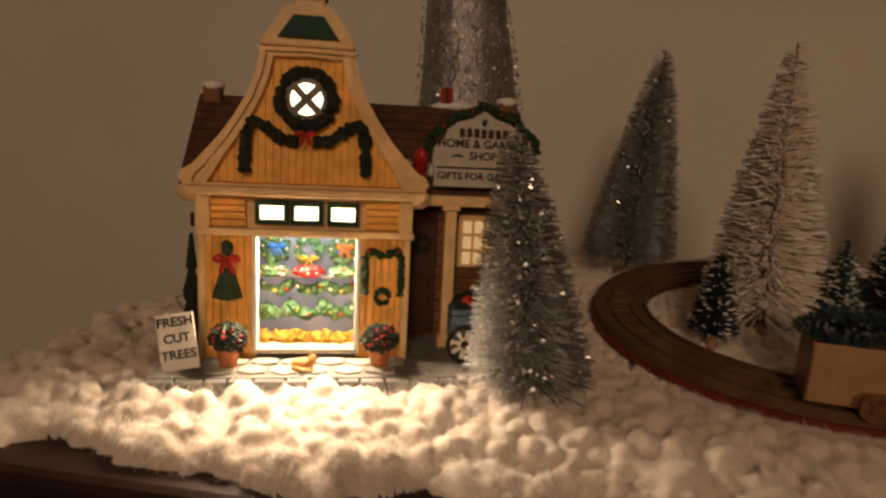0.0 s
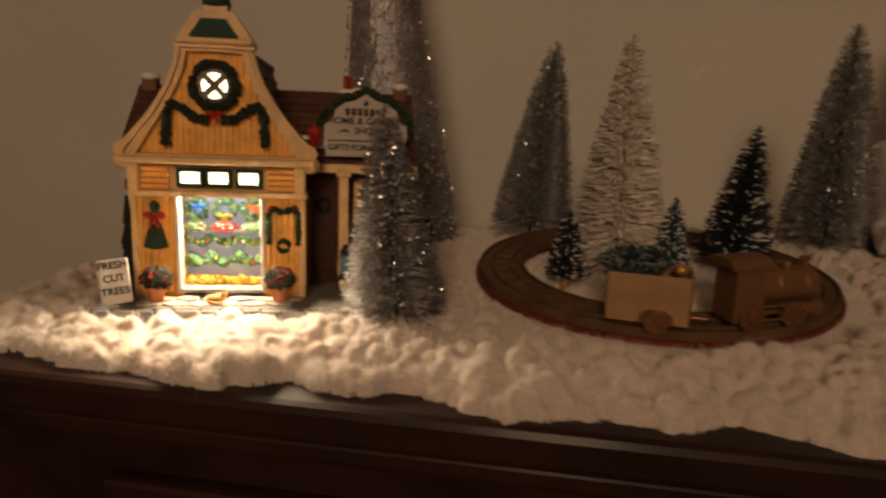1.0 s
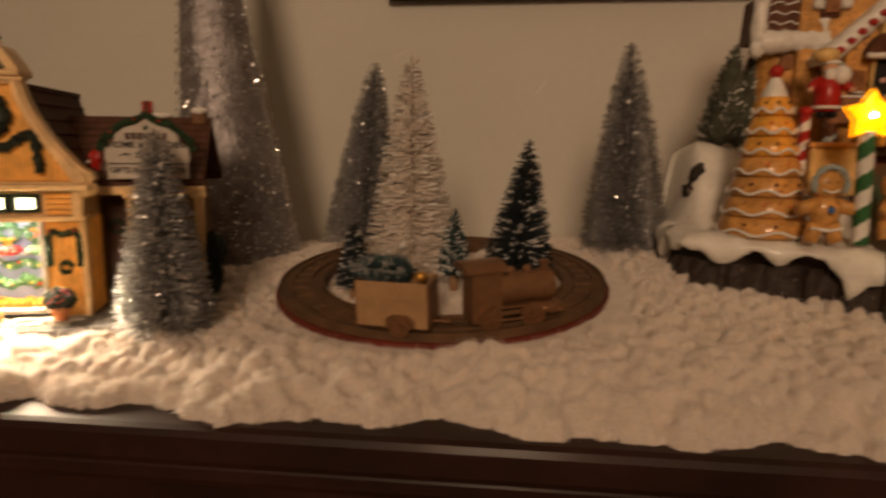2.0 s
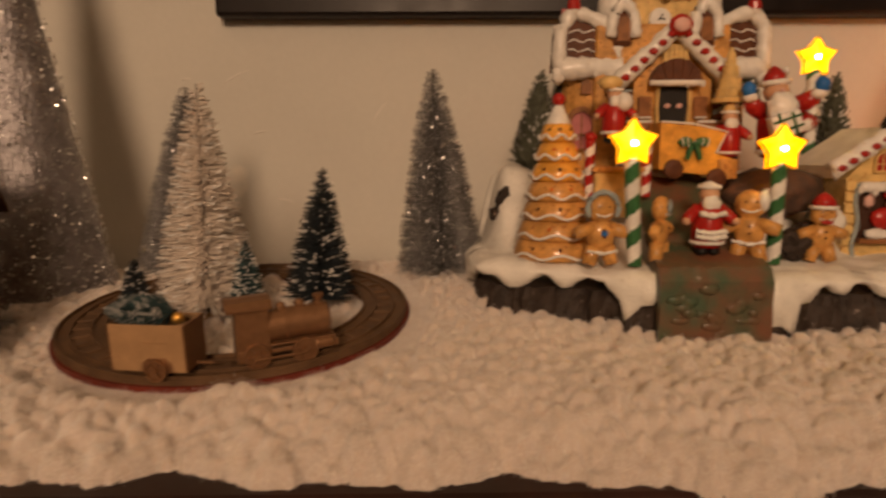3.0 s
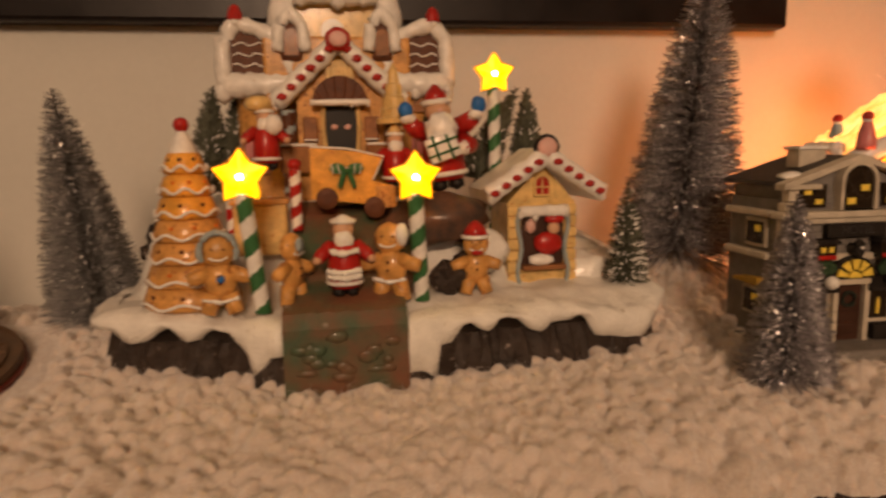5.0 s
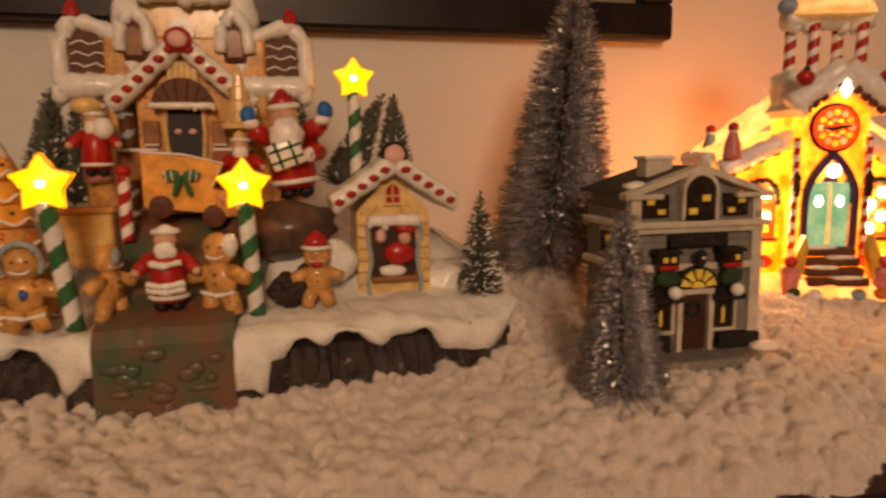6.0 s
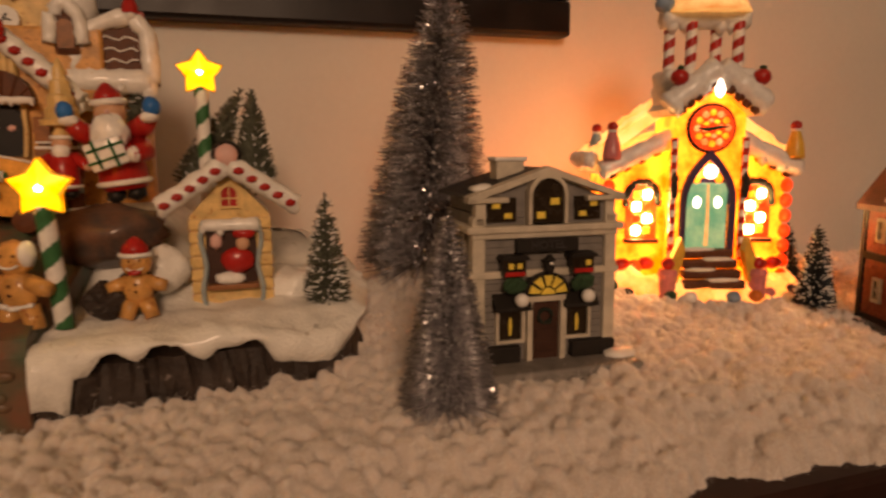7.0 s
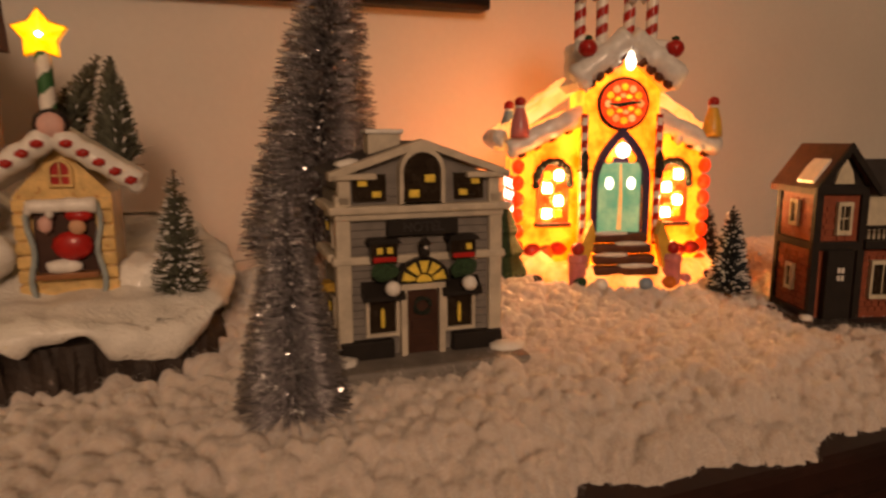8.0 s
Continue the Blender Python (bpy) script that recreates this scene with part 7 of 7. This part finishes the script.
            part("candy_drop", blob((X + s * (0.001 + 0.039 * t), g0 - 0.0112, 0.2005 - 0.037 * t), (0.0036, 0.0018, 0.0026), 1, 0.05), "red", ob, smooth=True)
        stripes("porch_column", X + s * 0.0330, g0 - 0.002, 0.1000, 0.1600, 0.0048, "choc", "grey_blue", ob, 5, wide=0.3)
        part("column_foot", box((X + s * 0.0330, g0 - 0.002, 0.1000), (0.0110, 0.0110, 0.0040), bev=0.001), "ginger_dark", ob)
        sh = part("shutter", box((X + s * 0.0195, g0 - 0.0022, 0.1480), (0.0095, 0.0030, 0.0150), bev=0.0010), "ginger_dark", ob)
        part("shutter_icing", tube([(X + s * 0.0195 - 0.0040, g0 - 0.0040, 0.1410), (X + s * 0.0195 + 0.0040, g0 - 0.0040, 0.1410)], 0.0007, 5), "icing", sh)
        part("parapet", box((X + s * 0.0270, g0 - 0.0050, 0.1290), (0.0240, 0.0060, 0.0180), bev=0.0012, rz=s * 8), "ginger_dark", ob)
        part("parapet_icing", tube([(X + s * 0.0160, g0 - 0.0085, 0.1380), (X + s * 0.0380, g0 - 0.0080, 0.1380)], 0.0010, 6), "icing", ob)
    part("heart", blob((X, g0 - 0.0120, 0.2020), (0.0082, 0.0030, 0.0075), 2, 0.05), "red", ob, "red and pink heart on the gable", smooth=True)
    part("heart_centre", blob((X, g0 - 0.0148, 0.2018), (0.0058, 0.0018, 0.0050), 2, 0.05), "pale_pink", ob, smooth=True)
    part("gable_block", box((X + 0.0005, g0 - 0.0015, 0.1835), (0.0180, 0.0040, 0.0150), bev=0.0010), "biscuit", ob)
    for k in range(5):
        part("gable_slat", box((X - 0.0068 + k * 0.0035, g0 - 0.0040, 0.1835), (0.0028, 0.0016, 0.0130), bev=0.0004), "biscuit", ob)
    # awning and dark doorway
    half = [(X + 0.0175 * math.cos(math.pi * k / 14), 0.1640 + 0.0165 * math.sin(math.pi * k / 14)) for k in range(15)]
    aw = part("awning", poly(half, g0 - 0.0100, g0), "choc", ob, "brown curved awning")
    for k in range(1, 7):
        a = math.pi * k / 7
        part("awning_rib", tube([(X + 0.0172 * math.cos(a), g0 - 0.0102, 0.1640 + 0.0162 * math.sin(a)), (X + 0.010 * math.cos(a), g0 - 0.0106, 0.1640)], 0.0006, 5), "choc", aw)
    part("awning_icing", icing_line([(X - 0.0185, g0 - 0.0105, 0.1640), (X + 0.0185, g0 - 0.0105, 0.1640)], 0.0020, 52), "icing", aw, smooth=True)
    dr = part("doorway", poly([(X - 0.0095, 0.1330), (X + 0.0090, 0.1330), (X + 0.0105, 0.1480), (X + 0.0100, 0.1620), (X - 0.0105, 0.1620), (X - 0.0108, 0.1480)], g0 - 0.0030, g0 + 0.001), "black_paint", ob, "dark green black door")
    for s in (-1, 1):
        part("door_bow", blob((X + s * 0.0042, g0 - 0.0038, 0.1490), (0.0024, 0.0012, 0.0020), 1, 0.1), "pale_pink", dr)
        part("door_frame", tube([(X + s * 0.0100, g0 - 0.0035, 0.1330), (X + s * 0.0115, g0 - 0.0035, 0.1480), (X + s * 0.0108, g0 - 0.0035, 0.1630)], 0.0014, 7), "biscuit", ob)
    for k in range(3):
        part("step", box((X, g0 - 0.006 - k * 0.005, 0.1290 - k * 0.0050), (0.0260 + k * 0.003, 0.0070, 0.0050), bev=0.0010), "ginger_dark", ob)

    # ---- cookie fir, candy posts, stars ----
    x, y = 0.3760, 0.3610
    for k in range(7):
        r0, r1 = 0.0262 - 0.0026 * k, 0.0228 - 0.0026 * k
        z = 0.0500 + k * 0.0122
        tier = part("cookie_tier", lathe([(r0, z), (r0 + 0.0008, z + 0.003), (r1 + 0.0015, z + 0.0105), (r1 - 0.001, z + 0.0125)], (x, y, 0), 18), "cookie_orange" if k > 3 else "ginger", ob, smooth=True)
        part("icing_wave", tube([(x + (r0 + 0.0012) * math.cos(a), y + (r0 + 0.0012) * math.sin(a), z + 0.0030 + 0.0016 * math.sin(a * 7 + k)) for a in np.linspace(0, 6.18, 44)], 0.0009, 6, closed=True), "icing", tier)
        for a in (-2.3, -1.6, -0.8):
            part("candy_dot", blob((x + (r1 + 0.0022) * math.cos(a + 0.4 * (k % 2)), y + (r1 + 0.0022) * math.sin(a + 0.4 * (k % 2)), z + 0.0075), 0.0014, 1, 0.03), ("choc", "orange_bow")[k % 2], tier)
    part("cookie_snow", lathe([(0.0092, 0.1300), (0.0070, 0.1370), (0.0042, 0.1430), (0.0020, 0.1470)], (x, y, 0), 14), "icing", ob, smooth=True)
    part("cherry", blob((x, y, 0.1495), 0.0043, 2, 0.05), "red", ob, smooth=True)
    for sx, sy, sz, b, ox, oy in ((0.4117, 0.3180, 0.1220, 0.0500, 0.0060, 0.008), (0.5003, 0.3270, 0.1190, 0.0500, 0.0030, 0.007), (0.5682, 0.4255, 0.1837, 0.0600, 0.001, 0.001)):
        stripes("candy_pole", sx + ox, sy + oy, b, sz - 0.0085, 0.0043, "icing", "green_stripe", ob, (sz - b) / 0.021, wide=0.5, rows=90, seg=20, tilt=(-ox, 0.001 - oy), label="white and green striped pole")
        star(sx, sy, sz, 0.0150, ob)
    for px, pz in ((0.3985, 0.098), (0.4350, 0.098)):
        stripes("candy_post", px, 0.3700, pz - 0.010, pz + 0.026, 0.0034, "icing", "red", ob, 3)
        part("post_cap", blob((px, 0.3700, pz + 0.0285), (0.0042, 0.0042, 0.0036), 2, 0.05), "red", ob, smooth=True)
    part("gift_block", box((0.4150, 0.3680, 0.0900), (0.0300, 0.016, 0.0300), bev=0.002), "biscuit", ob)
    part("block_lid", box((0.4150, 0.3670, 0.1060), (0.0330, 0.018, 0.0034), bev=0.001), "ginger", ob)

    # ---- gingerbread van ----
    van = part("van", poly([(0.4440, 0.1060), (0.4930, 0.1000), (0.4940, 0.1120), (0.4800, 0.1160), (0.4860, 0.1290), (0.4740, 0.1330), (0.4440, 0.1360)], 0.3720, 0.3980), "cookie_orange", ob, "orange gingerbread van with green bow")
    part("van_roof", tube([(0.4440, 0.3715, 0.1365), (0.4660, 0.3715, 0.1350), (0.4870, 0.3715, 0.1300), (0.4805, 0.3715, 0.1165)], 0.0007, 6), "icing", van)
    part("van_bow", bow((0.4650, 0.3695, 0.1220), 0.0098), "green_stripe", van, "green striped bow")
    for k in range(2):
        for s in (-1, 1):
            x = 0.4650 + s * (0.0042 + 0.0034 * k)
            part("bow_stripe", tube([(x, 0.3668, 0.1205), (x + s * 0.0006, 0.3662, 0.1235), (x + s * 0.0010, 0.3668, 0.1262)], 0.0004, 5), "icing", van)
    part("bow_knot", blob((0.4650, 0.3680, 0.1230), 0.0017, 1, 0.05), "pale_pink", van)
    for wx in (0.4530, 0.4810):
        part("van_wheel", lathe([(0.0062, -0.0015), (0.0066, 0.0), (0.0062, 0.0015), (0.003, 0.0020)], seg=16, m=pose(wx, 0.3705, 0.1060 if wx < 0.46 else 0.1000, 90)), "choc", van)
    part("van_crate", box((0.4880, 0.3780, 0.1060), (0.0120, 0.018, 0.0130), bev=0.001), "ginger", van)

    # ---- figures ----
    ginger_man(0.3970, 0.3255, 0.0510, 0.0420, ob, "biscuit figurine with pale hair and blue star button", "icing", 6, extra=[("blue_bow", blob((0.0005, -0.0058, 0.0190), (0.0026, 0.0010, 0.0026), 1, 0.2)), ("grey_blue", leafy([(0.0092 * math.cos(a), -0.0035, 0.0330 + 0.0100 * math.sin(a)) for a in np.linspace(-0.5, 3.6, 12)], 0.0015, 3)), ("icing", leafy([(-0.0090, -0.004, 0.0085), (0, -0.0058, 0.0070), (0.0090, -0.004, 0.0085)], 0.0010, 4))])
    ginger_man(0.4335, 0.3310, 0.0530, 0.0390, ob, "biscuit figurine turned towards the path", "icing", 55, extra=[("grey_blue", blob((0.0, -0.0055, 0.0320), (0.0040, 0.0012, 0.0050), 1, 0.1))])
    ginger_man(0.4860, 0.3300, 0.0520, 0.0440, ob, "biscuit figurine with white cap and icing hem", "icing", -20, extra=[("icing", blob((0.0068, -0.0010, 0.0365), (0.0036, 0.0048, 0.0068), 2, 0.1)), ("icing", leafy([(-0.0092, -0.003, 0.0125), (0, -0.0058, 0.0110), (0.0092, -0.003, 0.0125)], 0.0011, 5))])
    ginger_man(0.5360, 0.3420, 0.0505, 0.0370, ob, "biscuit figurine with red cap and bow tie", "icing", -4, extra=[("red", lathe([(0.0072, 0.0335), (0.0062, 0.0375), (0.0030, 0.0410), (0.0006, 0.0425)], seg=12)), ("icing", tube([(0.0074 * math.cos(a), 0.0066 * math.sin(a), 0.0332) for a in np.linspace(0, 5.9, 12)], 0.0013, 6, closed=True)), ("red", blob((0.0, -0.0058, 0.0245), (0.0040, 0.0014, 0.0016), 1, 0.2))])
    bands = leafy([(-0.0072, -0.0070, 0.0255), (0.0, -0.0105, 0.0245), (0.0072, -0.0070, 0.0255)], 0.0016, 21, wild=0.35)
    hem = [leafy([(-0.0085, -0.0068, z), (0.0, -0.0112, z - 0.0008), (0.0085, -0.0068, z)], 0.0015, 22, wild=0.35) for z in (0.0120, 0.0150)]
    robed(0.4610, 0.3295, 0.0560, 0.0500, ob, "baker figurine in red coat with white bands", tall=0.45, hat="icing", beard=True, wide=0.92, extra=[("icing", bands)] + [("icing", b) for b in hem])
    gift = [("sugar", box((-0.003, -0.0175, 0.0270), (0.0190, 0.0080, 0.0150), bev=0.001, ry=-12))]
    for dx in (-0.0045, 0.0040):
        gift.append(("green_stripe", box((-0.003 + dx, -0.0218, 0.0270), (0.0016, 0.0008, 0.0152), ry=-12)))
    for dz in (-0.0030, 0.0035):
        gift.append(("green_stripe", box((-0.003, -0.0218, 0.0270 + dz), (0.0192, 0.0008, 0.0014), ry=-12)))
    sleeves = tube([(0.010, -0.001, 0.0375), (0.0165, -0.007, 0.0400), (0.0195, -0.0120, 0.0425)], [0.0062, 0.0058, 0.0050], 10)
    tube([(-0.010, 0.0, 0.0375), (-0.0165, -0.003, 0.0410), (-0.0190, -0.006, 0.0450)], [0.0062, 0.0056, 0.0048], 10, sleeves)
    tube([(0.0120, -0.004, 0.0300), (0.0150, -0.0120, 0.0260), (0.0080, -0.0190, 0.0250)], [0.0060, 0.0054, 0.0046], 10, sleeves)
    cuffs = blob((0.0208, -0.0138, 0.0440), (0.0052, 0.0050, 0.0036), 2, 0.15)
    blob((-0.0198, -0.0070, 0.0470), (0.0050, 0.0048, 0.0034), 2, 0.15, cuffs)
    blob((0.0100, -0.0185, 0.0252), (0.0034, 0.0040, 0.0046), 2, 0.15, cuffs)
    blob((-0.001, -0.0105, 0.0375), (0.0100, 0.0068, 0.0105), 3, 0.25, cuffs, freq=3)
    mitts = blob((0.0228, -0.0150, 0.0490), (0.0048, 0.0042, 0.0056), 2, 0.1)
    blob((-0.0206, -0.0080, 0.0520), (0.0046, 0.0040, 0.0052), 2, 0.1, mitts)
    nose = blob((0.0, -0.0100, 0.0490), 0.0015, 1, 0.02)
    robed(0.5285, 0.3860, 0.1080, 0.0670, ob, "white-bearded figurine in red coat and blue mittens holding a gift", wide=0.98, lean=-7, arms=False, extra=gift + [("red", sleeves), ("icing", cuffs), ("blue_bow", mitts), ("pale_pink", nose)])
    robed(0.4960, 0.3920, 0.1100, 0.0410, ob, "white-bearded figurine in red coat beneath biscuit tower", hat="biscuit")
    part("biscuit_tower", lathe([(0.0112, 0.1500), (0.0114, 0.1530), (0.0086, 0.1540), (0.0084, 0.1590), (0.0073, 0.1600), (0.0070, 0.1660), (0.0056, 0.1670), (0.0051, 0.1740), (0.0037, 0.1750), (0.0030, 0.1810), (0.0008, 0.1865)], (0.4965, 0.3960, 0), 14), "biscuit", ob)
    robed(0.4180, 0.3900, 0.1230, 0.0430, ob, "white-bearded figurine in red coat and floppy cream hat", hat="biscuit", wide=0.95, extra=[("biscuit", blob((-0.0035, -0.001, 0.0395), (0.0085, 0.0065, 0.0052), 2, 0.15)), ("icing", blob((0.0055, -0.0050, 0.0270), (0.0055, 0.0045, 0.0065), 2, 0.2))])
    # ---- hut ----
    hx, hy = 0.5825, 0.3640
    part("hut_wall", poly([(hx - 0.0215, 0.0480), (hx + 0.0215, 0.0480), (hx + 0.0215, 0.1000), (hx, 0.1240), (hx - 0.0215, 0.1000)], hy, hy + 0.0420), "biscuit", ob)
    for k in range(7):
        for s in (-1, 1):
            part("biscuit_block", box((hx + s * 0.0185, hy - 0.0008, 0.0535 + k * 0.0070), (0.0070, 0.0030, 0.0060), bev=0.0008), "biscuit", ob)
    for s in (-1, 1):
        part("hut_roof", poly([(hx, 0.1230), (hx, 0.1330), (hx + s * 0.0360, 0.1085), (hx + s * 0.0350, 0.1005)], hy - 0.0060, hy + 0.0460), "cast_snow", ob)
        part("roof_icing", icing_line([(hx + s * 0.0010, hy - 0.0080, 0.1285), (hx + s * 0.0355, hy - 0.0080, 0.1055)], 0.0056, 60 + s, 0.25), "icing", ob, smooth=True)
        for k in range(5):
            t = (k + 0.6) / 5
            part("candy_drop", blob((hx + s * (0.002 + 0.0330 * t), hy - 0.0135, 0.1275 - 0.0222 * t), (0.0034, 0.0016, 0.0023), 1, 0.05), "red", ob, smooth=True)
        part("blue_icing", tube([(hx + s * (0.0150 + 0.0012 * math.sin(k * 0.9)), hy - 0.0030, 0.0500 + k * 0.0043) for k in range(12)], 0.0014, 7), "grey_blue", ob)
    part("roof_knob", blob((hx, hy - 0.0090, 0.1335), (0.0084, 0.0035, 0.0080), 2, 0.04), "black_paint", ob, smooth=True)
    part("knob_centre", blob((hx, hy - 0.0115, 0.1335), (0.0062, 0.0026, 0.0060), 2, 0.03), "pale_pink", ob, smooth=True)
    wn = part("arched_window", holed(arch(0.0110, 0.0135, 8, hx, 0.1040), arch(0.0082, 0.0108, 8, hx, 0.1053), hy - 0.0025, hy), "biscuit", ob)
    part("pane", poly(arch(0.0084, 0.0110, 8, hx, 0.1052), hy - 0.0010, hy), "red", wn)
    part("glazing_bar", box((hx, hy - 0.0014, 0.1100), (0.0008, 0.0010, 0.0110)), "biscuit", wn)
    part("glazing_bar", box((hx, hy - 0.0014, 0.1095), (0.0084, 0.0010, 0.0008)), "biscuit", wn)
    hatch = part("serving_hatch", box((hx, hy - 0.0004, 0.0770), (0.0270, 0.0016, 0.0310)), "dark_door", ob)
    part("hatch_shelf", box((hx, hy - 0.0035, 0.0605), (0.0275, 0.0080, 0.0030), bev=0.0006), "ginger_dark", hatch)
    part("hatch_snow", icing_line([(hx - 0.0150, hy - 0.0040, 0.0950), (hx + 0.0150, hy - 0.0040, 0.0950)], 0.0036, 66), "icing", hatch, smooth=True)
    part("counter_snow", blob((hx - 0.001, hy - 0.0040, 0.0650), (0.0085, 0.0030, 0.0040), 2, 0.2), "icing", hatch, smooth=True)
    figure("seller_figure", [("red", blob((hx + 0.003, hy - 0.0030, 0.0750), (0.0095, 0.0040, 0.0075), 2, 0.15)), ("face", blob((hx + 0.0060, hy - 0.0050, 0.0845), (0.0040, 0.0030, 0.0040), 2, 0.05)), ("red", blob((hx + 0.0070, hy - 0.0040, 0.0900), (0.0065, 0.0035, 0.0034), 2, 0.1)), ("pale_pink", blob((hx - 0.0080, hy - 0.0035, 0.0860), (0.0040, 0.0020, 0.0050), 1, 0.2))], hatch, "figurine in red leaning out")
    # ---- small firs of the piece ----
    brush_tree("", 0.6340, 0.3540, 0.0450, 0.1120, 0.0140, "green_sisal", 1100, frost=0.22, seed=31, base=None, name="small_fir", parent=ob, thick=0.00034)
    brush_tree("", 0.3700, 0.4550, 0.1000, 0.1790, 0.0190, "green_sisal", 2200, frost=0.04, seed=32, base=None, name="small_fir", parent=ob, lean=(0.10, 0), thick=0.0004, droop=0.7)
    brush_tree("", 0.3840, 0.4600, 0.1000, 0.1760, 0.0150, "green_sisal", 1500, frost=0.04, seed=33, base=None, name="small_fir", parent=ob, lean=(0.12, 0), thick=0.0004, droop=0.7)
    brush_tree("", 0.5985, 0.4500, 0.1050, 0.1765, 0.0170, "green_sisal", 1700, frost=0.04, seed=34, base=None, name="small_fir", parent=ob, lean=(0.0, 0), thick=0.0004, droop=0.7)
    brush_tree("", 0.5300, 0.4420, 0.1500, 0.1860, 0.0085, "green_sisal", 700, frost=0.04, seed=35, base=None, name="small_fir", parent=ob, thick=0.0004)
    brush_tree("", 0.5600, 0.4540, 0.1080, 0.1770, 0.0180, "green_sisal", 1700, frost=0.04, seed=36, base=None, name="small_fir", parent=ob, lean=(0.47, 0), thick=0.0004, droop=0.6)


castle()
